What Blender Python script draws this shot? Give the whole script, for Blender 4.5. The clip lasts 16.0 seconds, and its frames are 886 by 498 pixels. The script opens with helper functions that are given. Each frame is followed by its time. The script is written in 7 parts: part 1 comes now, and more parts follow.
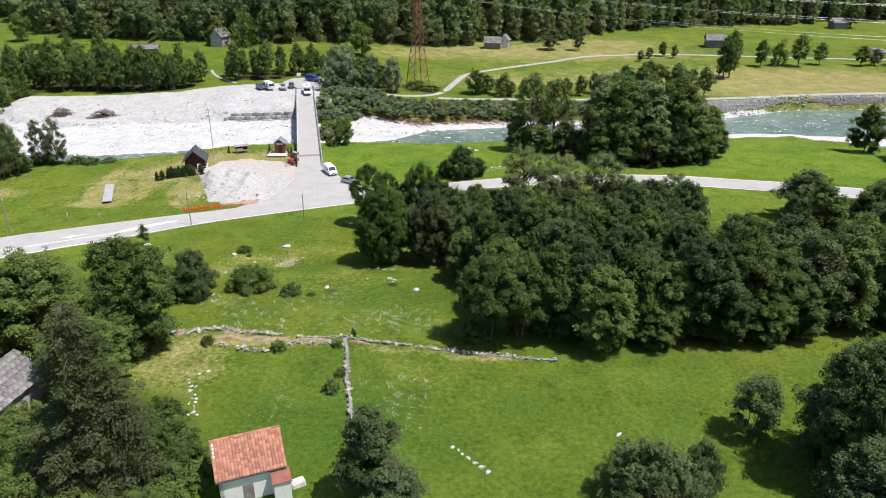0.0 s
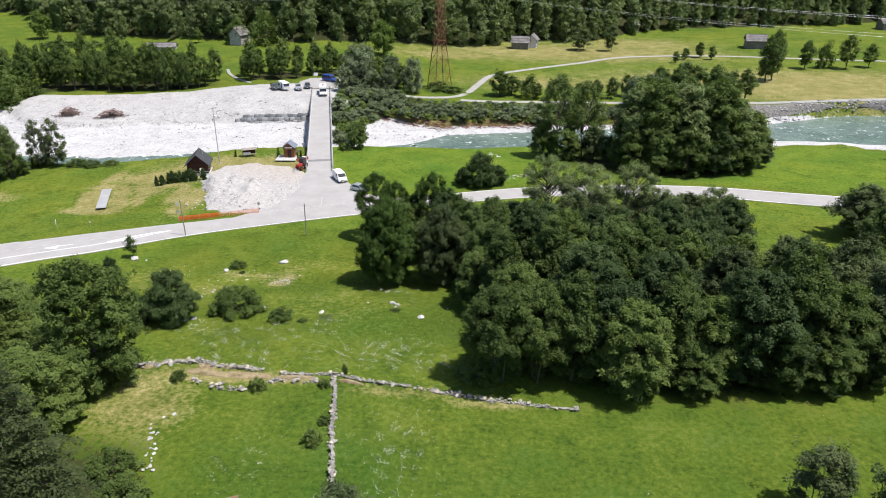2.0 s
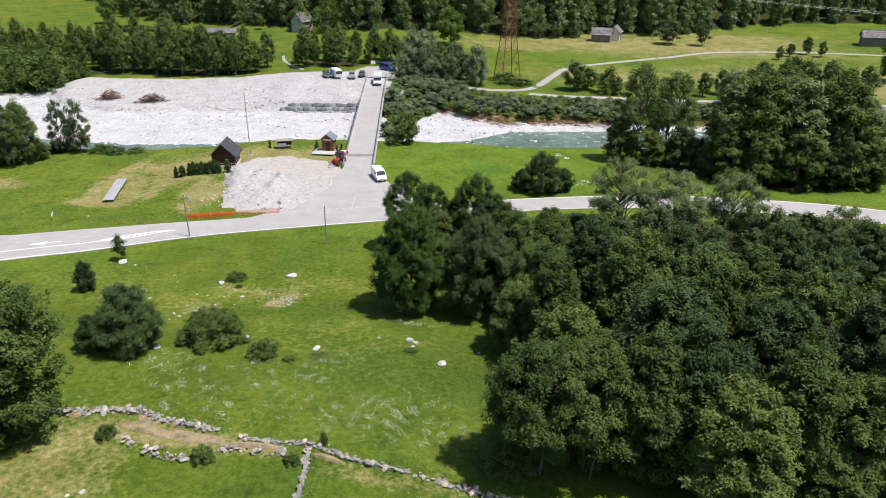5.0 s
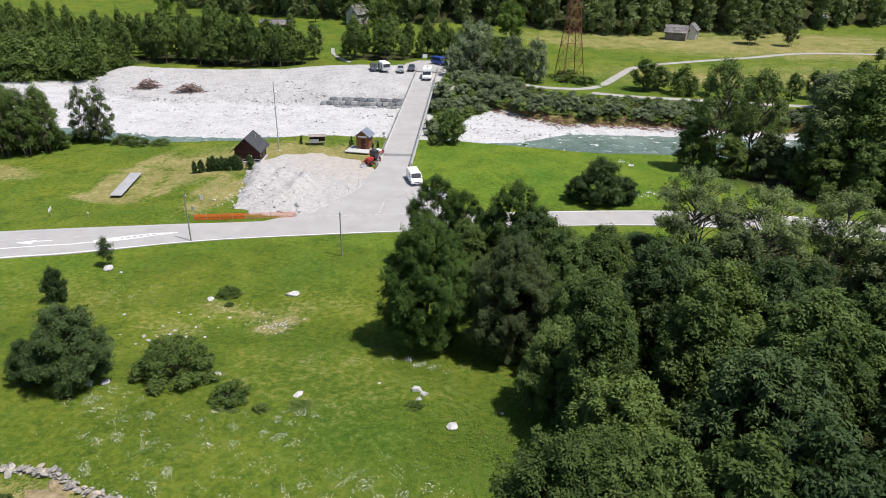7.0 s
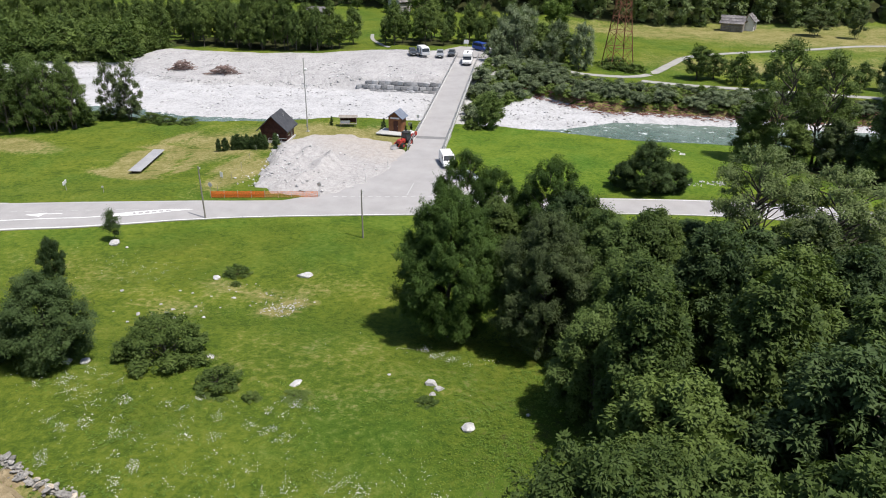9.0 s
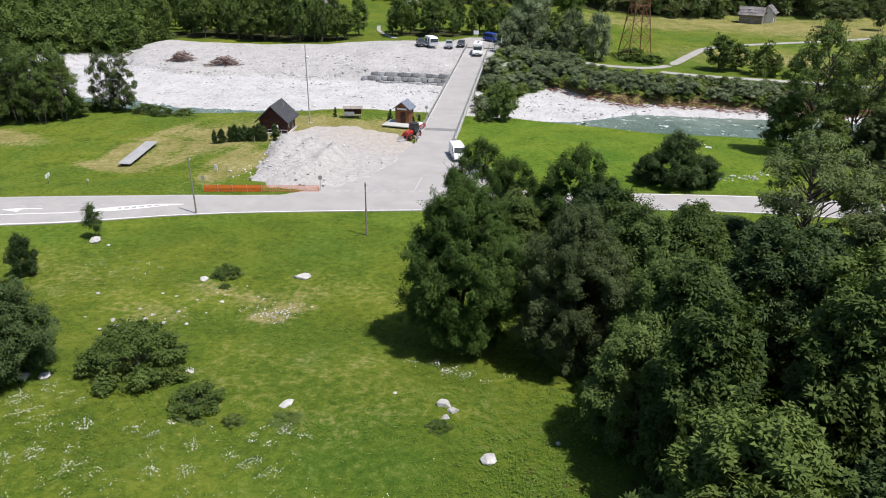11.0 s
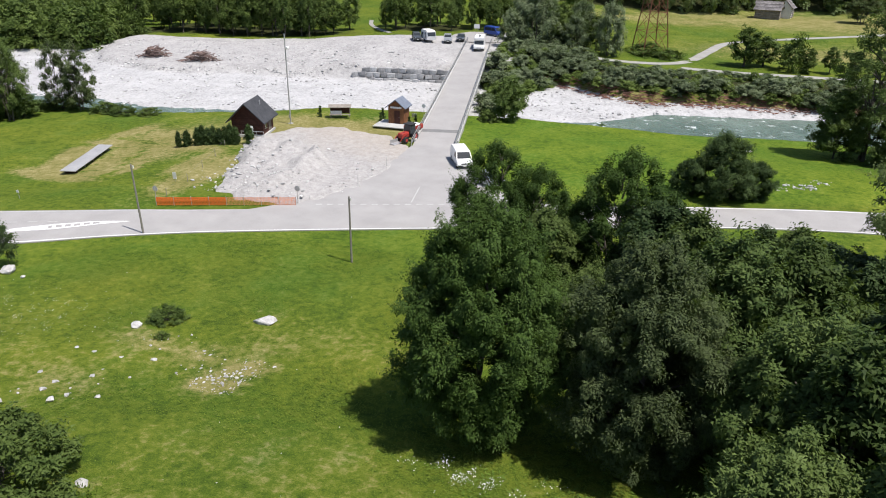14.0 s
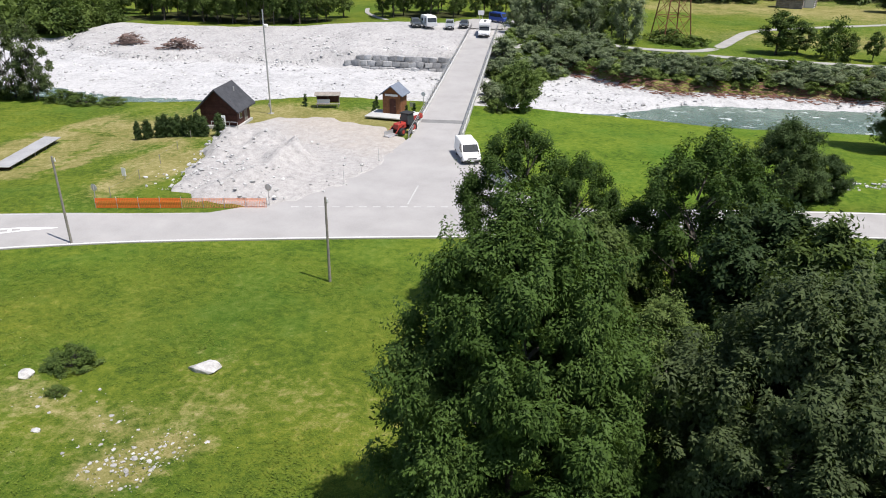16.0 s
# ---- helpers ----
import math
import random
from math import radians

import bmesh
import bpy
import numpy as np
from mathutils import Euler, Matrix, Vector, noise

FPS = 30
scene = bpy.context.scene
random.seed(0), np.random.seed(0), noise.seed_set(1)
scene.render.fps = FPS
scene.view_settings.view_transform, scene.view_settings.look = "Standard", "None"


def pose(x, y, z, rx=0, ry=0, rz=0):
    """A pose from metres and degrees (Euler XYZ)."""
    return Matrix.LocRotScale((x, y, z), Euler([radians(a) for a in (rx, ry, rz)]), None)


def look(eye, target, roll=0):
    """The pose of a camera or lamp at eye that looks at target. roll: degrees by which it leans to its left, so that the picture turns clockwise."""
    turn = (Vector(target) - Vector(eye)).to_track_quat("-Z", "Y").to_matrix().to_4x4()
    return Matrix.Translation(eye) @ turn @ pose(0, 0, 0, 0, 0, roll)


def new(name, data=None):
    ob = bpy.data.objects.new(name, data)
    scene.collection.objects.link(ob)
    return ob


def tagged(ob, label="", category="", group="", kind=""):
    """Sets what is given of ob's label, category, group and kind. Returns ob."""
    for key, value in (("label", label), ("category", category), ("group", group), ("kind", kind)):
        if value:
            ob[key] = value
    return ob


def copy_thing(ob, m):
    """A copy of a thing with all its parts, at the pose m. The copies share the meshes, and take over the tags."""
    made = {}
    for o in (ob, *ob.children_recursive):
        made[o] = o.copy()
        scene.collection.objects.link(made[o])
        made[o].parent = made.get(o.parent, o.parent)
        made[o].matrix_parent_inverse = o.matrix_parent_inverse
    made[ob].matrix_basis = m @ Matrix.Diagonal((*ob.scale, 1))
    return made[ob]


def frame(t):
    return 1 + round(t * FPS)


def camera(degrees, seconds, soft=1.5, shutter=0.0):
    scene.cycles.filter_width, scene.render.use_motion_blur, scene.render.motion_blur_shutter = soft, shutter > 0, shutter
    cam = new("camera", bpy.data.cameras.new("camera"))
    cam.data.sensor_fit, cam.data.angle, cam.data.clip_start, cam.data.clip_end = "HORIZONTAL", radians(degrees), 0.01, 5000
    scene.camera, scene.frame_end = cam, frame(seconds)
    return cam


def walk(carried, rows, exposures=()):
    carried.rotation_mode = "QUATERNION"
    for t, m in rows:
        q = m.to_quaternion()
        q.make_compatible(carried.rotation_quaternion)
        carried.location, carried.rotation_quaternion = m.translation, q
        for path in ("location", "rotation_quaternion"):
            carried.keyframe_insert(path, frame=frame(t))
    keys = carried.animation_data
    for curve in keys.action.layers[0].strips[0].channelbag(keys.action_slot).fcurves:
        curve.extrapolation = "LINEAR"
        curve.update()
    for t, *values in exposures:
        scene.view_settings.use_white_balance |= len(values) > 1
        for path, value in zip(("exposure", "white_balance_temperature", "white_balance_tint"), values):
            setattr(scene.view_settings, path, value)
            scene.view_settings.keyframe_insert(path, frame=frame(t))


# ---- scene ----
cam = camera(64.1, 16.0, soft=1.0)
PATH = [
    (0, (2.378, 1.169, 51.728), (2.295, 2.989, 50.903), 0.4),
    (0.5, (2.814, 4.215, 51.975), (2.73, 6.034, 51.149), 0.3),
    (1, (3.203, 7.151, 51.73), (3.095, 8.969, 50.904), 0.4),
    (1.5, (3.679, 10.168, 50.541), (3.54, 11.985, 49.717), 0.3),
    (2, (4.194, 13.297, 49.413), (4.033, 15.113, 48.59), 0.3),
    (2.5, (4.757, 16.544, 48.329), (4.585, 18.358, 47.506), 0.3),
    (3, (5.214, 19.869, 47.163), (5.041, 21.683, 46.34), 0.3),
    (3.5, (5.446, 23.551, 46.042), (5.256, 25.363, 45.218), 0.3),
    (4, (5.748, 27.276, 45.073), (5.508, 29.082, 44.248), 0.4),
    (4.5, (6.053, 30.946, 43.976), (5.749, 32.742, 43.151), 0.4),
    (7, (6.161, 50.755, 38.117), (5.633, 52.501, 37.295), 0.6),
    (7.5, (6.097, 53.603, 37.231), (5.54, 55.34, 36.411), 0.6),
    (8, (5.923, 55.718, 35.816), (5.34, 57.447, 34.997), 0.6),
    (8.5, (5.764, 56.758, 34.396), (5.155, 58.478, 33.577), 0.6),
    (9, (5.694, 57.114, 33.275), (5.057, 58.822, 32.452), 0.8),
    (11.5, (1.74, 65.499, 29.63), (1.086, 67.199, 28.804), 0.7),
    (12, (0.581, 67.657, 29.126), (-0.07, 69.359, 28.303), 0.7),
    (12.5, (-0.386, 69.093, 29.066), (-1.031, 70.798, 28.244), 0.8),
    (13, (-1.376, 72.142, 28.394), (-2.024, 73.848, 27.575), 0.7),
    (13.5, (-2.333, 74.388, 27.265), (-2.977, 76.095, 26.447), 0.8),
    (14, (-3.13, 76.622, 26.155), (-3.772, 78.33, 25.336), 0.8),
    (14.5, (-4.099, 79.735, 24.902), (-4.741, 81.442, 24.082), 0.8),
    (15, (-5.383, 82.828, 23.407), (-6.024, 84.537, 22.589), 0.9),
    (15.5, (-6.662, 85.907, 22.265), (-7.305, 87.615, 21.447), 0.9),
    (16, (-7.923, 88.533, 21.48), (-8.566, 90.242, 20.663), 0.8),
]
walk(cam, [(t, look(eye, target, roll)) for t, eye, target, roll in PATH],
     exposures=[(t, stops, 6380, 13.5) for t, stops in ((0, 0.51), (3, 0.44), (4.5, 0.39), (7, 0.32), (9, 0.29), (12.5, 0.27), (14, 0.30), (16, 0.40))])

# ---- world, sun, exposure ----
SUN = Vector((0.405, -0.087, 0.910))
world = bpy.data.worlds.new("sky")
scene.world = world
world.use_nodes = True
sky = world.node_tree.nodes.new("ShaderNodeTexSky")
sky.sky_type, sky.sun_disc = "NISHITA", False
sky.sun_elevation, sky.sun_rotation = radians(65.5), radians(102)
back = world.node_tree.nodes["Background"]
back.inputs["Strength"].default_value = 0.096
world.node_tree.links.new(sky.outputs[0], back.inputs["Color"])
lamp = bpy.data.lights.new("sun", "SUN")
lamp.energy, lamp.angle, lamp.color = 4.65, radians(0.53), (1.0, 0.955, 0.88)
sun = new("sun", lamp)
sun.matrix_world = look((0, 0, 300), Vector((0, 0, 300)) - SUN)


# ---- materials ----
def nodes_of(name):
    m = bpy.data.materials.new(name)
    m.use_nodes = True
    t = m.node_tree
    return m, t, t.nodes["Principled BSDF"]


def add(t, kind, **inputs):
    n = t.nodes.new("ShaderNode" + kind)
    for k, v in inputs.items():
        n.inputs[k.replace("_", " ")].default_value = v
    return n


def noise_tex(t, scale, detail=4, rough=0.6, coords="Object"):
    c = add(t, "TexCoord")
    n = add(t, "TexNoise", Scale=scale, Detail=detail, Roughness=rough)
    t.links.new(c.outputs[coords], n.inputs["Vector"])
    return n


def ramp(t, source, stops):
    r = add(t, "ValToRGB")
    e = r.color_ramp.elements
    while len(e) < len(stops):
        e.new(0.5)
    for el, (p, c) in zip(e, stops):
        el.position, el.color = p, (*c, 1)
    t.links.new(source, r.inputs["Fac"])
    return r


def mix(t, fac, a, b, mode="MIX"):
    m = t.nodes.new("ShaderNodeMix")
    m.data_type, m.blend_type = "RGBA", mode
    for s, v in ((m.inputs["Factor"], fac), (m.inputs[6], a), (m.inputs[7], b)):
        if isinstance(v, (int, float)):
            s.default_value = v
        elif isinstance(v, tuple):
            s.default_value = (*v, 1)
        else:
            t.links.new(v, s)
    return m.outputs[2]


def maths(t, op, a, b=0.5, c=None):
    m = t.nodes.new("ShaderNodeMath")
    m.operation = op
    for s, v in zip(m.inputs, (a, b, c)):
        if v is None:
            continue
        if isinstance(v, (int, float)):
            s.default_value = v
        else:
            t.links.new(v, s)
    return m.outputs[0]


def bump(t, bsdf, source, strength, distance):
    b = add(t, "Bump", Strength=strength, Distance=distance)
    t.links.new(source, b.inputs["Height"])
    t.links.new(b.outputs[0], bsdf.inputs["Normal"])
    return b


def surface(name, dark, light, scale=3.0, rough=0.85, relief=0.3, depth=0.02, metal=0.0, fine=6.0, islands=0.0, spec=0.3):
    """A two-scale mottled surface between two colours; islands: how far loose pieces or objects differ."""
    m, t, b = nodes_of(name)
    big, small = noise_tex(t, scale, 3), noise_tex(t, scale * fine, 5, 0.7)
    f = maths(t, "ADD", maths(t, "MULTIPLY", big.outputs[0], 0.55), maths(t, "MULTIPLY", small.outputs[0], 0.45))
    r = ramp(t, f, [(0.34, dark), (0.66, light)])
    col = r.outputs[0]
    if islands:
        g, o = add(t, "NewGeometry"), add(t, "ObjectInfo")
        v = maths(t, "FRACT", maths(t, "ADD", g.outputs["Random Per Island"], o.outputs["Random"]), 0)
        v = maths(t, "MULTIPLY_ADD", v, 2 * islands, 1 - islands)
        h = add(t, "HueSaturation")
        t.links.new(col, h.inputs["Color"])
        t.links.new(v, h.inputs["Value"])
        col = h.outputs[0]
    t.links.new(col, b.inputs["Base Color"])
    b.inputs["Roughness"].default_value, b.inputs["Metallic"].default_value = rough, metal
    b.inputs["Specular IOR Level"].default_value = spec
    if relief:
        bump(t, b, small.outputs[0], relief, depth)
    return m


def plain(name, colour, rough=0.5, metal=0.0, spec=0.5):
    """Paint, rubber, glass-dark: a nearly even surface with slight dirt."""
    m, t, b = nodes_of(name)
    n = noise_tex(t, 2.5, 4)
    c = mix(t, maths(t, "MULTIPLY", n.outputs[0], 0.25), colour, tuple(0.75 * v + 0.03 for v in colour))
    t.links.new(c, b.inputs["Base Color"])
    b.inputs["Roughness"].default_value, b.inputs["Metallic"].default_value = rough, metal
    b.inputs["Specular IOR Level"].default_value = spec
    return m


def foliage(name, dark, light, passing=0.25, patch=0.25, rough=0.6):
    """Leaves: each leaf its own shade, larger patches by place, some light passing through."""
    m, t, b = nodes_of(name)
    g, o = add(t, "NewGeometry"), add(t, "ObjectInfo")
    n = noise_tex(t, patch, 3)
    f = maths(t, "ADD", maths(t, "MULTIPLY_ADD", g.outputs["Random Per Island"], 0.26, 0.12), maths(t, "MULTIPLY", n.outputs[0], 0.7))
    n2 = noise_tex(t, 5 * patch, 2)
    f = maths(t, "ADD", f, maths(t, "MULTIPLY_ADD", n2.outputs[0], 0.5, -0.25))
    f = maths(t, "ADD", f, maths(t, "MULTIPLY_ADD", o.outputs["Random"], 0.3, -0.25))
    r = ramp(t, f, [(0.2, dark), (0.85, light)])
    t.links.new(r.outputs[0], b.inputs["Base Color"])
    b.inputs["Roughness"].default_value, b.inputs["Specular IOR Level"].default_value = rough, 0.1
    tr = add(t, "BsdfTranslucent")
    warm = mix(t, 0.6, r.outputs[0], (0.16, 0.26, 0.02))
    t.links.new(warm, tr.inputs["Color"])
    ms = add(t, "MixShader", Fac=0.75 * passing)
    t.links.new(b.outputs[0], ms.inputs[1])
    t.links.new(tr.outputs[0], ms.inputs[2])
    t.links.new(ms.outputs[0], t.nodes["Material Output"].inputs["Surface"])
    return m


def ground_material():
    """Meadow, mown and dry grass, river gravel and near-black ground under trees, mixed by the ground's own zones."""
    m, t, b = nodes_of("meadow_and_gravel")

    def zone(name):
        a = t.nodes.new("ShaderNodeAttribute")
        a.attribute_name = name
        return a.outputs["Fac"]
    n1, n2, n3, n4 = noise_tex(t, 0.035, 3), noise_tex(t, 0.22, 4), noise_tex(t, 1.6, 5, 0.75), noise_tex(t, 14, 4, 0.8)
    f = maths(t, "ADD", maths(t, "MULTIPLY", n2.outputs[0], 0.34), maths(t, "MULTIPLY", n3.outputs[0], 0.52))
    f = maths(t, "ADD", f, maths(t, "MULTIPLY_ADD", n4.outputs[0], 0.5, -0.18))
    grass = ramp(t, f, [(0.37, (0.038, 0.066, 0.009)), (0.45, (0.076, 0.116, 0.013)), (0.53, (0.120, 0.153, 0.017)), (0.63, (0.19, 0.20, 0.036))]).outputs[0]
    big = ramp(t, n1.outputs[0], [(0.35, (0.82, 0.92, 0.9)), (0.65, (1.12, 1.06, 1.0))]).outputs[0]
    grass = mix(t, 1.0, grass, big, "MULTIPLY")
    lush = noise_tex(t, 0.11, 4, 0.65)
    lush = ramp(t, lush.outputs[0], [(0.5, (1, 1, 1)), (0.62, (0.68, 0.84, 0.82))]).outputs[0]
    grass = mix(t, 1.0, grass, lush, "MULTIPLY")
    grass = mix(t, maths(t, "MULTIPLY", zone("tall"), 1.0), grass, mix(t, 1.0, grass, (0.77, 0.85, 0.87), "MULTIPLY"))
    grass = mix(t, zone("lawn"), grass, mix(t, 1.0, grass, (1.02, 1.14, 1.0), "MULTIPLY"))
    dry = ramp(t, f, [(0.36, (0.118, 0.125, 0.030)), (0.5, (0.205, 0.190, 0.064)), (0.64, (0.34, 0.292, 0.14))]).outputs[0]
    edge = maths(t, "MULTIPLY_ADD", n2.outputs[0], 0.5, maths(t, "MULTIPLY_ADD", n3.outputs[0], 1.1, -0.8))
    k = maths(t, "ADD", zone("dry"), edge)
    k = ramp(t, k, [(0.2, (0, 0, 0)), (0.62, (1, 1, 1))]).outputs[0]
    col = mix(t, k, grass, dry)
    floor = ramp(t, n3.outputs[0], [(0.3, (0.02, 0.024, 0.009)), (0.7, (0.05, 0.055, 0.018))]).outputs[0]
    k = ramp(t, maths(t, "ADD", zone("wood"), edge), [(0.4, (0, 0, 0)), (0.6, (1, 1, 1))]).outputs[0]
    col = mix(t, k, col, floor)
    vor = add(t, "TexVoronoi", Scale=2.2)
    vor2 = add(t, "TexVoronoi", Scale=5.5)
    c = add(t, "TexCoord")
    for v in (vor, vor2):
        t.links.new(c.outputs["Object"], v.inputs["Vector"])
    stone = maths(t, "MULTIPLY_ADD", vor2.outputs["Distance"], -0.35, maths(t, "MULTIPLY_ADD", vor.outputs["Color"], 0.3, maths(t, "MULTIPLY_ADD", n2.outputs[0], 0.5, 0.22)))
    gravel = ramp(t, stone, [(0.2, (0.30, 0.298, 0.296)), (0.45, (0.452, 0.449, 0.446)), (0.75, (0.565, 0.562, 0.556))]).outputs[0]
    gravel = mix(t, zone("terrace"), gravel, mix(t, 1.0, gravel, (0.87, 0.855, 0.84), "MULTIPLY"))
    k = ramp(t, maths(t, "MULTIPLY_ADD", edge, 0.6, zone("gravel")), [(0.44, (0, 0, 0)), (0.56, (1, 1, 1))]).outputs[0]
    col = mix(t, k, col, gravel)
    t.links.new(col, b.inputs["Base Color"])
    b.inputs["Roughness"].default_value, b.inputs["Specular IOR Level"].default_value = 0.95, 0.1
    h = maths(t, "ADD", maths(t, "MULTIPLY", n3.outputs[0], 0.6), maths(t, "MULTIPLY", n4.outputs[0], 0.4))
    h = maths(t, "ADD", h, maths(t, "MULTIPLY", k, maths(t, "MULTIPLY", vor.outputs["Distance"], -0.3)))
    bump(t, b, h, 0.55, 0.22)
    return m


MAT = dict(
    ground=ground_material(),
    asphalt=surface("worn_light_asphalt", (0.298, 0.289, 0.279), (0.375, 0.364, 0.351), 0.35, 0.9, 0.2, 0.01, fine=20),
    paint=surface("road_paint", (0.6, 0.6, 0.58), (0.82, 0.82, 0.8), 1.2, 0.7, 0.1),
    worn_paint=surface("worn_road_paint", (0.36, 0.355, 0.345), (0.5, 0.495, 0.48), 1.2, 0.8, 0.1),
    gravel=surface("crushed_gravel", (0.27, 0.255, 0.235), (0.47, 0.45, 0.42), 0.25, 0.95, 0.8, 0.08, fine=14),
    path=surface("gravel_path", (0.26, 0.255, 0.235), (0.37, 0.36, 0.33), 0.5, 0.95),
    concrete=surface("pale_concrete", (0.36, 0.36, 0.345), (0.52, 0.515, 0.49), 0.6, 0.85, 0.2),
    stone=surface("grey_gneiss", (0.24, 0.234, 0.222), (0.58, 0.57, 0.55), 1.4, 0.9, 0.6, 0.04, islands=0.25),
    wall_stone=surface("lichened_wall_stone", (0.12, 0.114, 0.1), (0.38, 0.362, 0.33), 1.8, 0.95, 0.6, 0.04, islands=0.35),
    warm_stone=surface("warm_gneiss", (0.28, 0.23, 0.17), (0.6, 0.52, 0.42), 1.4, 0.9, 0.6, 0.04, islands=0.25),
    river_stone=surface("pale_river_stone", (0.3, 0.3, 0.295), (0.56, 0.555, 0.54), 1.4, 0.9, 0.5, 0.03, islands=0.3),
    rubble=surface("dark_rubble", (0.08, 0.076, 0.068), (0.25, 0.24, 0.22), 1.3, 0.95, 0.8, 0.1),
    block=surface("quarried_block", (0.2, 0.2, 0.203), (0.44, 0.44, 0.436), 1.0, 0.9, 0.5, 0.05, islands=0.35),
    bark=surface("grey_bark", (0.045, 0.038, 0.03), (0.14, 0.125, 0.1), 2.0, 0.95, 0.7, 0.03),
    driftwood=surface("driftwood", (0.10, 0.066, 0.058), (0.27, 0.195, 0.17), 2.0, 0.95, 0.4, islands=0.3),
    root=surface("red_brown_roots", (0.11, 0.05, 0.036), (0.28, 0.15, 0.11), 2.0, 0.95, 0.4, islands=0.3),
    steel=plain("galvanised_steel", (0.5, 0.5, 0.5), 0.45, 0.6),
    rust=surface("rusty_steel", (0.13, 0.055, 0.03), (0.26, 0.12, 0.07), 1.5, 0.8, 0.2, 0.01, 0.2),
    ash=foliage("ash_leaves", (0.021, 0.044, 0.009), (0.078, 0.132, 0.028), 0.22),
    broad=foliage("broadleaf", (0.041, 0.07, 0.017), (0.145, 0.197, 0.049), 0.25),
    grey_leaf=foliage("grey_green_leaves", (0.04, 0.06, 0.023), (0.145, 0.182, 0.074), 0.25),
    ash_grey=foliage("pale_ash_leaves", (0.042, 0.060, 0.025), (0.142, 0.182, 0.070), 0.3),
    wood_mid=foliage("wood_edge_leaves", (0.028, 0.05, 0.013), (0.104, 0.147, 0.038), 0.25),
    poplar=foliage("poplar_leaves", (0.066, 0.098, 0.034), (0.225, 0.28, 0.105), 0.3),
    ash_wood=foliage("wood_ash_leaves", (0.042, 0.074, 0.02), (0.15, 0.205, 0.056), 0.25),
    willow=foliage("silver_willow_leaves", (0.075, 0.102, 0.050), (0.245, 0.292, 0.168), 0.35),
    dark_leaf=foliage("dark_leaves", (0.022, 0.042, 0.015), (0.084, 0.125, 0.042), 0.2),
    spruce=foliage("grey_green_needles", (0.020, 0.033, 0.011), (0.088, 0.110, 0.042), 0.2),
    fresh=foliage("fresh_green_leaves", (0.055, 0.098, 0.02), (0.175, 0.25, 0.056), 0.35),
    thicket=foliage("thicket_leaves", (0.085, 0.13, 0.032), (0.27, 0.35, 0.10), 0.4, 0.3),
    # distance haze is put into the forest's colour: paler and bluer than near leaves
    forest=foliage("hazed_forest_leaves", (0.045, 0.073, 0.033), (0.215, 0.268, 0.108), 0.4, 0.07),
    grass=foliage("grass_blades", (0.095, 0.145, 0.018), (0.19, 0.235, 0.036), 0.4, 0.2),
)


# ---- shapes ----
def mesh_from(name, verts, faces, material, smooth=False):
    me = bpy.data.meshes.new(name)
    me.from_pydata([tuple(v) for v in verts], [], faces)
    me.materials.append(material)
    if smooth:
        me.shade_smooth()
    me.update()
    return me


def loose_mesh(name, verts, material):
    """A mesh of loose leaves from an array of n x corners x 3."""
    n, k = verts.shape[:2]
    me = bpy.data.meshes.new(name)
    me.vertices.add(k * n)
    me.vertices.foreach_set("co", np.ascontiguousarray(verts, np.float32).ravel())
    me.loops.add(k * n)
    me.loops.foreach_set("vertex_index", np.arange(k * n, dtype=np.int32))
    me.polygons.add(n)
    me.polygons.foreach_set("loop_start", np.arange(0, k * n, k, dtype=np.int32))
    me.materials.append(material)
    me.update()
    return me


def thing(name, label, category, at=(0, 0, 0), turn=0.0, group="", kind="", scale=1.0):
    ob = new(name)
    ob.empty_display_size = 0.2
    ob.matrix_basis = pose(*at, 0, 0, turn) @ Matrix.Scale(scale, 4)
    return tagged(ob, label, category, group, kind)


def part(name, bm, material, parent, label=""):
    """One mesh object under a thing or under a part; bm: a bmesh or a mesh."""
    if isinstance(bm, bpy.types.Mesh):
        me = bm
    else:
        me = bpy.data.meshes.new(name)
        bm.to_mesh(me)
        bm.free()
        me.materials.append(material)
    ob = new(name, me)
    ob.parent = parent
    return tagged(ob, label)


def box(size, at=(0, 0, 0), turn=(0, 0, 0), bevel=0.0, taper=1.0, bm=None):
    """A box with its middle at that place; taper narrows its top; adds to bm where one is given."""
    bm = bm or bmesh.new()
    made = bmesh.ops.create_cube(bm, size=1)["verts"]
    for v in made:
        k = taper if v.co.z > 0 else 1
        v.co = Vector((v.co.x * size[0] * k, v.co.y * size[1] * k, v.co.z * size[2]))
    if bevel:
        edges = list({e for v in made for e in v.link_edges})
        out = bmesh.ops.bevel(bm, geom=edges, offset=bevel, segments=1, affect="EDGES")
        made = list({v for f in out["faces"] for v in f.verts} | {v for v in made if v.is_valid})
    bmesh.ops.transform(bm, matrix=pose(*at, *turn), verts=made)
    return bm


def tube(points, radii, sides=6, bm=None):
    """A tapered round bar through points."""
    bm = bm or bmesh.new()
    rings = []
    for i, p in enumerate(points):
        p = Vector(p)
        a, b = Vector(points[max(i - 1, 0)]), Vector(points[min(i + 1, len(points) - 1)])
        q = (b - a).to_track_quat("Z", "Y")
        r = radii[i] if isinstance(radii, (list, tuple)) else radii
        rings.append([bm.verts.new(p + q @ Vector((r * math.cos(u), r * math.sin(u), 0))) for u in (2 * math.pi * j / sides for j in range(sides))])
    for a, b in zip(rings, rings[1:]):
        for j in range(sides):
            bm.faces.new((a[j], a[(j + 1) % sides], b[(j + 1) % sides], b[j]))
    bm.faces.new(rings[0][::-1])
    bm.faces.new(rings[-1])
    return bm


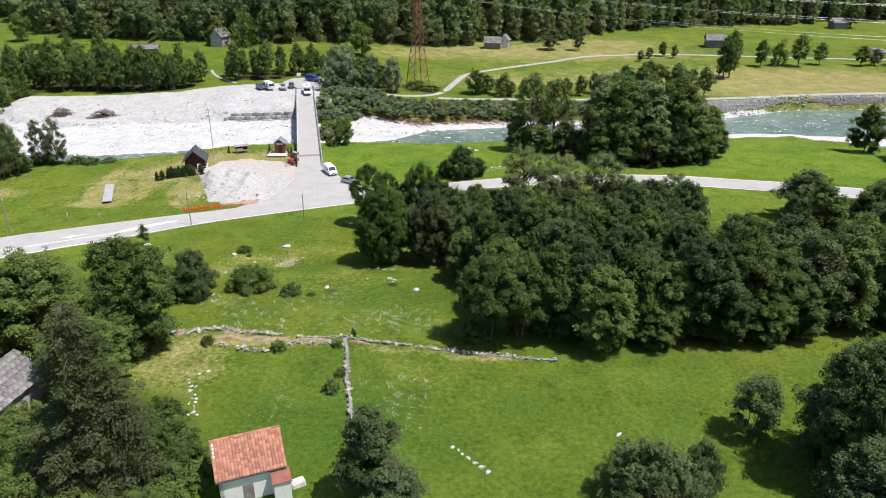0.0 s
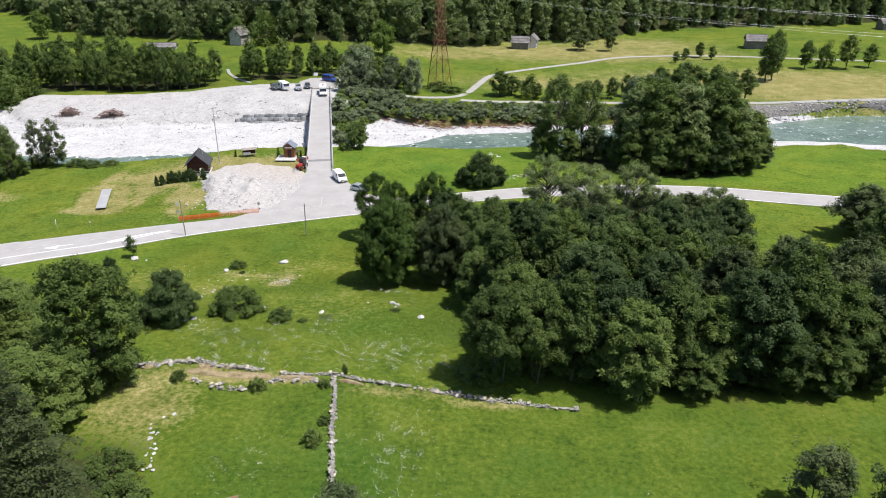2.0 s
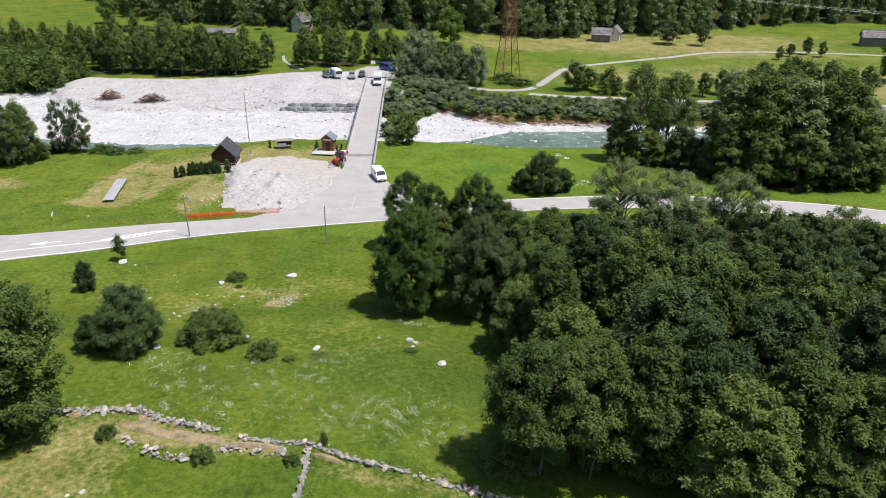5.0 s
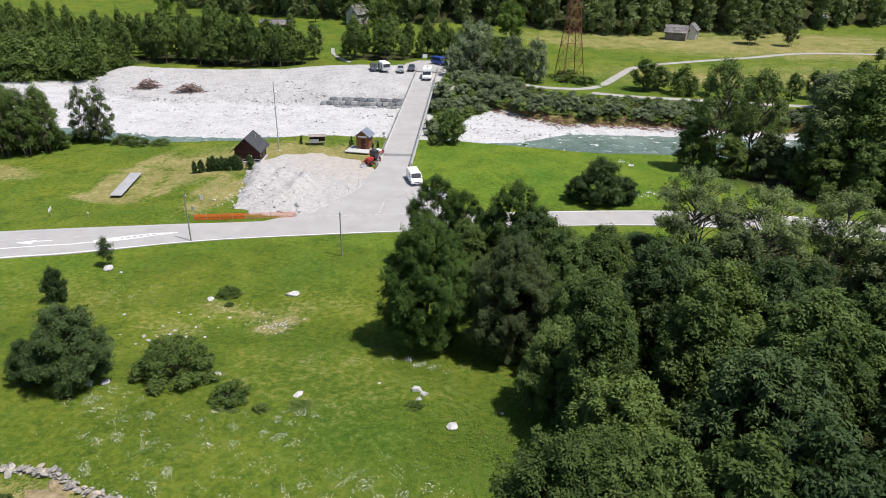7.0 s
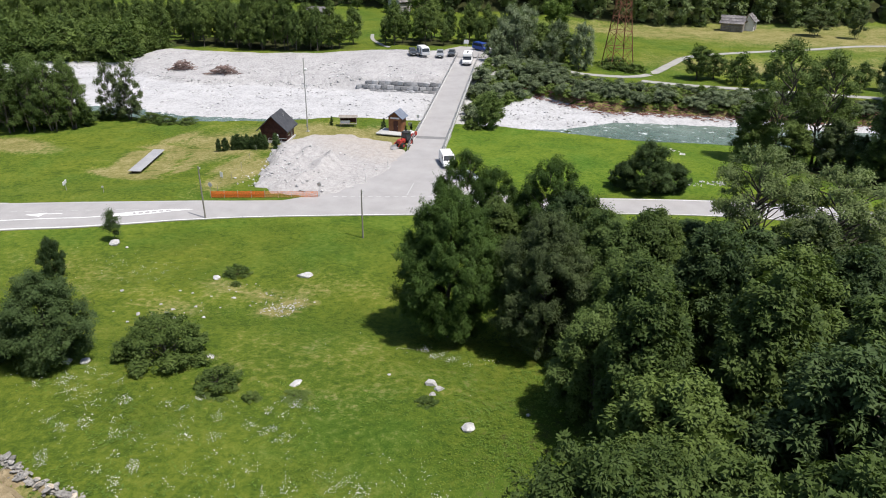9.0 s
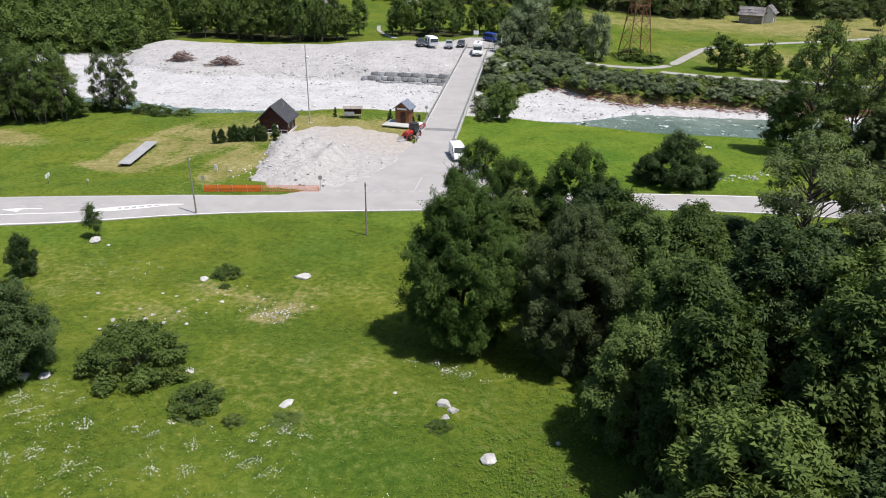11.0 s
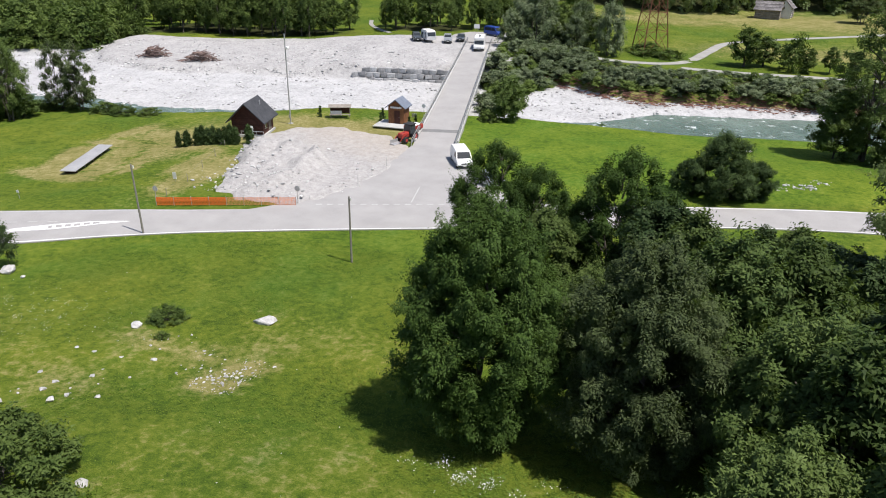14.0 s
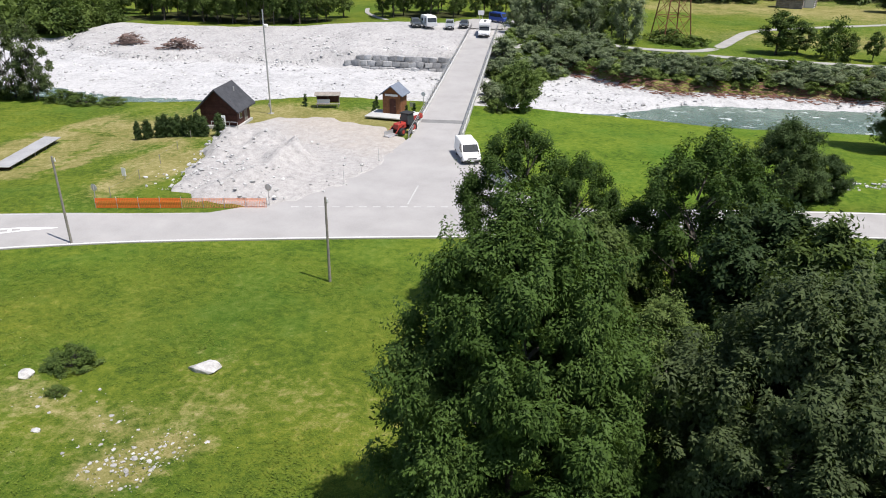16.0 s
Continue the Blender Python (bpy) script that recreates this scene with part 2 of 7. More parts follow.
def prism(outline, depth, bm=None):
    """An outline of (y, z) pushed along x by depth, centred on x = 0."""
    bm = bm or bmesh.new()
    a = [bm.verts.new((-depth / 2, y, z)) for y, z in outline]
    b = [bm.verts.new((depth / 2, y, z)) for y, z in outline]
    n = len(outline)
    for i in range(n):
        bm.faces.new((a[i], b[i], b[(i + 1) % n], a[(i + 1) % n]))
    bm.faces.new(a[::-1])
    bm.faces.new(b)
    bmesh.ops.recalc_face_normals(bm, faces=bm.faces)
    return bm


def rock_mesh(name, seed, material, flat=0.7, points=20):
    """A broken, angular stone about 1 m across."""
    rnd = random.Random(seed)
    bm = bmesh.new()
    for _ in range(points):
        v = Vector((rnd.gauss(0, 1), rnd.gauss(0, 1), rnd.gauss(0, 1))).normalized() * rnd.uniform(0.4, 0.55)
        bm.verts.new((v.x * 1.1, v.y * 0.95, v.z * flat))
    hull = bmesh.ops.convex_hull(bm, input=bm.verts)
    loose = [g for g in hull["geom_interior"] if isinstance(g, bmesh.types.BMVert)]
    bmesh.ops.delete(bm, geom=loose, context="VERTS")
    bmesh.ops.bevel(bm, geom=list(bm.edges), offset=0.03, segments=1, affect="EDGES", clamp_overlap=True)
    me = bpy.data.meshes.new(name)
    bm.to_mesh(me)
    bm.free()
    me.materials.append(material)
    return me


# ---- the lie of the land ----
def ip(x, pts):
    return np.interp(x, [p[0] for p in pts], [p[1] for p in pts])
SOUTH_BANK=((-400,150),(-150,160),(-118,167),(-92,168),(-80,173),(-58,182),(-31,189),(-5,192),(12,197),(72,201),(93,203),(116,197),(200,190),(400,180))
WATER_EDGE=((-400,156),(-150,164),(-118,174.5),(-96,175),(-83,178),(-70,183),(-61,187),(-52,189),(-45,190),(-29,191.5),(-22,195),(-11,206),(13,212),(84,229),(109,243),(140,245),(400,250))
BANK_FOOT=((-400,190),(-167,207),(-150,212),(-146,213),(-137,204),(-117,199),(-99,204),(-83,207),(-58,212),(-34,219),(-17,210),(4,214),(40,221),(84,231),(109,242),(140,245),(400,250))
BANK_TOP=((-400,196),(-167,213),(-149,217),(-146.5,226),(-117,228),(-97,230),(-76,231),(-58,233),(-34,227),(-17,221),(4,223),(40,228),(84,236),(125,246),(400,256))
BANK_Z=((-400,-1),(-167,-1.7),(-149.5,-1.5),(-146.5,.4),(-143,.8),(-117,1),(-97,1.8),(-76,3.0),(-48,3.2),(-37,2),(-26,1.5),(-15,1),(400,1))
FOREST=((-500,490),(-298,417),(-262,400),(-224,364),(-205,349),(-183,339),(-165,342),(-141,333),(-125,325),(-112,330),(-92,318),(-46,324),(-6,336),(4,346),(24,350),(43,352),(61,376),(81,394),(210,428),(500,470))
ROAD_SOUTH = ((-200, 40), (-120, 86), (-80, 107.4), (-70.7, 112.6), (-64.7, 115.7), (-60, 118.7), (-56.5, 121.1), (-53.6, 123), (-46.5, 127.0), (-32.5, 133.6), (-22, 138.2), (2, 148.3), (22, 153.2), (44, 154.5), (60, 152.6), (90, 147), (200, 120))
ROAD_NORTH = ((-204, 47), (-124.5, 93.5), (-85, 116.5), (-78.4, 119.6), (-72, 122.5), (-64.4, 125.8), (-57, 129.2), (-50.5, 131.9), (-36, 138.5), (-25, 143.4), (-1, 153.4), (20.5, 159.5), (45, 161.3), (62, 159.4), (92, 154), (204, 127))
def sm(a,b,v):
    t=np.clip((v-a)/(b-a),0,1); return t*t*(3-2*t)
def height(x,y):
    x=np.asarray(x,float); y=np.asarray(y,float)
    r=np.maximum(ip(x,ROAD_SOUTH),100)-1.0
    s=ip((y-80)/(r-80),((-40,4.6),(-.4,4.4),(0,4.4),(.22,3.3),(.45,1.1),(.62,.5),(.84,0),(.97,-.42),(1.3,-.5)))
    s=s-.8*sm(-60,-75,x)*sm(3,12,y-ip(x,ROAD_NORTH))-.25*sm(-62,-90,x)*sm(.8,1,(y-80)/(r-80))
    ys,yw,yf,yn,zn=ip(x,SOUTH_BANK),ip(x,WATER_EDGE),ip(x,BANK_FOOT),ip(x,BANK_TOP),ip(x,BANK_Z)
    s=s-ip(x,((-60,.2),(-35,.9),(-5,1.8),(12,2.1),(100,2.1),(400,2.1)))*sm(ys-27,ys,y)*(y>ip(x,ROAD_NORTH))
    bed=np.where(y<yw,-3.6,-2.95+np.clip((y-yw)/np.maximum(yf-yw,1),0,1)*.7)
    bed=bed+1.2*np.exp(-(((x-114)/22)**2+((y-203.5+(x-114)*.12)/4.6)**2)**2)+0.25*sm(-24,-30,x)*sm(-80,-62,x)+1.2*np.exp(-(((x-84)/14)**2+((y-206)/4.5)**2)**2)
    n=zn+np.clip(y-yn,0,None)*ip(x,((-200,.03),(-100,.028),(-40,.012),(60,.012),(200,.02)))
    fe=ip(x,FOREST)
    n=n+.42*np.clip(y-fe,0,400)
    z=s+(bed-s)*sm(ys-1.2,ys+1.6,y)
    st=.42+.16*sm(-85,-70,x)*sm(-48,-56,x)
    z=z+(n-z)*(st*sm(yf,yf+2.2,y)+(1-st)*sm(yf,yn,y))
    rz=-.53-.25*sm(-62,-90,x)
    k=sm(3.5,.8,np.maximum(ip(x,ROAD_SOUTH)-y,y-ip(x,ROAD_NORTH)))
    return z+(rz-z)*k

def bridge_line(y, right):
    return (-34.1 - (y - 163.6) * 0.2448) if right else (-39.9 - (y - 161.2) * 0.2400)


def deck_z(y):
    return -0.3 + (y - 165) * 0.0472


def blob(x, y, spots):
    """Soft ellipses (cx, cy, rx, ry, amount)."""
    z = np.zeros_like(x)
    for cx, cy, rx, ry, a in spots:
        z = np.maximum(z, a * np.exp(-((x - cx) / rx) ** 2 - ((y - cy) / ry) ** 2))
    return z


def lines(*spans):
    out = []
    for a, b, step in spans:
        out += list(np.arange(a, b, step))
    return np.array(out + [spans[-1][1]])


GRAVEL_TOP = ((-400, 190), (-167, 209), (-151, 214), (-146, 226), (-117, 229), (-97, 232), (-83, 238), (-72, 240), (-56, 244), (-47, 238), (-43, 224), (-34, 220), (-17, 210.5), (4, 214.5), (40, 221), (78, 229), (84, 232), (109, 241.5), (140, 245), (400, 250))


def build_ground():
    xs = lines((-3000, -400, 325), (-400, -180, 10), (-180, -90, 1.5), (-90, 60, 1.35), (60, 180, 2.4), (180, 400, 10), (400, 3000, 325))
    ys = lines((-3000, -200, 350), (-200, 45, 12), (45, 255, 1.25), (255, 440, 3), (440, 900, 46), (900, 3000, 350))
    X, Y = np.meshgrid(xs, ys)
    Z = height(X, Y)
    rough = np.array([noise.fractal(Vector((x * 0.13, y * 0.13, 0)), 0.9, 2.0, 3) for x, y in zip(X.ravel(), Y.ravel())]).reshape(X.shape)
    near_road = (ip(X, ROAD_SOUTH) - 2.5 < Y) & (Y < ip(X, ROAD_NORTH) + 2.5)
    apron = (X > -62) & (X < -10) & (Y > 136) & (Y < 178)
    Z = Z + np.where(near_road | apron, 0.02, 0.16) * rough
    bed = sm(0.5, 3, Y - ip(X, SOUTH_BANK)) * sm(-1, 1, ip(X, BANK_TOP) - Y)
    heap = np.array([noise.fractal(Vector((x * 0.35, y * 0.35, 7)), 0.8, 2.0, 3) for x, y in zip(X.ravel(), Y.ravel())]).reshape(X.shape)
    Z = Z + bed * (0.07 * heap + 0.08 * rough)
    n, m = X.shape
    idx = np.arange(n * m).reshape(n, m)
    faces = np.stack([idx[:-1, :-1], idx[:-1, 1:], idx[1:, 1:], idx[1:, :-1]], -1).reshape(-1, 4)
    me = bpy.data.meshes.new("ground")
    me.vertices.add(n * m)
    me.vertices.foreach_set("co", np.stack([X, Y, Z], -1).astype(np.float32).ravel())
    me.loops.add(4 * len(faces))
    me.loops.foreach_set("vertex_index", faces.astype(np.int32).ravel())
    me.polygons.add(len(faces))
    me.polygons.foreach_set("loop_start", np.arange(0, 4 * len(faces), 4, dtype=np.int32))
    me.materials.append(MAT["ground"])
    me.update()
    me.shade_smooth()
    south = ip(X, SOUTH_BANK)
    gravel = sm(1.2, 3.0, Y - south) * sm(-0.8, 0.8, ip(X, GRAVEL_TOP) - Y)
    gravel = gravel * (1 - np.clip(1.3 * blob(X, Y, ((-39.8, 199, 2.2, 5, 1), (-40, 210, 4.2, 7, 1), (-40, 219, 7, 5, 1))), 0, 1))
    # worn strips beside the long shed run along its length
    strips = [(-76.8 - 0.39 * k + 0.92 * o, 142.4 + 0.92 * k + 0.39 * o, w, 1.7, a) for o, w, a in ((-2.6, 2.2, 1.8), (2.2, 0.8, 1.3), (3.8, 0.8, 1.2), (6.8, 0.8, 1.3)) for k in (-5, -2.5, 0, 2.5, 5)]
    dry = blob(X, Y, strips + [(-76, 136.4, 5.5, 1.3, 1.7), (-80, 150.3, 4, 1.4, 1.5), (-70, 151, 7, 1.2, 1.3), (-82.5, 157, 1.4, 5, 1.1), (-74, 157, 8, 6, .85), (-69, 148, 4, 5, .55), (-60, 166, 14, 7, 1.0), (-48, 168, 8, 7, 1.1), (-66, 158, 6, 8, .8), (-106, 142, 8, 3.4, 1.1),
                               (-58.5, 142, 2.4, 8, 1.3), (-62.5, 146, 1.5, 7, .9)])
    dry = np.maximum(dry, blob(X, Y, ((-28.6, 105.2, 1.8, 1.4, 1.0), (-27.6, 107.3, 1.5, 1.3, 1.0), (-31, 107.5, 4, 2, .5), (-37, 102, 7, 3, .3), (-36, 108, 4, 1.6, .45), (-28, 110.6, 4, 1.5, .4), (-31, 70, 5.5, 6, .5), (-33, 71, 6, 8, .5), (-26, 76.5, 7, 1.2, 1.1), (-18, 76.4, 4, .8, .9), (-6, 75.5, 7, .7, .9), (4, 74.2, 6, .7, .8), (-18, 96, 16, 8, .2), (-50, 105, 12, 6, .25), (-25, 113, 9, 4, .25))))
    dry = np.maximum(dry, blob(X, Y, ((112, 247, 40, 4, .9), (30, 325, 75, 26, .7), (115, 268, 80, 26, 1.0), (20, 262, 40, 14, .55), (-20, 312, 34, 12, .6), (60, 350, 40, 20, .6), (-28, 215, 8, 2, .9), (-15, 211.8, 10, 1.6, .9), (5, 215, 12, 1.8, .9))))
    # near-black ground below the forest, groves and thickets, in soft ellipses
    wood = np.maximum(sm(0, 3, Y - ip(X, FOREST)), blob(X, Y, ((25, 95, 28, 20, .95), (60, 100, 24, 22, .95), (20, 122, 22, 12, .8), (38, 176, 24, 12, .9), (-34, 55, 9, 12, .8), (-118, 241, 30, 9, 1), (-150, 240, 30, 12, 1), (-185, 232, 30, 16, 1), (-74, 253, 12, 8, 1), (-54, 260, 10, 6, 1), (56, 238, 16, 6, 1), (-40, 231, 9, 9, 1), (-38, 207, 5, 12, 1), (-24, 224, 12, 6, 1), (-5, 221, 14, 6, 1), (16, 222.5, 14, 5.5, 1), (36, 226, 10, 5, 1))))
    tall = np.clip(np.maximum(np.maximum(sm(82, 74, Y + 2.5 * rough), 0.7 * sm(112, 92, Y + 4 * rough) * (Y < 125)), blob(X, Y, ((-28, 84, 9, 4, .6), (-18, 85, 8, 4, .6), (-6, 88, 7, 6, .6), (-8, 97, 6, 4, .5)))), 0, 1)
    lawn = np.maximum(sm(1, 4, Y - ip(X, ROAD_NORTH)) * sm(2, -2, Y - south) * sm(-44, -38, X), 0.5 * sm(-14, -4, Y - ip(X, ROAD_SOUTH)) * sm(1, -1, Y - ip(X, ROAD_SOUTH)))
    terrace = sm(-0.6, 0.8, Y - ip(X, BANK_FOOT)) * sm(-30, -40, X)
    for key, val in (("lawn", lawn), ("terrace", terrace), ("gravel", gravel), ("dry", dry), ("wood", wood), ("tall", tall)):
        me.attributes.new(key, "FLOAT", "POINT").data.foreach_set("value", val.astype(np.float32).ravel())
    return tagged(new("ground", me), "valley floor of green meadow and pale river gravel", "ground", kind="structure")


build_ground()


def smooth_line(pts, per=8):
    """A smooth run of points through a few."""
    p = [Vector(q) for q in pts]
    p = [2 * p[0] - p[1]] + p + [2 * p[-1] - p[-2]]
    out = []
    for i in range(1, len(p) - 2):
        for j in range(per):
            t = j / per
            a, b, c, d = p[i - 1:i + 3]
            out.append(0.5 * (2 * b + (c - a) * t + (2 * a - 5 * b + 4 * c - d) * t * t + (3 * b - a - 3 * c + d) * t ** 3))
    return out + [p[-2]]


def ribbon(left, right, z, thick=0.25):
    """A slab between two lines of plan points; z: its level by x and y."""
    bm = bmesh.new()
    rows = []
    for a, b in zip(left, right):
        rows.append([bm.verts.new((a.x, a.y, z(a.x, a.y))), bm.verts.new((b.x, b.y, z(b.x, b.y))),
                     bm.verts.new((b.x, b.y, z(b.x, b.y) - thick)), bm.verts.new((a.x, a.y, z(a.x, a.y) - thick))])
    for r, s in zip(rows, rows[1:]):
        for j in range(4):
            bm.faces.new((r[j], s[j], s[(j + 1) % 4], r[(j + 1) % 4]))
    bmesh.ops.recalc_face_normals(bm, faces=bm.faces)
    return bm


def structure(name, bm, material, label, category):
    me = bpy.data.meshes.new(name)
    bm.to_mesh(me)
    bm.free()
    me.materials.append(material)
    return tagged(new(name, me), label, category, kind="structure")


def road_z(x, y):
    return -0.44 - 0.25 * float(sm(-62, -90, x))


S_LINE, N_LINE = smooth_line(ROAD_SOUTH), smooth_line(ROAD_NORTH)
road = structure("road", ribbon(S_LINE, N_LINE, road_z), MAT["asphalt"], "pale worn asphalt main road through the meadow", "road")


def along(a, b, k):
    return [p + (q - p) * k for p, q in zip(a, b)]


def marking(name, a, b, label, mat="paint"):
    me = bpy.data.meshes.new(name)
    bm = ribbon(a, b, lambda x, y: road_z(x, y) + 0.006, 0.004)
    bm.to_mesh(me)
    bm.free()
    me.materials.append(MAT[mat])
    ob = new(name, me)
    ob.parent = road
    return tagged(ob, label)


marking("edge_line", along(S_LINE, N_LINE, 0.02), along(S_LINE, N_LINE, 0.045), "white painted edge line")
cut = [i for i, p in enumerate(N_LINE) if p.x < -44]
marking("edge_line", along(S_LINE, N_LINE, 0.955)[:cut[-1]], along(S_LINE, N_LINE, 0.972)[:cut[-1]], "worn white edge line", "worn_paint")
cut = [i for i, p in enumerate(N_LINE) if p.x > -14]
marking("edge_line", along(S_LINE, N_LINE, 0.955)[cut[0]:], along(S_LINE, N_LINE, 0.98)[cut[0]:], "white painted edge line")

# apron of the side road, up to the bridge
AL = smooth_line([(-47, 132.9), (-43.4, 137.6), (-40.6, 144), (-39.6, 152), (-39.7, 158), (-40.0, 162)])
AR = smooth_line([(-8, 149.9), (-14, 147.8), (-19.5, 147.6), (-24.2, 149.8), (-28.6, 155.2), (-33.3, 162.5)])
structure("side_road", ribbon(AL, AR, lambda x, y: -0.446 + 0.12 * float(sm(146, 162, y)), 0.25), MAT["asphalt"], "pale asphalt junction apron before the bridge", "road")

# water
bm = bmesh.new()
wx = np.concatenate([np.linspace(-400, -160, 9)[:-1], np.linspace(-160, 160, 81), np.linspace(160, 400, 9)[1:]])
rows = []
for x in wx:
    y0, y1 = float(ip(x, SOUTH_BANK)) + 0.6, float(ip(x, WATER_EDGE)) + 9
    rows.append([bm.verts.new((x, y0 + (y1 - y0) * k / 6, -3.0)) for k in range(7)])
for r, s in zip(rows, rows[1:]):
    for j in range(6):
        bm.faces.new((r[j], s[j], s[j + 1], r[j + 1]))


def water_material():
    m, t, b = nodes_of("glacial_river_water")
    n, w = noise_tex(t, 0.12, 3), noise_tex(t, 0.55, 5, 0.7)
    c = ramp(t, n.outputs[0], [(0.3, (0.085, 0.132, 0.108)), (0.7, (0.155, 0.212, 0.178))]).outputs[0]
    foam = ramp(t, w.outputs[0], [(0.592, (0, 0, 0)), (0.70, (1, 1, 1))]).outputs[0]
    c = mix(t, foam, c, (0.72, 0.76, 0.76))
    t.links.new(c, b.inputs["Base Color"])
    b.inputs["Roughness"].default_value = 0.22
    b.inputs["Specular IOR Level"].default_value = 0.3
    bump(t, b, w.outputs[0], 0.9, 0.25)
    return m


structure("water", bm, water_material(), "shallow grey-green river with white riffles", "river")


# ---- trees ----
def crown_leaves(seed, tall, wide, low, count, leaf, lobes=22, shape="round", droop=0.0, slim=0.34, spray=None, airy=False):
    """Loose leaves on the shells of many lobes: n x 3 corners, and the lobes' middles."""
    rng = np.random.default_rng(seed)
    u = (np.arange(lobes) + rng.random(lobes) * 0.9) / lobes
    if shape == "cone":
        prof = 1.02 - u * 0.9
    elif shape == "tall":
        prof = np.sqrt(np.clip(1 - u ** 2.6, 0.03, 1)) * (0.55 + 0.45 * np.minimum(1, u / 0.35)) * (1 - 0.25 * u)
    elif shape == "ovate":
        prof = np.clip(np.sin(np.pi * (0.15 + 0.83 * u) ** 0.92), 0.05, 1) ** 0.72
    elif shape == "vase":
        prof = np.sqrt(np.clip(1 - u ** 3, 0.05, 1)) * (0.7 + 0.3 * u)
    elif shape == "bush":
        prof = np.sqrt(np.clip(1 - (u * 0.95) ** 2, 0.08, 1))
    else:
        prof = np.sqrt(np.clip(1 - u ** 2.2, 0.04, 1)) * (0.62 + 0.38 * np.minimum(1, u / 0.35))
    ang = np.arange(lobes) * 2.4 + rng.random(lobes) * 0.8
    rad = wide * prof * ((0.4 if lobes > 80 else 0.3) + (0.5 if lobes > 80 else 0.57) * np.sqrt(rng.random(lobes)))
    size = wide * (0.55 / lobes ** 0.33 + 0.34 * rng.random(lobes) ** 1.5 / lobes ** 0.2) * (0.6 + 0.45 * prof) * (0.66 if airy else 1)
    zlo, zhi = low * tall + size.mean() * 0.6, tall - size[-1] * 0.9
    C = np.stack([rad * np.cos(ang), rad * np.sin(ang), zlo + (zhi - zlo) * u + size * rng.uniform(-0.7, 0.7, lobes)], -1)
    if shape != "cone":
        C[-1, :2] *= 0.3
    flat = np.array([0.86, 0.86, 1.15] if shape == "ovate" and lobes > 80 else [1, 1, 0.6] if shape == "vase" else [1, 1, 0.85])

    def shell(n):
        """Places on the lobes' shells that no other lobe swallows, and their outward ways."""
        w = size ** 2
        which = rng.choice(lobes, int(n * 2.2), p=w / w.sum())
        d = rng.normal(size=(len(which), 3))
        d /= np.linalg.norm(d, axis=1, keepdims=True)
        d[:, 2] = np.where(d[:, 2] < -0.45, -d[:, 2], d[:, 2])
        lump = 1 + 0.34 * np.sin(d[:, 0] * 5 + which) * np.sin(d[:, 1] * 5.5 + 2 * which) + 0.16 * np.sin(9 * d[:, 2] + 4 * d[:, 0] + which)
        depth = rng.uniform(0.55, 1.12, len(which)) + (rng.random(len(which)) < 0.16) * 0.55 * rng.random(len(which))
        P = C[which] + d * (size[which] * depth * lump)[:, None] * flat
        inner = np.zeros(len(P), int)
        for c, s in zip(C, size):
            inner += (np.linalg.norm((P - c) / flat, axis=1) < 0.42 * s)
        P[:, 2] += (rng.random(len(P)) < 0.14) * rng.random(len(P)) * 0.05 * tall
        keep = np.where((inner == 0) & (P[:, 2] > 0.1))[0][:n]
        return P[keep], d[keep]

    # leaves lie in domed sprays at the twigs' ends, the outer ones hanging over
    per = 84 if count > 100000 else 32 if count >= 20000 else 22
    reach = spray or max(0.44, 2.0 * leaf)
    P, d = shell(max(1, count // per))
    n = len(P)
    axis = d * 0.8 + np.array([0, 0, 0.45]) + rng.normal(0, 0.4, (n, 3))
    axis /= np.linalg.norm(axis, axis=1, keepdims=True)
    e1 = np.cross(axis, rng.normal(size=(n, 3)))
    e1 /= np.linalg.norm(e1, axis=1, keepdims=True) + 1e-6
    e2 = np.cross(axis, e1)
    grow = (reach * rng.uniform(0.55, 1.4, n))[:, None]
    shoot = (rng.random(n) < (0.55 if droop > 0.2 else 0.4))[:, None]
    P, axis, e1, e2, grow, shoot = (np.repeat(v, per, 0) for v in (P, axis, e1, e2, grow, shoot))
    turn = np.tile(np.arange(per) * 2.4, n)[:, None] + rng.normal(0, 0.3, (len(P), 1))
    rho = np.tile(np.sqrt((np.arange(per) + 0.3) / per), n)[:, None]
    ray = e1 * np.cos(turn) + e2 * np.sin(turn)
    dome = ray * rho * grow * 0.8 - axis * rho ** 2 * grow * 0.5
    spire = axis * (1.5 - 2.0 * rho) * grow + ray * rho * grow * 0.45
    base = P + np.where(shoot, spire, dome) + rng.normal(0, 0.2 * leaf, P.shape)
    face = axis * np.where(shoot, 0.5, 1.0) + ray * 0.6 * rho + np.array([0, 0, 0.2]) + rng.normal(0, 0.34 if leaf > 0.17 else 0.22, P.shape)
    way = ray - axis * 0.35 * rho + rng.normal(0, 0.18, P.shape) - np.array([0, 0, droop])
    side = np.cross(face, way)
    side /= np.linalg.norm(side, axis=1, keepdims=True) + 1e-6
    way /= np.linalg.norm(way, axis=1, keepdims=True)
    L = leaf * rng.uniform(0.7, 1.35, (len(P), 1))
    q = np.stack([base + side * L * slim, base - side * L * slim * 0.9 + way * L * 0.15, base + way * L * 1.1], 1)
    # large leaves inside close the crown
    n = count // (40 if airy else 6)
    which = rng.choice(lobes, n, p=size / size.sum())
    P = C[which] * np.array([0.84, 0.84, 0.97]) + rng.normal(0, 0.24, (n, 3)) * size[which][:, None]
    a, b = rng.normal(0, leaf * 1.5, (n, 3)), rng.normal(0, leaf * 1.5, (n, 3))
    q = np.concatenate([q, np.stack([P - a * 0.6, P + b * 0.6, P + a * 0.6], 1)])
    return q, C


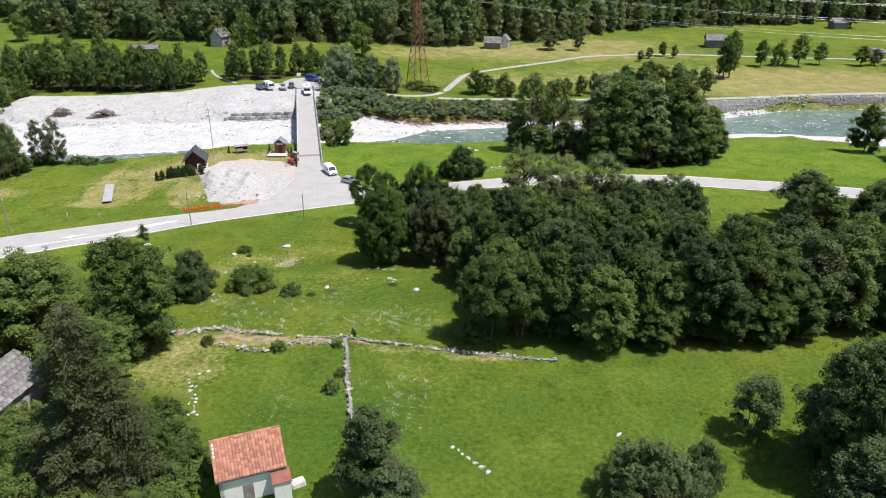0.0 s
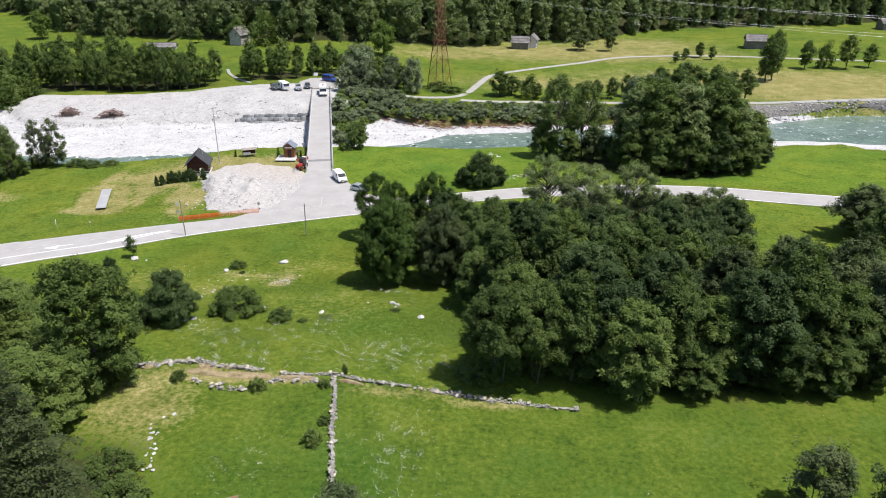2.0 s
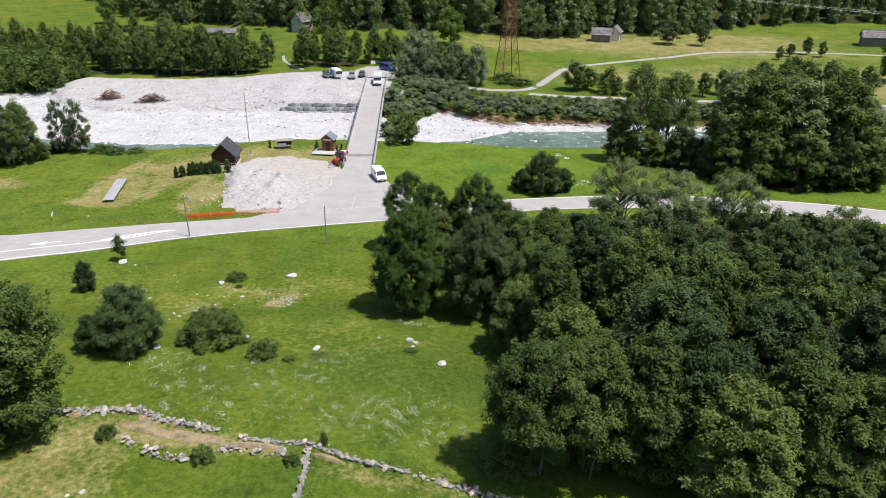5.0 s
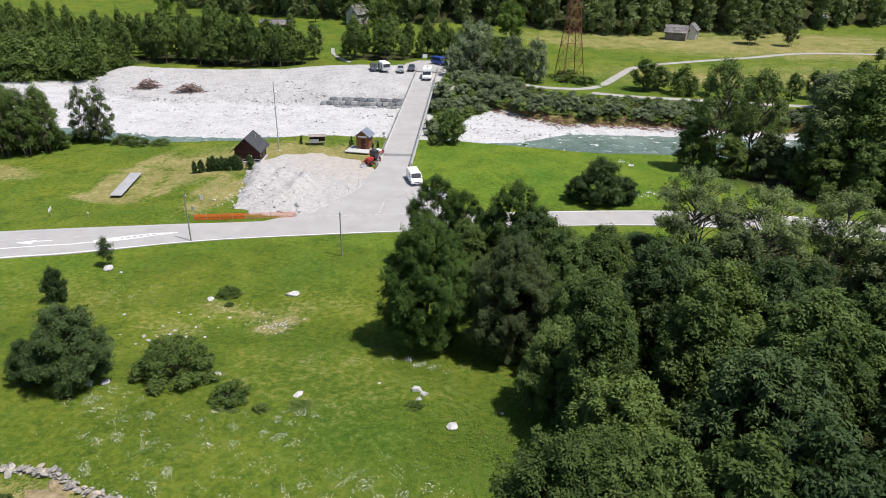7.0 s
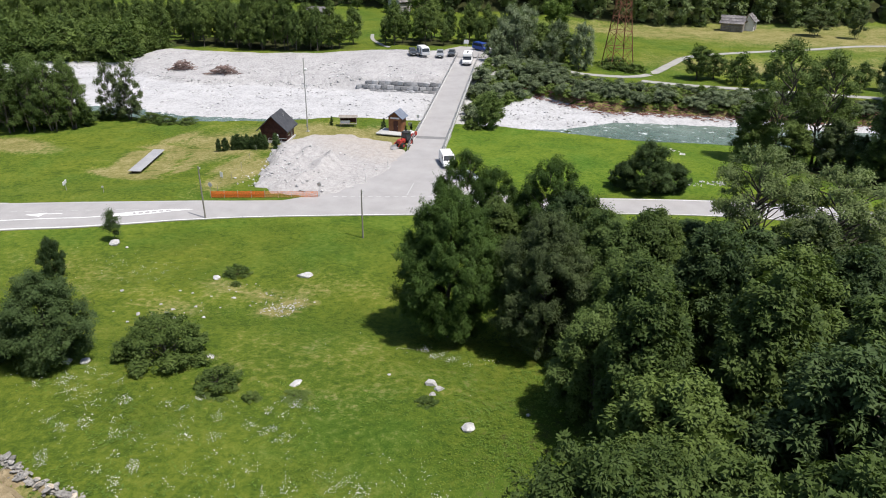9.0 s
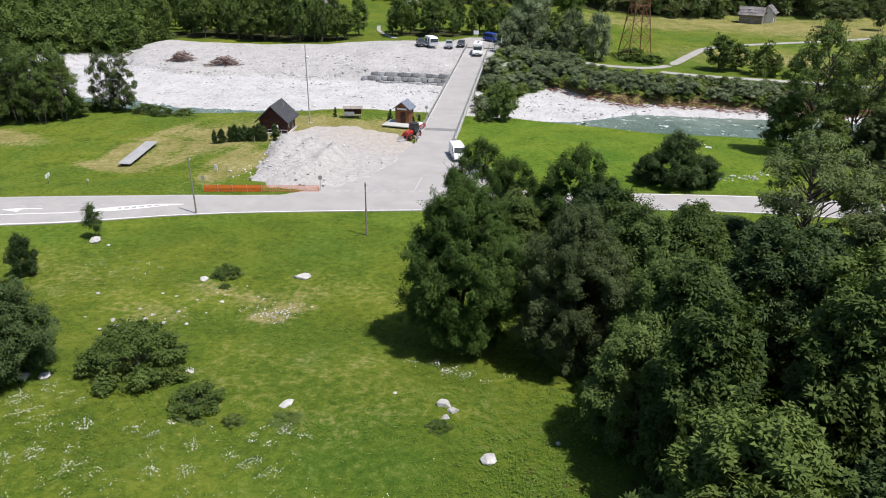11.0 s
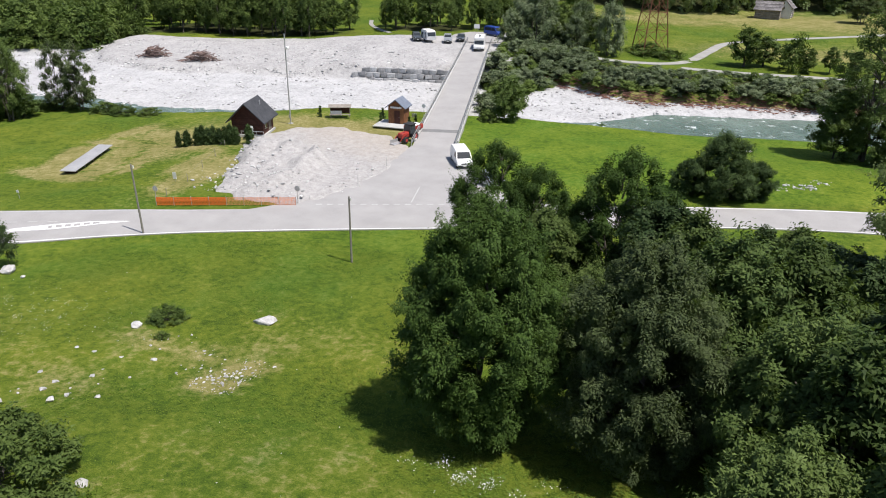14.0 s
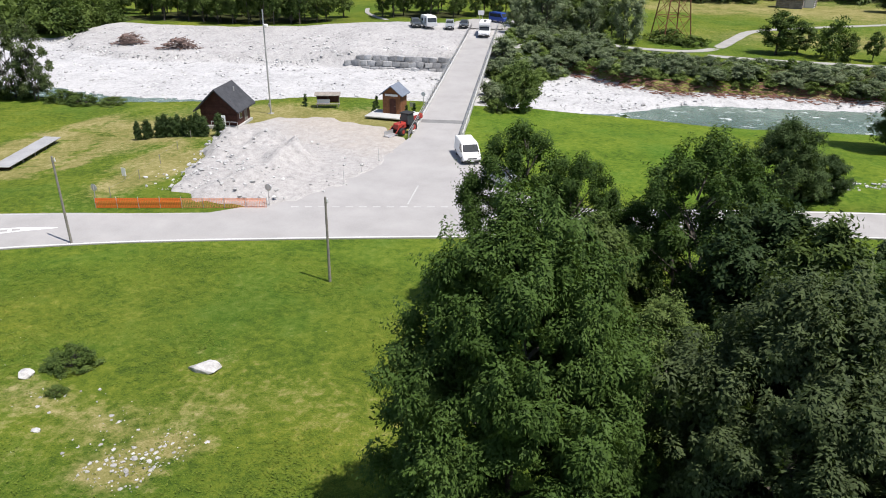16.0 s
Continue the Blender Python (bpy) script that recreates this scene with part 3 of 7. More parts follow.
def limbs(seed, tall, wide, C, thick, lean=0.04, stems=1, many=10):
    """Trunk and limbs as two bmeshes."""
    rnd = random.Random(seed)
    trunk, wood = bmesh.new(), bmesh.new()
    for k in range(stems):
        a = 6.28 * k / stems + rnd.random()
        off = 0.0 if stems == 1 else 0.12 * wide
        top = 0.78 * tall
        pts = [(off * math.cos(a) * (1 + i * 0.5) + lean * tall * math.sin(i * 1.3 + seed) * i / 5, off * math.sin(a) * (1 + i * 0.5) + lean * tall * math.cos(i * 1.7 + seed) * i / 5, -0.3 + (top + 0.3) * i / 5) for i in range(6)]
        tube(pts, [thick * (1.25 if i == 0 else 1 - 0.16 * i) / (1 if stems == 1 else 1.6) for i in range(6)], 6, trunk)
    for c in C[::max(1, len(C) // many)]:
        z0 = max(0.12 * tall, c[2] - 0.55 * math.hypot(c[0], c[1]) - 0.08 * tall)
        k = min(z0 / (0.78 * tall), 1) * 5
        base = Vector((lean * tall * math.sin(k * 1.3 + seed) * k / 5, lean * tall * math.cos(k * 1.7 + seed) * k / 5, z0))
        tip = Vector(c)
        mid = base.lerp(tip, 0.5) + Vector((0, 0, 0.06 * tall * rnd.uniform(-0.4, 0.8)))
        tube([base, mid, tip], [thick * 0.36, thick * 0.24, thick * 0.08], 4, wood)
    return trunk, wood


TREES = {}


def tree(name, kind, seed, tall, wide, low, count, leaf, mat, label, category="tree", lobes=22, shape="round", thick=None, stems=1, droop=0.0, at=(0, 0, 0), turn=0.0, group="", slim=0.34, spray=None, airy=False):
    """One tree with its trunk, branches and crown; kept under its kind for copies."""
    q, C = crown_leaves(seed, tall, wide, low, count, leaf, lobes, shape, droop, slim, spray, airy)
    ob = thing(name, label, category, at, turn, group)
    trunk, wood = limbs(seed, tall, wide, C, thick or 0.02 * tall, stems=stems, many=30 if airy else 10)
    part("trunk", trunk, MAT["bark"], ob)
    part("limbwork", wood, MAT["bark"], ob)
    part("crown", loose_mesh("crown", q, MAT[mat]), None, ob)
    TREES[kind] = (ob, tall, wide)
    return ob


def plant(kind, x, y, tall, wide=None, turn=None, sink=0.1):
    """A copy of a kept tree of that height and crown radius, on the ground at x, y."""
    ob, t0, w0 = TREES[kind]
    s, r = tall / t0, (wide / w0 if wide else tall / t0)
    turn = (x * 37 + y * 91) % 360 if turn is None else turn
    return copy_thing(ob, pose(x, y, float(height(x, y)) - sink, 0, 0, turn) @ Matrix.Diagonal((r, r, s, 1)))


def first(kind, x, y, tall, wide, turn=0.0):
    """Sets the kept tree itself on the ground."""
    ob, t0, w0 = TREES[kind]
    ob.matrix_basis = pose(x, y, float(height(x, y)) - 0.1, 0, 0, turn) @ Matrix.Diagonal((wide / w0, wide / w0, tall / t0, 1))


ASH = "tall ash tree with dense feathery dark green leaves"
tree("ash_tree", "ash1", 3, 13.4, 5.2, 0.08, 215000, 0.125, "ash", ASH, lobes=170, shape="ovate", droop=0.3, slim=0.33, spray=0.56, group="ashes on the meadow edge")
tree("ash_tree", "ash2", 5, 13.0, 4.7, 0.08, 185000, 0.13, "ash_grey", "ash tree with grey-green leaves at the wood's edge", lobes=150, shape="ovate", droop=0.3, slim=0.33, spray=0.56, group="ashes on the meadow edge")
tree("ash_tree", "ash3", 8, 13.0, 4.0, 0.2, 60000, 0.14, "ash", "slender ash tree with open feathery top", lobes=90, shape="ovate", droop=0.1, slim=0.34, spray=0.5, stems=3, thick=0.2, airy=True, group="ashes on the meadow edge")
first("ash1", -12.2, 106.6, 12.9, 4.8)
first("ash2", -4.2, 107.0, 12.0, 4.5)
first("ash3", -17.4, 126.0, 11.9, 3.7)
plant("ash3", -13.8, 125.0, 11.6, 3.4, 200)
plant("ash3", -7.4, 123.6, 14.0, 4.4)
plant("ash3", -10.4, 125.4, 9.2, 3.0, 80)

WOOD = "leafy broadleaf tree in the dense meadow wood"
for i, (mat, shp, wid, lab) in enumerate((("broad", "round", 4.6, WOOD), ("grey_leaf", "round", 4.4, "grey-green leafed tree in the dense meadow wood"), ("wood_mid", "tall", 3.8, "tall dark green ash in the dense meadow wood"), ("dark_leaf", "round", 4.6, "dark green leafy tree in the dense meadow wood"))):
    tree("broadleaf_tree", "wood%d" % i, 20 + i, 13, wid, 0.06, 50000, 0.235, mat, lab, lobes=72, shape=shp, slim=0.36, group="trees of the meadow wood")
for i, mat in enumerate(("broad", "grey_leaf", "ash_wood", "dark_leaf")):
    tree("broadleaf_tree", "back%d" % i, 30 + i, 14, 4.8, 0.08, 24000, 0.28, mat, WOOD, lobes=48, group="trees of the meadow wood")


def inside(x, y, poly):
    k = False
    for (ax, ay), (bx, by) in zip(poly, poly[1:] + poly[:1]):
        if (ay > y) != (by > y) and x < (bx - ax) * (y - ay) / (by - ay) + ax:
            k = not k
    return k


def scatter(poly, gap, seed, tries=4000):
    rnd, out = random.Random(seed), []
    x0, x1 = min(p[0] for p in poly), max(p[0] for p in poly)
    y0, y1 = min(p[1] for p in poly), max(p[1] for p in poly)
    for _ in range(tries):
        x, y = rnd.uniform(x0, x1), rnd.uniform(y0, y1)
        if inside(x, y, poly) and all((x - a) ** 2 + (y - b) ** 2 > gap * gap for a, b in out):
            out.append((x, y))
    return out


used = set()


def put_tree(kind, x, y, tall, wide=None, sink=0.1):
    """The kept tree the first time, copies after that."""
    if kind in used:
        return plant(kind, x, y, tall, wide, sink=sink)
    used.add(kind)
    first(kind, x, y, tall, wide or TREES[kind][2] * tall / TREES[kind][1], (x * 37 + y * 91) % 360)


rnd = random.Random(11)
tree("broadleaf_tree", "stem", 28, 12, 4.4, 0.3, 50000, 0.185, "wood_mid", "green tree with bare pale stems at the wood's edge", lobes=60, shape="ovate", stems=2, thick=0.2, group="trees of the meadow wood")
FRONT = [(4.6, 78.6, 11.6, "stem"), (8.6, 78.8, 12.2, "stem"), (12.6, 79.4, 12.8, "wood2"), (18.6, 77.6, 10.8, "wood0"), (15.8, 81.5, 12.8, "wood3"), (23, 80.6, 12.6, "wood2"), (27.6, 81.2, 12.2, "wood0"), (32, 81.4, 13.8, "wood3"), (36.6, 82.4, 14.4, "wood2"), (41.5, 83.2, 13.6, "wood0"), (46, 84.4, 13.6, "wood1"), (51, 85, 13.2, "back2"), (56, 85.8, 13.2, "back0"), (62.5, 86.5, 13.5, "back1"), (69.5, 88, 14, "back2"), (77, 89, 14, "back0"),
         (25.4, 78.6, 7.2, "wood0"), (34.6, 79.4, 8.4, "wood2"), (39.5, 80.2, 8.6, "wood0"), (44, 81, 8, "wood2")]
for x, y, h, kd in FRONT:
    put_tree(kd, x, y, h, TREES[kd][2] * (0.45 + 0.6 * h / 13))
for x, y in scatter([(4, 85), (56, 88), (58, 108), (8, 108), (1, 100), (2, 92)], 6.2, 4):
    put_tree("wood%d" % rnd.choice((0, 2, 1, 3, 2)) if y < 93 and x < 44 or x < 12 else "back%d" % rnd.choice((0, 1, 3, 2)), x, y, min(rnd.uniform(11.5, 14), 51 - 0.397 * (y - 1) if x > 36 and y > 96 else 99))
for x, y in scatter([(3, 109), (38, 109), (42, 120), (44, 133), (14, 137), (2, 128)], 6.4, 5):
    put_tree("wood%d" % rnd.choice((2, 3, 0)) if x < 13 else "back%d" % rnd.choice((1, 3, 0, 2)), x, y, min(rnd.uniform(11.5, 15.5), max(3.5, (50 if x < 26 else 52.6) - 0.343 * (y - 1) + (2 if rnd.random() < 0.15 else 0))), rnd.uniform(3.8, 5))
for x, y in scatter([(58, 84), (95, 86), (100, 112), (74, 122), (58, 112)], 7.0, 6):
    put_tree("back%d" % rnd.randrange(3), x, y, rnd.uniform(12, 15.5))

tree("broadleaf_tree", "near", 26, 10, 4.0, 0.05, 60000, 0.165, "ash_wood", "dense olive green tree at the wood's edge", lobes=120, shape="ovate", group="trees of the meadow wood")
# the last one is a filler, added to darken the shaded gap between the ashes
for x, y, h in ((2.8, 104.5, 10.5), (1.5, 98, 8.0), (-0.5, 111.5, 11), (-8.2, 116.4, 6.5)):
    put_tree("near", x, y, h)
for x, y, h in ((2.6, 113, 11.8), (3.2, 121, 9.8), (9, 118, 10.4), (9, 109.5, 13), (-2.5, 117.5, 11), (2, 127, 7.5), (7.5, 127, 5.5), (-2, 127.5, 8), (-12, 119.5, 9.5), (-4.5, 120, 11)):
    put_tree("wood%d" % rnd.choice((2, 3, 0, 3)), x, y, h)

tree("broadleaf_tree", "open", 27, 15, 5.6, 0.5, 20000, 0.18, "poplar", "airy spreading tree with bare stems behind the wood", lobes=44, shape="vase", stems=3, thick=0.26, spray=0.55, airy=True, group="trees of the meadow wood")
for x, y, h, w in ((11.6, 127.3, 14.8, 6.0), (18.2, 124.5, 14.4, 5.8), (26.2, 127, 14.6, 5), (38.5, 124, 11.5, 4)):
    put_tree("open", x, y, h, w)

# grove between road and river
POPLAR = "tall leafy poplar between road and river"
for i, mat in enumerate(("poplar", "broad")):
    tree("poplar_tree", "pop%d" % i, 50 + i, 21, 5.6, 0.05, 19000, 0.44, mat, POPLAR, lobes=90, group="poplars by the river")
tree("poplar_tree", "pop2", 53, 20, 6.2, 0.08, 27000, 0.25, "ash_wood", "airy poplar with a see-through crown by the river", lobes=74, shape="ovate", stems=2, thick=0.34, spray=0.75, airy=True, group="poplars by the river")
for x, y, h, w, kd in ((17, 183.5, 20.4, 6.6, "pop2"), (23.5, 185, 18.5, 6, "pop2"), (34, 176, 18.5, 5.8, "pop0"), (38.5, 174, 20, 6.2, "pop1"), (45, 174.5, 21.5, 6.6, "pop0"), (51.5, 175, 21, 6.4, "pop1"), (56.5, 176.5, 18, 5.6, "pop0"), (60.5, 177.5, 13.5, 4.4, "pop1"), (38, 185, 20, 6, "pop1"), (46, 185, 21, 6.2, "pop0"), (54, 185, 19, 5.8, "pop1"), (33, 171.5, 10, 4, "back0"), (39, 169.5, 11, 4.2, "back2"), (45, 169, 12, 4.4, "back0"), (51.5, 170, 11, 4.2, "back3"), (57.5, 172, 10, 4, "back0"), (13.5, 182, 10, 3.6, "back0"), (25.5, 180, 8.5, 3.4, "back1"), (20, 180, 7.5, 3.2, "back0"), (29, 178, 7, 3, "back3"), (30.5, 174, 7.5, 3.2, "back0"), (63.5, 178, 8.5, 3.2, "back1")):
    put_tree(kd, x, y, h, w)

# ---- more materials ----
MAT.update(
    white=plain("white_paint", (0.78, 0.78, 0.77), 0.35),
    silver=plain("silver_paint", (0.45, 0.47, 0.48), 0.3, 0.5),
    darkcar=plain("dark_car_paint", (0.05, 0.06, 0.07), 0.3),
    bluecar=plain("blue_car_paint", (0.02, 0.06, 0.30), 0.3),
    red=plain("red_machine_paint", (0.36, 0.035, 0.022), 0.4),
    orange=plain("orange_plastic", (0.75, 0.16, 0.02), 0.6),
    pale_net=plain("faded_orange_net", (0.75, 0.26, 0.11), 0.6),
    glass=plain("dark_window_glass", (0.03, 0.036, 0.04), 0.05),
    rubber=plain("black_rubber", (0.02, 0.02, 0.02), 0.8),
    plaster=surface("rough_white_plaster", (0.62, 0.61, 0.58), (0.82, 0.81, 0.78), 0.9, 0.95, 0.6, 0.03),
    tile=surface("terracotta_tile", (0.25, 0.10, 0.066), (0.47, 0.235, 0.16), 2.2, 0.85, 0.3, 0.01, islands=0.3),
    tin=surface("rust_red_tin", (0.17, 0.06, 0.04), (0.28, 0.11, 0.08), 1.5, 0.6, 0.1),
    slate=surface("dark_slate_roof", (0.035, 0.036, 0.04), (0.075, 0.078, 0.085), 1.5, 0.7, 0.3, 0.02),
    bluegrey=surface("blue_grey_roof_felt", (0.12, 0.14, 0.18), (0.2, 0.23, 0.28), 1.5, 0.7, 0.2, 0.01),
    stone_roof=surface("stone_slab_roof", (0.085, 0.077, 0.077), (0.25, 0.235, 0.23), 1.2, 0.95, 0.6, 0.05, islands=0.25),
    red_wood=surface("dark_red_brown_boards", (0.045, 0.018, 0.013), (0.10, 0.04, 0.028), 2.0, 0.8, 0.3, 0.01, islands=0.12),
    brown_wood=surface("brown_stained_boards", (0.15, 0.062, 0.026), (0.30, 0.135, 0.06), 2.0, 0.75, 0.3, 0.01, islands=0.12),
    old_wood=surface("weathered_grey_boards", (0.12, 0.105, 0.09), (0.30, 0.27, 0.235), 2.0, 0.9, 0.4, 0.01, islands=0.2),
    pole_wood=surface("grey_pole_wood", (0.16, 0.148, 0.128), (0.30, 0.28, 0.245), 3.0, 0.9, 0.3),
    sheet=surface("grey_roof_sheet", (0.26, 0.262, 0.265), (0.37, 0.372, 0.375), 0.8, 0.7, 0.1),
    tar=surface("dark_patched_asphalt", (0.15, 0.15, 0.148), (0.22, 0.22, 0.215), 1.0, 0.9),
)


def turned(bm, angle=-90):
    bmesh.ops.rotate(bm, cent=(0, 0, 0), matrix=Matrix.Rotation(radians(angle), 3, "Z"), verts=bm.verts)
    return bm


def shaped(outline, width, belt=None, narrow=0.86, bevel=0.05):
    """A side view (forward, up) given its width; above the belt it leans in."""
    bm = prism(outline, width)
    if belt is not None:
        top = max(z for _, z in outline)
        for v in bm.verts:
            if v.co.z > belt:
                v.co.x *= 1 - (1 - narrow) * (v.co.z - belt) / (top - belt)
    if bevel:
        bmesh.ops.bevel(bm, geom=list(bm.edges), offset=bevel, segments=2, affect="EDGES", clamp_overlap=True)
    return turned(bm)


def vehicle(name, label, at, turn, side, width, glass, paint, wheels, radius=0.33, belt=0.95, narrow=0.86, category="car", lamps=True):
    """side: the body's side view from rear to front; glass: side panes and screens as outlines in the same view."""
    ob = thing(name, label, category, at, turn)
    part("body", shaped(side, width, belt, narrow), MAT[paint], ob)
    top = max(z for _, z in side)
    for g in glass["side"]:
        for s in (-1, 1):
            bm = prism(g, 0.03)
            for v in bm.verts:
                k = 1 - (1 - narrow) * max(0, v.co.z - belt) / (top - belt)
                v.co.x += s * (width / 2 * k - 0.004)
            part("side_window", turned(bm), MAT["glass"], ob)
    for nm, (a, b) in glass["ends"]:
        d = Vector((0, b[0] - a[0], b[1] - a[1]))
        n = Vector((0, d.z, -d.y)).normalized() * (0.02 if nm == "windscreen" else -0.02)
        bm = bmesh.new()
        rows = []
        for y, z in (a, b):
            k = 1 - (1 - narrow) * max(0, z - belt) / (top - belt)
            rows.append([Vector((s * (width / 2 * k - 0.09), y, z)) for s in (-1, 1)])
        vs = [bm.verts.new(p + n) for p in (rows[0][0], rows[0][1], rows[1][1], rows[1][0])] + [bm.verts.new(p - n) for p in (rows[0][0], rows[0][1], rows[1][1], rows[1][0])]
        for f in ((0, 1, 2, 3), (7, 6, 5, 4), (0, 4, 5, 1), (1, 5, 6, 2), (2, 6, 7, 3), (3, 7, 4, 0)):
            bm.faces.new([vs[i] for i in f])
        bmesh.ops.recalc_face_normals(bm, faces=bm.faces)
        part(nm, turned(bm), MAT["glass"], ob)
    for x in wheels:
        for s in (-1, 1):
            w = part("tyre", tube([(x, s * (width / 2 - 0.20), radius), (x, s * (width / 2 + 0.005), radius)], radius, 14), MAT["rubber"], ob)
            part("rim", tube([(x, s * (width / 2 - 0.02), radius), (x, s * (width / 2 + 0.015), radius)], radius * 0.6, 10), MAT["steel"], w)
    front = max(y for y, _ in side)
    if lamps:
        for s in (-1, 1):
            part("headlight", box((0.08, 0.34, 0.16), (front - 0.06, s * (width / 2 - 0.28), 0.72), bevel=0.02), MAT["silver"], ob)
        part("grille", box((0.05, width * 0.5, 0.14), (front - 0.015, 0, 0.68), bevel=0.02), MAT["rubber"], ob)
        part("bumper", box((0.14, width * 0.92, 0.2), (front - 0.03, 0, 0.42), bevel=0.04), MAT["rubber"], ob)
        part("number_plate", box((0.02, 0.42, 0.1), (front + 0.045, 0, 0.45)), MAT["white"], ob)
        for s in (-1, 1):
            part("mirror", box((0.12, 0.16, 0.16), (front * 0.42, s * (width / 2 + 0.07), belt + 0.12), bevel=0.03), MAT[paint], ob)
    return ob


VAN = [(-2.45, 0.35), (-2.5, 1.0), (-2.42, 1.9), (-2.2, 1.98), (0.9, 1.98), (1.15, 1.9), (1.85, 1.12), (2.35, 0.95), (2.45, 0.7), (2.45, 0.35)]
VAN_GLASS = dict(side=[[(0.25, 1.15), (0.25, 1.75), (1.0, 1.75), (1.6, 1.15)]], ends=[("windscreen", ((1.78, 1.2), (1.2, 1.85))), ("rear_window", ((-2.485, 1.2), (-2.43, 1.75)))])
vehicle("van", "white delivery van parked beside the bridge approach", (-31.2, 157.3, -0.40), -59, VAN, 1.9, VAN_GLASS, "white", (-1.5, 1.55), belt=1.05, narrow=0.9, category="van")
CAR = [(-2.0, 0.32), (-2.08, 0.75), (-1.95, 0.95), (-1.55, 1.4), (-1.2, 1.47), (0.1, 1.47), (0.9, 0.98), (1.9, 0.8), (2.05, 0.6), (2.05, 0.32)]
CAR_GLASS = dict(side=[[(-1.5, 0.98), (-1.3, 1.35), (-0.45, 1.4), (-0.45, 0.98)], [(-0.38, 0.98), (-0.38, 1.4), (0.05, 1.4), (0.7, 0.98)]], ends=[("windscreen", ((0.85, 1.02), (0.17, 1.43))), ("rear_window", ((-1.93, 0.98), (-1.58, 1.38)))])
vehicle("car", "silver hatchback parked on the junction's edge", (-25.4, 150.9, -0.42), -27, CAR, 1.75, CAR_GLASS, "silver", (-1.3, 1.28), 0.31, 0.95, 0.8)
MOTORHOME = [(-2.9, 0.4), (-2.95, 2.7), (-2.8, 2.85), (0.9, 2.85), (1.75, 2.7), (1.8, 2.2), (1.4, 1.95), (1.95, 1.2), (2.75, 1.0), (2.85, 0.7), (2.85, 0.4)]
MH_GLASS = dict(side=[[(1.0, 1.25), (1.0, 1.8), (1.4, 1.8), (1.75, 1.25)], [(-2.2, 1.5), (-2.2, 2.1), (-1.2, 2.1), (-1.2, 1.5)]], ends=[("windscreen", ((1.93, 1.24), (1.45, 1.9))), ("rear_window", ((-2.925, 1.5), (-2.94, 2.1)))])
mh = vehicle("motorhome", "white motorhome driving onto the far bridge end", (-52.3, 228.4, deck_z(228.4) + 0.02), -76, MOTORHOME, 2.2, MH_GLASS, "white", (-1.6, 1.9), 0.34, 1.1, 0.95, category="motorhome")
part("roof_light", box((0.7, 0.5, 0.1), (-0.6, 0, 2.88), bevel=0.03), MAT["glass"], mh)
part("roof_light", box((0.4, 0.4, 0.1), (1.0, 0, 2.88), bevel=0.03), MAT["glass"], mh)
SUV = [(-2.2, 0.4), (-2.25, 1.0), (-2.1, 1.65), (-1.8, 1.75), (0.2, 1.75), (0.95, 1.12), (2.1, 0.95), (2.2, 0.7), (2.2, 0.4)]
SUV_GLASS = dict(side=[[(-1.9, 1.12), (-1.8, 1.6), (0.1, 1.62), (0.65, 1.12)]], ends=[("windscreen", ((0.9, 1.17), (0.27, 1.68))), ("rear_window", ((-2.23, 1.1), (-2.12, 1.6)))])


def on_ground(x, y, up=0.0):
    return (x, y, float(height(x, y)) + up)


vehicle("car", "dark estate car parked on the gravel by the river", on_ground(-69.0, 232.6, 0.05), -60, SUV, 1.8, SUV_GLASS, "darkcar", (-1.35, 1.4), 0.35, 1.1, 0.84)
CARAVAN = [(-2.3, 0.5), (-2.45, 1.2), (-2.3, 2.3), (-1.9, 2.55), (1.7, 2.55), (2.2, 2.3), (2.45, 1.3), (2.3, 0.5)]
cv = vehicle("caravan", "white rounded caravan parked on the gravel", on_ground(-66.0, 232.4, 0.05), -50, CARAVAN, 2.15,
             dict(side=[[(-1.6, 1.35), (-1.6, 1.95), (-0.5, 1.95), (-0.5, 1.35)], [(0.6, 0.7), (0.6, 2.1), (1.2, 2.1), (1.2, 0.7)]], ends=[("windscreen", ((2.44, 1.35), (2.24, 2.2))), ("rear_window", ((-2.42, 1.4), (-2.33, 2.1)))]), "white", (-0.2,), 0.3, 1.0, 0.94, category="caravan", lamps=False)
part("drawbar", tube([(2.2, 0, 0.5), (3.4, 0, 0.45)], 0.05, 6), MAT["steel"], cv)
part("jockey_wheel", tube([(3.2, -0.04, 0.14), (3.2, 0.04, 0.14)], 0.14, 10), MAT["rubber"], cv)
vehicle("car", "silver estate car parked beside the caravan", on_ground(-61.3, 232.6, 0.05), -70, SUV, 1.78, SUV_GLASS, "silver", (-1.35, 1.4), 0.34, 1.1, 0.84)
vehicle("car", "dark grey hatchback parked by the bridge end", on_ground(-59.2, 235.6, 0.05), -75, CAR, 1.75, CAR_GLASS, "darkcar", (-1.3, 1.28), 0.32, 0.95, 0.8)
BUS = [(-2.6, 0.4), (-2.65, 1.1), (-2.55, 2.05), (-2.3, 2.15), (1.1, 2.15), (1.35, 2.05), (2.0, 1.2), (2.5, 1.0), (2.6, 0.7), (2.6, 0.4)]
vehicle("van", "blue camper van parked across the lane end", on_ground(-54.4, 245.6, 0.05), -32, BUS, 1.95,
        dict(side=[[(0.2, 1.25), (0.2, 1.9), (1.1, 1.9), (1.75, 1.25)], [(-2.3, 1.25), (-2.3, 1.9), (0.1, 1.9), (0.1, 1.25)]], ends=[("windscreen", ((1.95, 1.27), (1.4, 2.0))), ("rear_window", ((-2.63, 1.2), (-2.57, 1.9)))]), "bluecar", (-1.6, 1.6), 0.34, 1.15, 0.9, category="van")

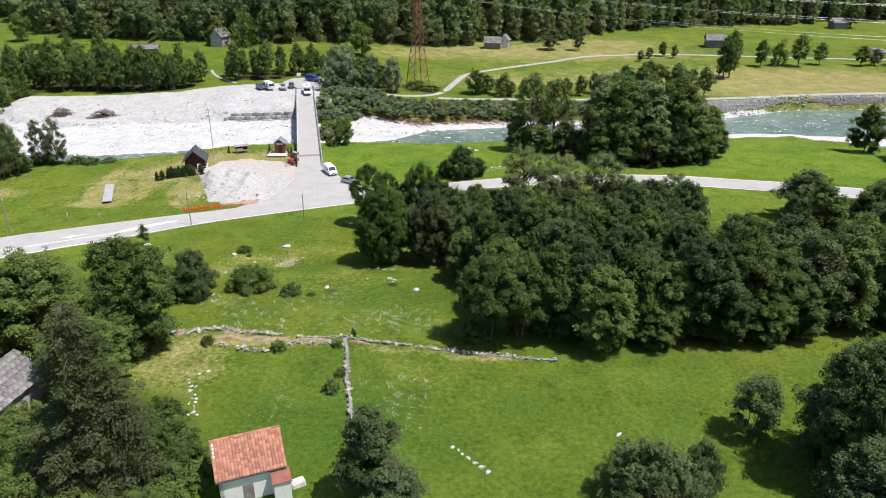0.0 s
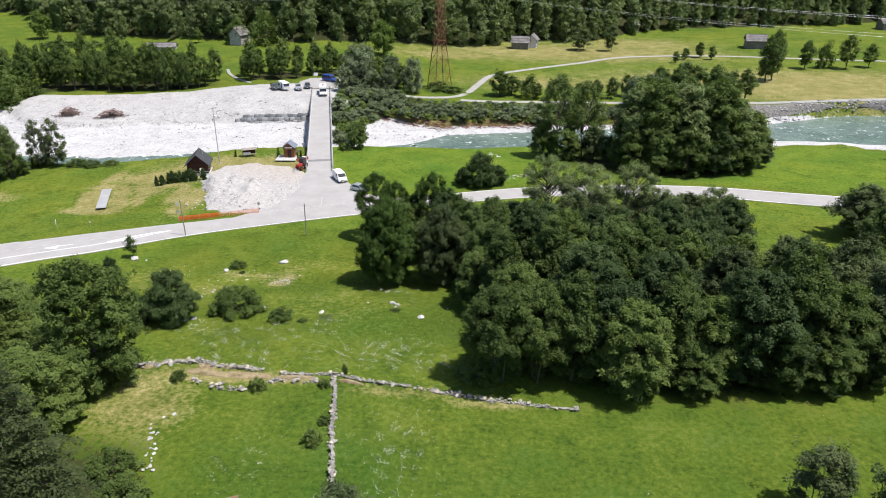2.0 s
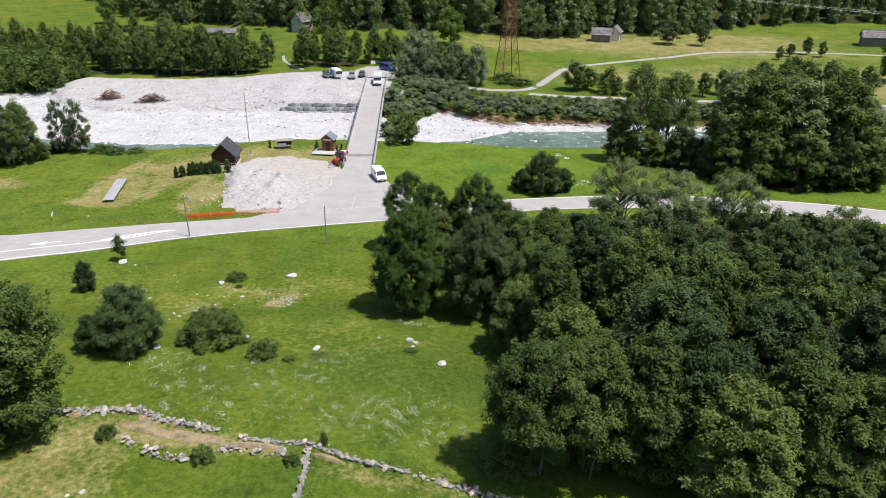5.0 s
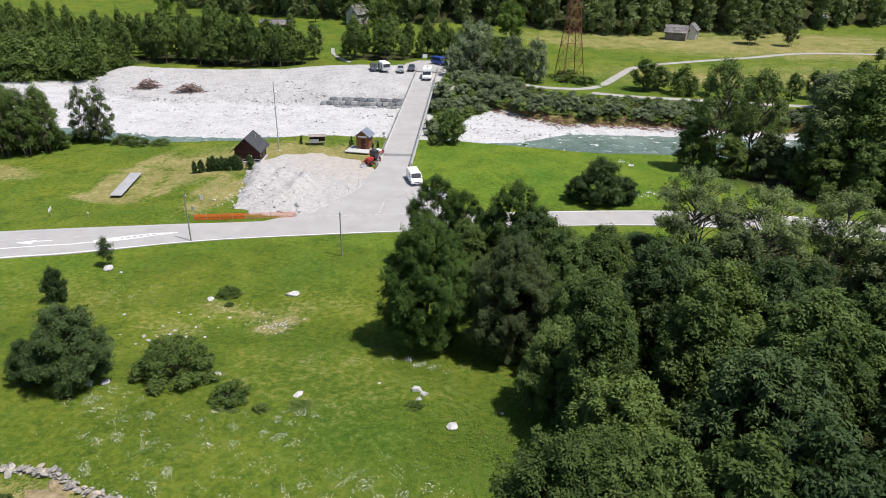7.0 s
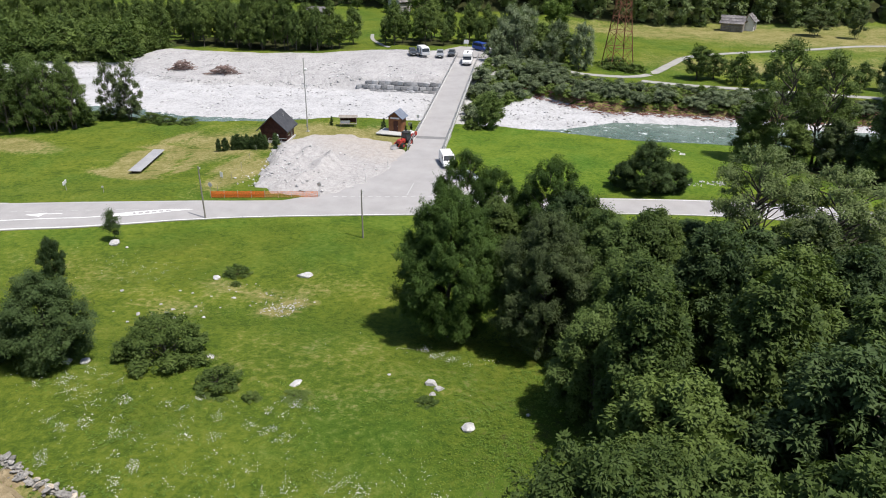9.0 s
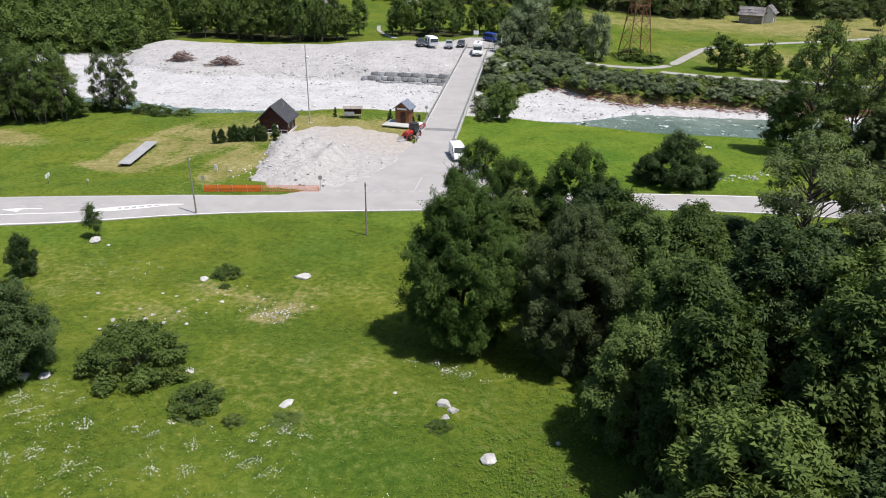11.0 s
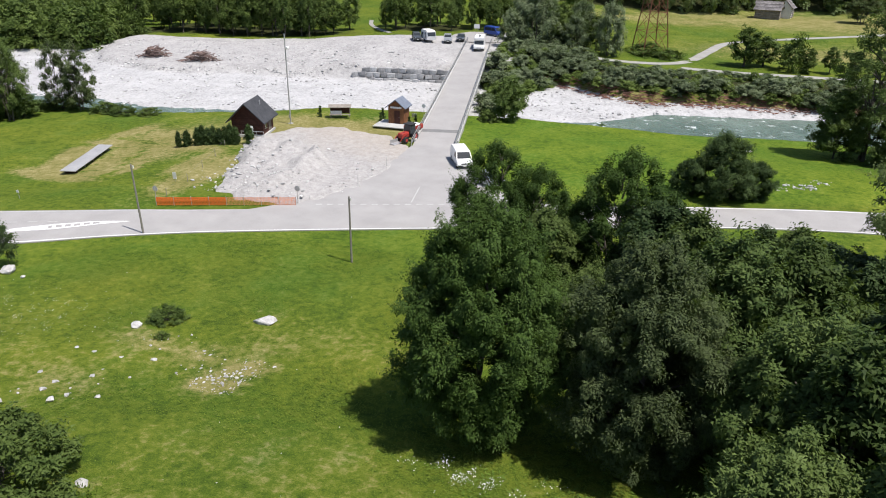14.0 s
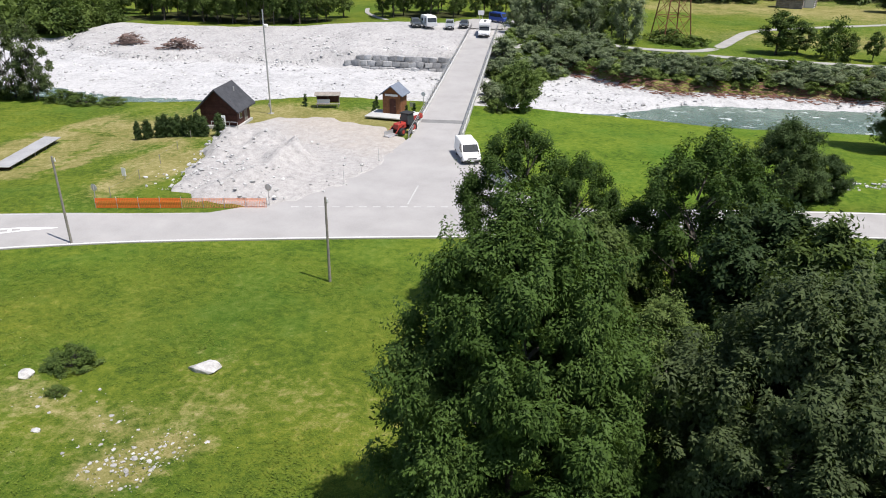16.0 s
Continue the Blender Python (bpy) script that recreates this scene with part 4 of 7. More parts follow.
# ---- bridge ----
bridge = thing("bridge", "long narrow concrete road bridge with steel railings over the river", "bridge")
Y0, Y1 = 161.5, 236.5


def bridge_at(y, k):
    """Across the deck: k = 0 at the upstream edge, 1 at the other; along it by y."""
    a, b = Vector((bridge_line(y, False), y)), Vector((bridge_line(y + 1.4, True), y + 1.4))
    p = a.lerp(b, k)
    return Vector((p.x, p.y, deck_z(p.y)))


def bridge_slab(name, k0, k1, z0, z1, y0, y1, material, label="", steps=10):
    bm = bmesh.new()
    rows = []
    for i in range(steps + 1):
        y = y0 + (y1 - y0) * i / steps
        p, q = bridge_at(y, k0), bridge_at(y, k1)
        rows.append([bm.verts.new((v.x, v.y, v.z + d)) for v, d in ((p, z1), (q, z1), (q, z0), (p, z0))])
    for r, s in zip(rows, rows[1:]):
        for j in range(4):
            bm.faces.new((r[j], s[j], s[(j + 1) % 4], r[(j + 1) % 4]))
    bm.faces.new(rows[0])
    bm.faces.new(rows[-1][::-1])
    bmesh.ops.recalc_face_normals(bm, faces=bm.faces)
    return part(name, bm, material, bridge, label)


bridge_slab("deck", 0.03, 0.97, -0.35, 0.0, Y0, Y1, MAT["asphalt"], "pale asphalt deck")
for k in (0.18, 0.5, 0.82):
    bridge_slab("girder", k - 0.05, k + 0.05, -1.35, -0.35, 172, 230, MAT["concrete"])
for k in (0.0, 0.95):
    bridge_slab("kerb", k, k + 0.05, -0.4, 0.16, Y0 + 3, Y1, MAT["concrete"], "pale concrete kerb")
bridge_slab("expansion_joint", 0.06, 0.94, 0.0, 0.008, 168.6, 169.9, MAT["tar"], "dark patched joint across the deck", 2)
for y0, y1 in ((168, 174), (229, 236)):
    bridge_slab("abutment", 0.02, 0.98, -5.5, -0.36, y0, y1, MAT["concrete"], "", 2)
bridge_slab("pier", 0.1, 0.9, -5.5, -1.36, 203.5, 204.6, MAT["concrete"], "", 1)
post_mesh = None
for k in (0.02, 0.98):
    n = 36
    for i in range(n + 1):
        p = bridge_at(Y0 + 0.4 + (Y1 - Y0 - 0.8) * i / n, k)
        if post_mesh is None:
            po = part("railing_post", box((0.08, 0.08, 1.08), (0, 0, 0.52), bevel=0.01), MAT["steel"], bridge)
            post_mesh = po.data
        else:
            po = part("railing_post", post_mesh, None, bridge)
        po.matrix_basis = Matrix.Translation(p)
    for h, r in ((1.05, 0.045), (0.72, 0.03), (0.42, 0.03)):
        pts = [bridge_at(Y0 + 0.4 + (Y1 - Y0 - 0.8) * i / 12, k) + Vector((0, 0, h)) for i in range(13)]
        part("handrail" if h > 1 else "rail", tube(pts, r, 6), MAT["steel"], bridge)
    pts = [bridge_at(Y0 + 0.4 + (Y1 - Y0 - 0.8) * i / 12, k + (0.012 if k < 0.5 else -0.012)) + Vector((0, 0, 0.66)) for i in range(13)]
    bm = bmesh.new()
    rows = [[bm.verts.new(p + Vector((0, 0, d))) for d in (-0.15, -0.05, 0.05, 0.15)] for p in pts]
    for r, s in zip(rows, rows[1:]):
        for j in range(3):
            bm.faces.new((r[j], s[j], s[j + 1], r[j + 1]))
    bmesh.ops.solidify(bm, geom=list(bm.faces), thickness=0.03)
    part("guard_beam", bm, MAT["steel"], bridge, "pale galvanised guard beam")

# quarried block wall on the far bank
wall = thing("block_wall", "river wall of large quarried grey stone blocks", "stone wall")
block_mesh = [None] * 3
for j in range(3):
    bm = box((1.5, 1.1, 0.98), bevel=0.06)
    for v in bm.verts:
        v.co += 0.14 * noise.noise_vector(v.co * 1.7 + Vector((j * 9, 0, 0)))
    me = bpy.data.meshes.new("block")
    bm.to_mesh(me)
    bm.free()
    me.materials.append(MAT["block"])
    block_mesh[j] = me
rnd = random.Random(5)
for row in range(3):
    for i in range(17):
        x = -78.5 + 1.52 * (i + 0.5 * (row % 2)) + rnd.uniform(-0.12, 0.12)
        if i < 3 or row == 0 and i < 6 or row == 2 and i < 5 or rnd.random() < 0.05:
            continue
        y = float(ip(x, BANK_FOOT)) + 0.25 + 0.42 * row
        b = part("block", block_mesh[rnd.randrange(3)], None, wall)
        b.matrix_basis = pose(x, y, -2.1 + 0.95 * row + rnd.uniform(-0.1, 0.1), rnd.uniform(-12, 2), rnd.uniform(-9, 9), 11 + rnd.uniform(-14, 14)) @ Matrix.Diagonal((rnd.uniform(0.95, 1.12), rnd.uniform(0.9, 1.15), rnd.uniform(0.92, 1.06), 1))

# ---- stone house with tiled roof ----
def gable_house(name, label, at, turn, length, depth, eave, ridge, wall_mat, over=0.3, gable_over=0.3, thick=0.16):
    """Ridge along x. Returns the thing with its walls; the roof is left to the caller."""
    ob = thing(name, label, "house", at, turn)
    L, D = length / 2, depth / 2
    t = 0.35
    for s in (-1, 1):
        part("wall", box((length, t, eave + 0.6), (0, s * (D - t / 2), (eave - 0.6) / 2)), MAT[wall_mat], ob)
        g = prism([(-D, -0.6), (D, -0.6), (D, eave), (0, ridge - 0.02), (-D, eave)], t)
        bmesh.ops.translate(g, vec=(s * (L - t / 2 + 0.003), 0, 0), verts=g.verts)
        part("gable_wall", g, MAT[wall_mat], ob)
    return ob


def roof_slab(ob, length, depth, eave, ridge, over, gable_over, thick, material, label=""):
    """Two slopes that meet at the ridge."""
    out = []
    D = depth / 2
    k = (ridge - eave) / D
    for s in (-1, 1):
        y1, z1 = -s * (D + over), eave - k * over
        bm = prism([(0, ridge), (y1, z1), (y1, z1 + thick), (0, ridge + thick)], length + 2 * gable_over)
        out.append(part("roof", bm, MAT[material], ob, label))
    return out, k


house = gable_house("stone_house", "small old white plastered stone house with terracotta roof", (-17.85, 51.9, 4.45), 24, 5.7, 5.2, 3.15, 5.25, "plaster")
slopes, k = roof_slab(house, 5.7, 5.2, 3.15, 5.25, 0.3, 0.28, 0.08, "old_wood")
tile_bm = bmesh.new()
prof = [(-0.15, 0.0), (-0.075, 0.035), (0.0, 0.0), (0.075, -0.012), (0.15, 0.0)]
for y in (0.0, 0.36):
    for x, z in prof:
        tile_bm.verts.new((x, y, z + (0.03 if y == 0 else 0)))
tile_bm.verts.ensure_lookup_table()
for i in range(4):
    tile_bm.faces.new([tile_bm.verts[j] for j in (i, i + 1, i + 6, i + 5)])
tile_bm.normal_update()
bmesh.ops.solidify(tile_bm, geom=list(tile_bm.faces), thickness=0.02)
tile_me = bpy.data.meshes.new("tile")
tile_bm.to_mesh(tile_me)
tile_bm.free()
tile_me.materials.append(MAT["tile"])
rnd = random.Random(8)
run = math.hypot(2.9, 2.9 * k)
slant = math.degrees(math.atan(k))
for slope, facing in zip(slopes, (0, 180)):
    rows_n = 11
    for r in range(rows_n):
        for c in range(21):
            if facing == 180 and r < rows_n - 3:
                continue
            t = part("tile", tile_me, None, slope)
            x = -2.98 + 0.298 * c
            f = r / rows_n
            yy, zz = -2.9 * (1 - f), 3.15 - k * 0.3 + (2.9 * k) * f + 0.085 / math.cos(math.atan(k)) + 0.05
            t.matrix_basis = pose(0, 0, 0, 0, 0, facing) @ pose(x + rnd.uniform(-0.01, 0.01), yy, zz, slant - 1.0 + rnd.uniform(-0.3, 0.3), 0, rnd.uniform(-0.8, 0.8)) @ Matrix.Diagonal((1, 1.03 * run / rows_n / 0.33, 1, 1))
for c in range(15):
    t = part("ridge_tile", tube([(-0.22, 0, 0), (0.22, 0, 0)], 0.13, 8), MAT["tile"], slopes[0])
    t.matrix_basis = pose(-2.95 + 0.42 * c, 0, 5.25 + 0.09, 0, rnd.uniform(-2, 2), rnd.uniform(-2, 2))
part("mortar_verge", box((0.3, 1.3, 0.06), (-2.98, -0.75, 4.78), (slant, 0, 0), bevel=0.02), MAT["plaster"], slopes[0], "crumbling white mortar patch")
part("eave_beam", box((6.1, 0.12, 0.14), (0, -2.78, 2.86)), MAT["rust"], house)
part("annex_wall", box((1.5, 1.3, 2.9), (2.45, -3.3, 0.85)), MAT["plaster"], house)
part("annex_roof", box((1.75, 1.5, 0.07), (2.45, -3.35, 2.48), (16, 0, 0)), MAT["tin"], house, "low rust-red sheet metal roof")
part("doorstep", box((1.5, 1.0, 0.9), (4.0, -2.2, 0.1), (0, 0, 8), bevel=0.15, taper=0.85), MAT["stone"], house, "large pale stone block by the wall")
part("door", box((0.9, 0.08, 1.9), (-0.4, -2.61, 0.9), bevel=0.01), MAT["old_wood"], house)

# stone-roofed house half hidden by trees
def stone_slabs(ob, slopes, length, depth, eave, ridge, over, gable_over, size, seed, both=True, thick=0.16):
    """Rough overlapping slabs on both slopes of a roof."""
    bm = box((1.0, 1.0, 0.09), bevel=0.03)
    me = bpy.data.meshes.new("slab")
    bm.to_mesh(me)
    bm.free()
    me.materials.append(MAT["stone_roof"])
    rnd = random.Random(seed)
    D = depth / 2 + over
    k = (ridge - eave) / (depth / 2)
    a = math.degrees(math.atan(k))
    n, m = max(3, round(D / math.cos(math.radians(a)) / size)), max(3, round((length + 2 * gable_over) / size))
    for slope, facing in zip(slopes, (0, 180)):
        for r in range(n):
            for c in range(m):
                f = (r + 0.45) / n
                t = part("slab", me, None, slope)
                x = ((c + 0.5 + 0.3 * (r % 2) - 0.15) / m - 0.5) * (length + 2 * gable_over)
                t.matrix_basis = pose(0, 0, 0, 0, 0, facing) @ pose(x, -D * (1 - f), eave - k * over + D * k * f + thick + 0.05, a - 5 + rnd.uniform(-3, 3), rnd.uniform(-3, 3), rnd.uniform(-9, 9)) @ Matrix.Diagonal((1.12 * size * rnd.uniform(0.85, 1.1), 1.3 * size * rnd.uniform(0.9, 1.1), rnd.uniform(0.7, 1.3), 1))


barn = gable_house("stone_house", "old stone house with heavy grey slab roof among trees", (-48.0, 60.6, 4.3), 82, 8.0, 6.0, 2.7, 5.0, "stone")
sl, k = roof_slab(barn, 8.0, 6.0, 2.7, 5.0, 0.3, 0.3, 0.14, "old_wood")
stone_slabs(barn, sl, 8.0, 6.0, 2.7, 5.0, 0.3, 0.3, 0.72, 3)

# far barns and sheds
def far_barn(label, x, y, turn, length, depth, eave, ridge, walls, roof, sink=0.0):
    ob = gable_house("barn", label, on_ground(x, y, -sink), turn, length, depth, eave, ridge, walls)
    ob["category"] = "barn"
    s, k = roof_slab(ob, length, depth, eave, ridge, 0.4, 0.4, 0.16, roof)
    stone_slabs(ob, s, length, depth, eave, ridge, 0.4, 0.4, 1.15, int(abs(x)))
    for i in range(5):
        part("wall_log", tube([(-length / 2 - 0.15, -depth / 2 - 0.02, 0.4 + i * eave / 5.4), (length / 2 + 0.15, -depth / 2 - 0.02, 0.4 + i * eave / 5.4)], 0.12, 6), MAT["old_wood"], ob)
    part("door", box((1.4, 0.12, 1.9), (0.6, -depth / 2 - 0.1, 0.9)), MAT["old_wood"], ob)
    return ob


far_barn("weathered grey timber barn with stone slab roof", 9.4, 333, -8, 7.2, 5.4, 2.8, 5.0, "old_wood", "old_wood")
far_barn("small weathered timber barn below the forest", -111.5, 320, 75, 7.0, 5.6, 4.4, 7.2, "stone", "old_wood")
far_barn("old white plastered barn behind the timber barn", 14.6, 338, 78, 5.5, 4.2, 3.2, 5.3, "plaster", "old_wood")
far_barn("low stone barn in the far field", -140, 306, 10, 11, 4.0, 1.4, 2.6, "stone", "old_wood")
far_barn("small grey hay barn at the forest foot", 64, 383, 20, 5.5, 4.5, 2.0, 4.0, "old_wood", "old_wood")
far_barn("grey hay barn standing behind a willow", 112, 345, -5, 8, 6, 3.5, 5.6, "old_wood", "old_wood")
far_barn("dark hay barn under a broad tree", 196, 408, 8, 8, 6, 3.2, 5.2, "old_wood", "old_wood")
far_barn("small pale shed beside the field lane", 174, 323, 30, 5.5, 4.5, 2.3, 3.6, "plaster", "old_wood")

# ---- the dark wooden hut ----
hut = thing("wooden_hut", "dark red-brown wooden hut with black slate roof", "hut", (-63.9, 160.2, -0.45), 15)
W, D, E, R = 4.5, 4.3, 2.35, 4.5
for s in (-1, 1):
    part("side_wall", box((0.14, D, E + 0.3), (s * (W / 2 - 0.07), 0, (E - 0.3) / 2)), MAT["red_wood"], hut)
    g = turned(prism([(-W / 2, -0.3), (W / 2, -0.3), (W / 2, E), (0, R - 0.05), (-W / 2, E)], 0.14), 90)
    bmesh.ops.translate(g, vec=(0, s * (D / 2 - 0.07), 0), verts=g.verts)
    part("gable_wall", g, MAT["red_wood"], hut)
    k = (R - E) / (W / 2)
    r = turned(prism([(0, R), (s * (W / 2 + 0.55), E - 0.55 * k), (s * (W / 2 + 0.55), E - 0.55 * k + 0.16), (0, R + 0.16)], D + 1.7), 90)
    part("roof", r, MAT["slate"], hut, "dark slate roof slope with wide overhang")
for i in range(11):
    h = -0.1 + i * 0.3
    half = W / 2 if h < E else W / 2 * (R - h) / (R - E)
    if half > 0.3:
        part("board", box((2 * half - 0.04, 0.03, 0.26), (0, -D / 2 - 0.016, h + 0.13)), MAT["red_wood"], hut)
part("door", box((0.09, 0.9, 1.95), (W / 2 + 0.02, 0.7, 0.9)), MAT["old_wood"], hut)
part("window", box((0.06, 0.7, 0.8), (W / 2 + 0.02, -0.9, 1.3)), MAT["glass"], hut)
part("window_frame", box((0.05, 0.86, 0.96), (W / 2, -0.9, 1.3)), MAT["white"], hut)
part("stovepipe", tube([(0.9, 1.0, 3.2), (0.9, 1.0, 4.3)], 0.09, 8), MAT["steel"], hut)
part("footing", box((W + 0.5, D + 0.6, 0.35), (0, -0.1, 0.0)), MAT["concrete"], hut)
part("terrace_rail", tube([(-0.6, -3.1, 0.85), (2.6, -3.1, 0.85)], 0.04, 6), MAT["steel"], hut)
for x in (-0.6, 0.5, 1.6, 2.6):
    part("rail_post", tube([(x, -3.1, -0.1), (x, -3.1, 0.87)], 0.035, 6), MAT["steel"], hut)
part("notice_panel", box((0.55, 0.08, 1.15), (0.75, -2.75, 0.95), bevel=0.02), MAT["white"], hut, "upright pale panel by the gable")

# ---- kiosk on its white slab ----
tagged(part("slab", box((4.8, 4.2, 0.16), (0, 0, 0), bevel=0.02), MAT["concrete"], None), "pale concrete paving slab under the kiosk", "slab", kind="structure").matrix_basis = pose(-47.3, 171.9, -0.38, 0, 0, 4)
kiosk = thing("kiosk", "small brown timber kiosk with blue-grey gable roof", "kiosk", (-46.9, 173.3, -0.31), 4)
part("body", box((2.5, 2.3, 2.6), (0, 0, 1.3)), MAT["brown_wood"], kiosk)
g = turned(prism([(-1.25, 2.55), (1.25, 2.55), (0, 3.5)], 2.3), 90)
part("gable", g, MAT["brown_wood"], kiosk)
for s in (-1, 1):
    part("roof", turned(prism([(0, 3.55), (s * 1.6, 2.32), (s * 1.6, 2.44), (0, 3.69)], 3.2), 90), MAT["bluegrey"], kiosk)
for i in range(8):
    part("board", box((0.28, 0.03, 2.5), (-1.08 + 0.31 * i, -1.165, 1.28)), MAT["brown_wood"], kiosk)
part("door", box((0.85, 0.05, 1.95), (0.15, -1.2, 0.99)), MAT["red_wood"], kiosk)
part("door_knob", tube([(0.5, -1.28, 1.0), (0.5, -1.22, 1.0)], 0.04, 8), MAT["steel"], kiosk)
part("name_board", box((1.75, 0.05, 0.28), (0, -1.24, 2.42)), MAT["white"], kiosk, "white board under the gable")

# info shelter with bench
sh = thing("info_shelter", "low open wooden shelter with grey pitched roof", "shelter", (-57.0, 173.4, -0.42), 26)
for x in (-1.5, 0.0, 1.5):
    part("post", box((0.1, 0.1, 1.5), (x, 0.4, 0.7)), MAT["old_wood"], sh)
part("front_panel", box((1.75, 0.06, 0.75), (-0.6, -0.25, 0.5)), MAT["white"], sh)
part("back_panel", box((3.0, 0.06, 1.1), (0, 0.45, 0.85)), MAT["red_wood"], sh)
part("bench", box((3.3, 0.4, 0.08), (0, -0.5, 0.32), bevel=0.02), MAT["old_wood"], sh)
for x in (-1.4, 1.4):
    part("bench_leg", box((0.1, 0.35, 0.42), (x, -0.5, 0.1)), MAT["old_wood"], sh)
for s in (-1, 1):
    part("roof", prism([(0.1, 1.75), (0.1 + s * 0.75, 1.42), (0.1 + s * 0.75, 1.48), (0.1, 1.82)], 3.5), MAT["old_wood"], sh)

# red tractor and trailer
tr = thing("compact_tractor", "small red tractor with black cab and front bucket", "tractor", (-41.7, 164.6, -0.45), -105)
part("bonnet", box((1.5, 0.9, 0.7), (0.85, 0, 1.0), bevel=0.1), MAT["red"], tr)
part("chassis", box((2.6, 0.6, 0.4), (0.1, 0, 0.6), bevel=0.05), MAT["rubber"], tr)
cab = part("cab", box((1.25, 1.25, 1.3), (-0.55, 0, 1.6), bevel=0.06, taper=0.9), MAT["glass"], tr, "black framed cab with dark panes")
part("cab_roof", box((1.35, 1.35, 0.12), (-0.55, 0, 2.3), bevel=0.04), MAT["rubber"], cab)
for x, r in ((-0.8, 0.62), (1.2, 0.42)):
    for s in (-1, 1):
        w = part("tyre", tube([(x, s * 0.5, r), (x, s * 0.85, r)], r, 14), MAT["rubber"], tr)
        part("rim", tube([(x, s * 0.84, r), (x, s * 0.87, r)], r * 0.55, 10), MAT["red"], w)
part("bucket", turned(prism([(-0.35, 0.1), (0.35, 0.1), (0.25, 0.18), (-0.3, 0.22), (-0.35, 0.7)], 1.6), 90), MAT["steel"], tr).matrix_basis = pose(2.5, 0, 0, 0, 0, -90)
for s in (-1, 1):
    part("loader_arm", tube([(0.6, s * 0.55, 1.25), (1.7, s * 0.55, 0.9), (2.3, s * 0.55, 0.4)], 0.06, 6), MAT["red"], tr)
part("exhaust", tube([(1.1, 0.3, 1.3), (1.1, 0.3, 2.1)], 0.04, 6), MAT["rubber"], tr)
tl = thing("farm_trailer", "small red farm trailer with white load beside railing", "trailer", (-42.5, 168.6, -0.45), -105)
part("bed", box((2.6, 1.5, 0.14), (0, 0, 0.75)), MAT["red"], tl)
for s in (-1, 1):
    part("side_board", box((2.6, 0.06, 0.5), (0, s * 0.74, 1.0)), MAT["red"], tl)
    part("wheel", tube([(-0.3, s * 0.62, 0.36), (-0.3, s * 0.84, 0.36)], 0.36, 12), MAT["rubber"], tl)
    part("end_board", box((0.06, 1.48, 0.5), (s * 1.28, 0, 1.0)), MAT["orange"], tl)
part("load", box((1.5, 1.1, 0.5), (-0.3, 0, 1.15), bevel=0.15), MAT["white"], tl)
part("drawbar", tube([(1.3, 0, 0.7), (2.3, 0, 0.5)], 0.05, 6), MAT["steel"], tl)

# long low roofed bench
lb = thing("long_low_shed", "long low shed with flat grey sheet roof on grass", "shed", (-76.8, 142.4, float(height(-76.8, 142.4)) - 0.15), 23)
part("roof_sheet", box((1.85, 11.6, 0.1), (0, 0, 0.68), (0, 2, 0), bevel=0.02), MAT["sheet"], lb, "flat pale grey roof sheet")
for y in (-4.9, -2.5, 0, 2.5, 4.9):
    for x in (-0.65, 0.65):
        part("support", box((0.14, 0.14, 0.8), (x, y, 0.3)), MAT["old_wood"], lb)
part("end_board", box((1.4, 0.06, 0.5), (0, -5.0, 0.36)), MAT["red_wood"], lb)
part("side_plank", box((0.16, 10.4, 0.12), (1.5, -0.3, 0.05)), MAT["old_wood"], lb)

# orange net fence
fence = thing("barrier_fence", "orange plastic net fence along the roadside", "fence")
A, B = Vector((-55.8, 131.1)), Vector((-42.4, 136.8))
ang = math.degrees(math.atan2(B.y - A.y, B.x - A.x))
for i in range(9):
    p = A.lerp(B, i / 8)
    part("post", tube([(p.x, p.y, -0.7), (p.x, p.y, 0.52)], 0.03, 6), MAT["steel"], fence)
for i in range(8):
    p, q = A.lerp(B, i / 8), A.lerp(B, (i + 1) / 8)
    L = (q - p).length
    bm = bmesh.new()
    dense = i < 4
    for j in range(9):
        box((L - 0.02, 0.012, 0.075 if dense else 0.035), (0, 0.03 * math.sin(j), 0.05 + 0.1 * j), bm=bm)
    for j in range(int(L / 0.14)):
        box((0.05 if dense else 0.025, 0.014, 0.86), (-L / 2 + 0.07 + 0.14 * j, 0, 0.45), bm=bm)
    part("net", bm, MAT["orange" if dense else "pale_net"], fence).matrix_basis = pose((p.x + q.x) / 2, (p.y + q.y) / 2, -0.48, 0, 0, ang)

# poles and lamp
def pole(name, label, x, y, tall, r, mat, lean=(0, 0), category="pole"):
    ob = thing(name, label, category, on_ground(x, y, -0.25))
    part("shaft", tube([(0, 0, 0), (lean[0] / 2, lean[1] / 2, tall / 2), (lean[0], lean[1], tall + 0.25)], [r, r * 0.85, r * 0.7], 8), MAT[mat], ob)
    return ob


for x, y, h, ln in ((-51.7, 124.6, 6.9, (-0.1, 0)), (-30.0, 125.7, 6.0, (0, 0)), (-84.5, 119.6, 6.7, (-0.1, 0))):
    p = pole("utility_pole", "weathered grey wooden utility pole beside the road", x, y, h, 0.1, "pole_wood", ln)
    part("insulator", tube([(0.14, 0, h - 0.1), (0.14, 0, h + 0.15)], 0.05, 6), MAT["white"], p)
    part("bracket", tube([(0, 0, h - 0.1), (0.2, 0, h - 0.1)], 0.025, 5), MAT["steel"], p)
lp = pole("lamp_post", "tall grey steel lamp post by the river bank", -61.9, 166.9, 13.1, 0.11, "steel", category="street lamp")
part("lamp_head", box((0.5, 0.45, 0.4), (0.35, 0, 11.4), bevel=0.1), MAT["white"], lp, "white floodlight head")
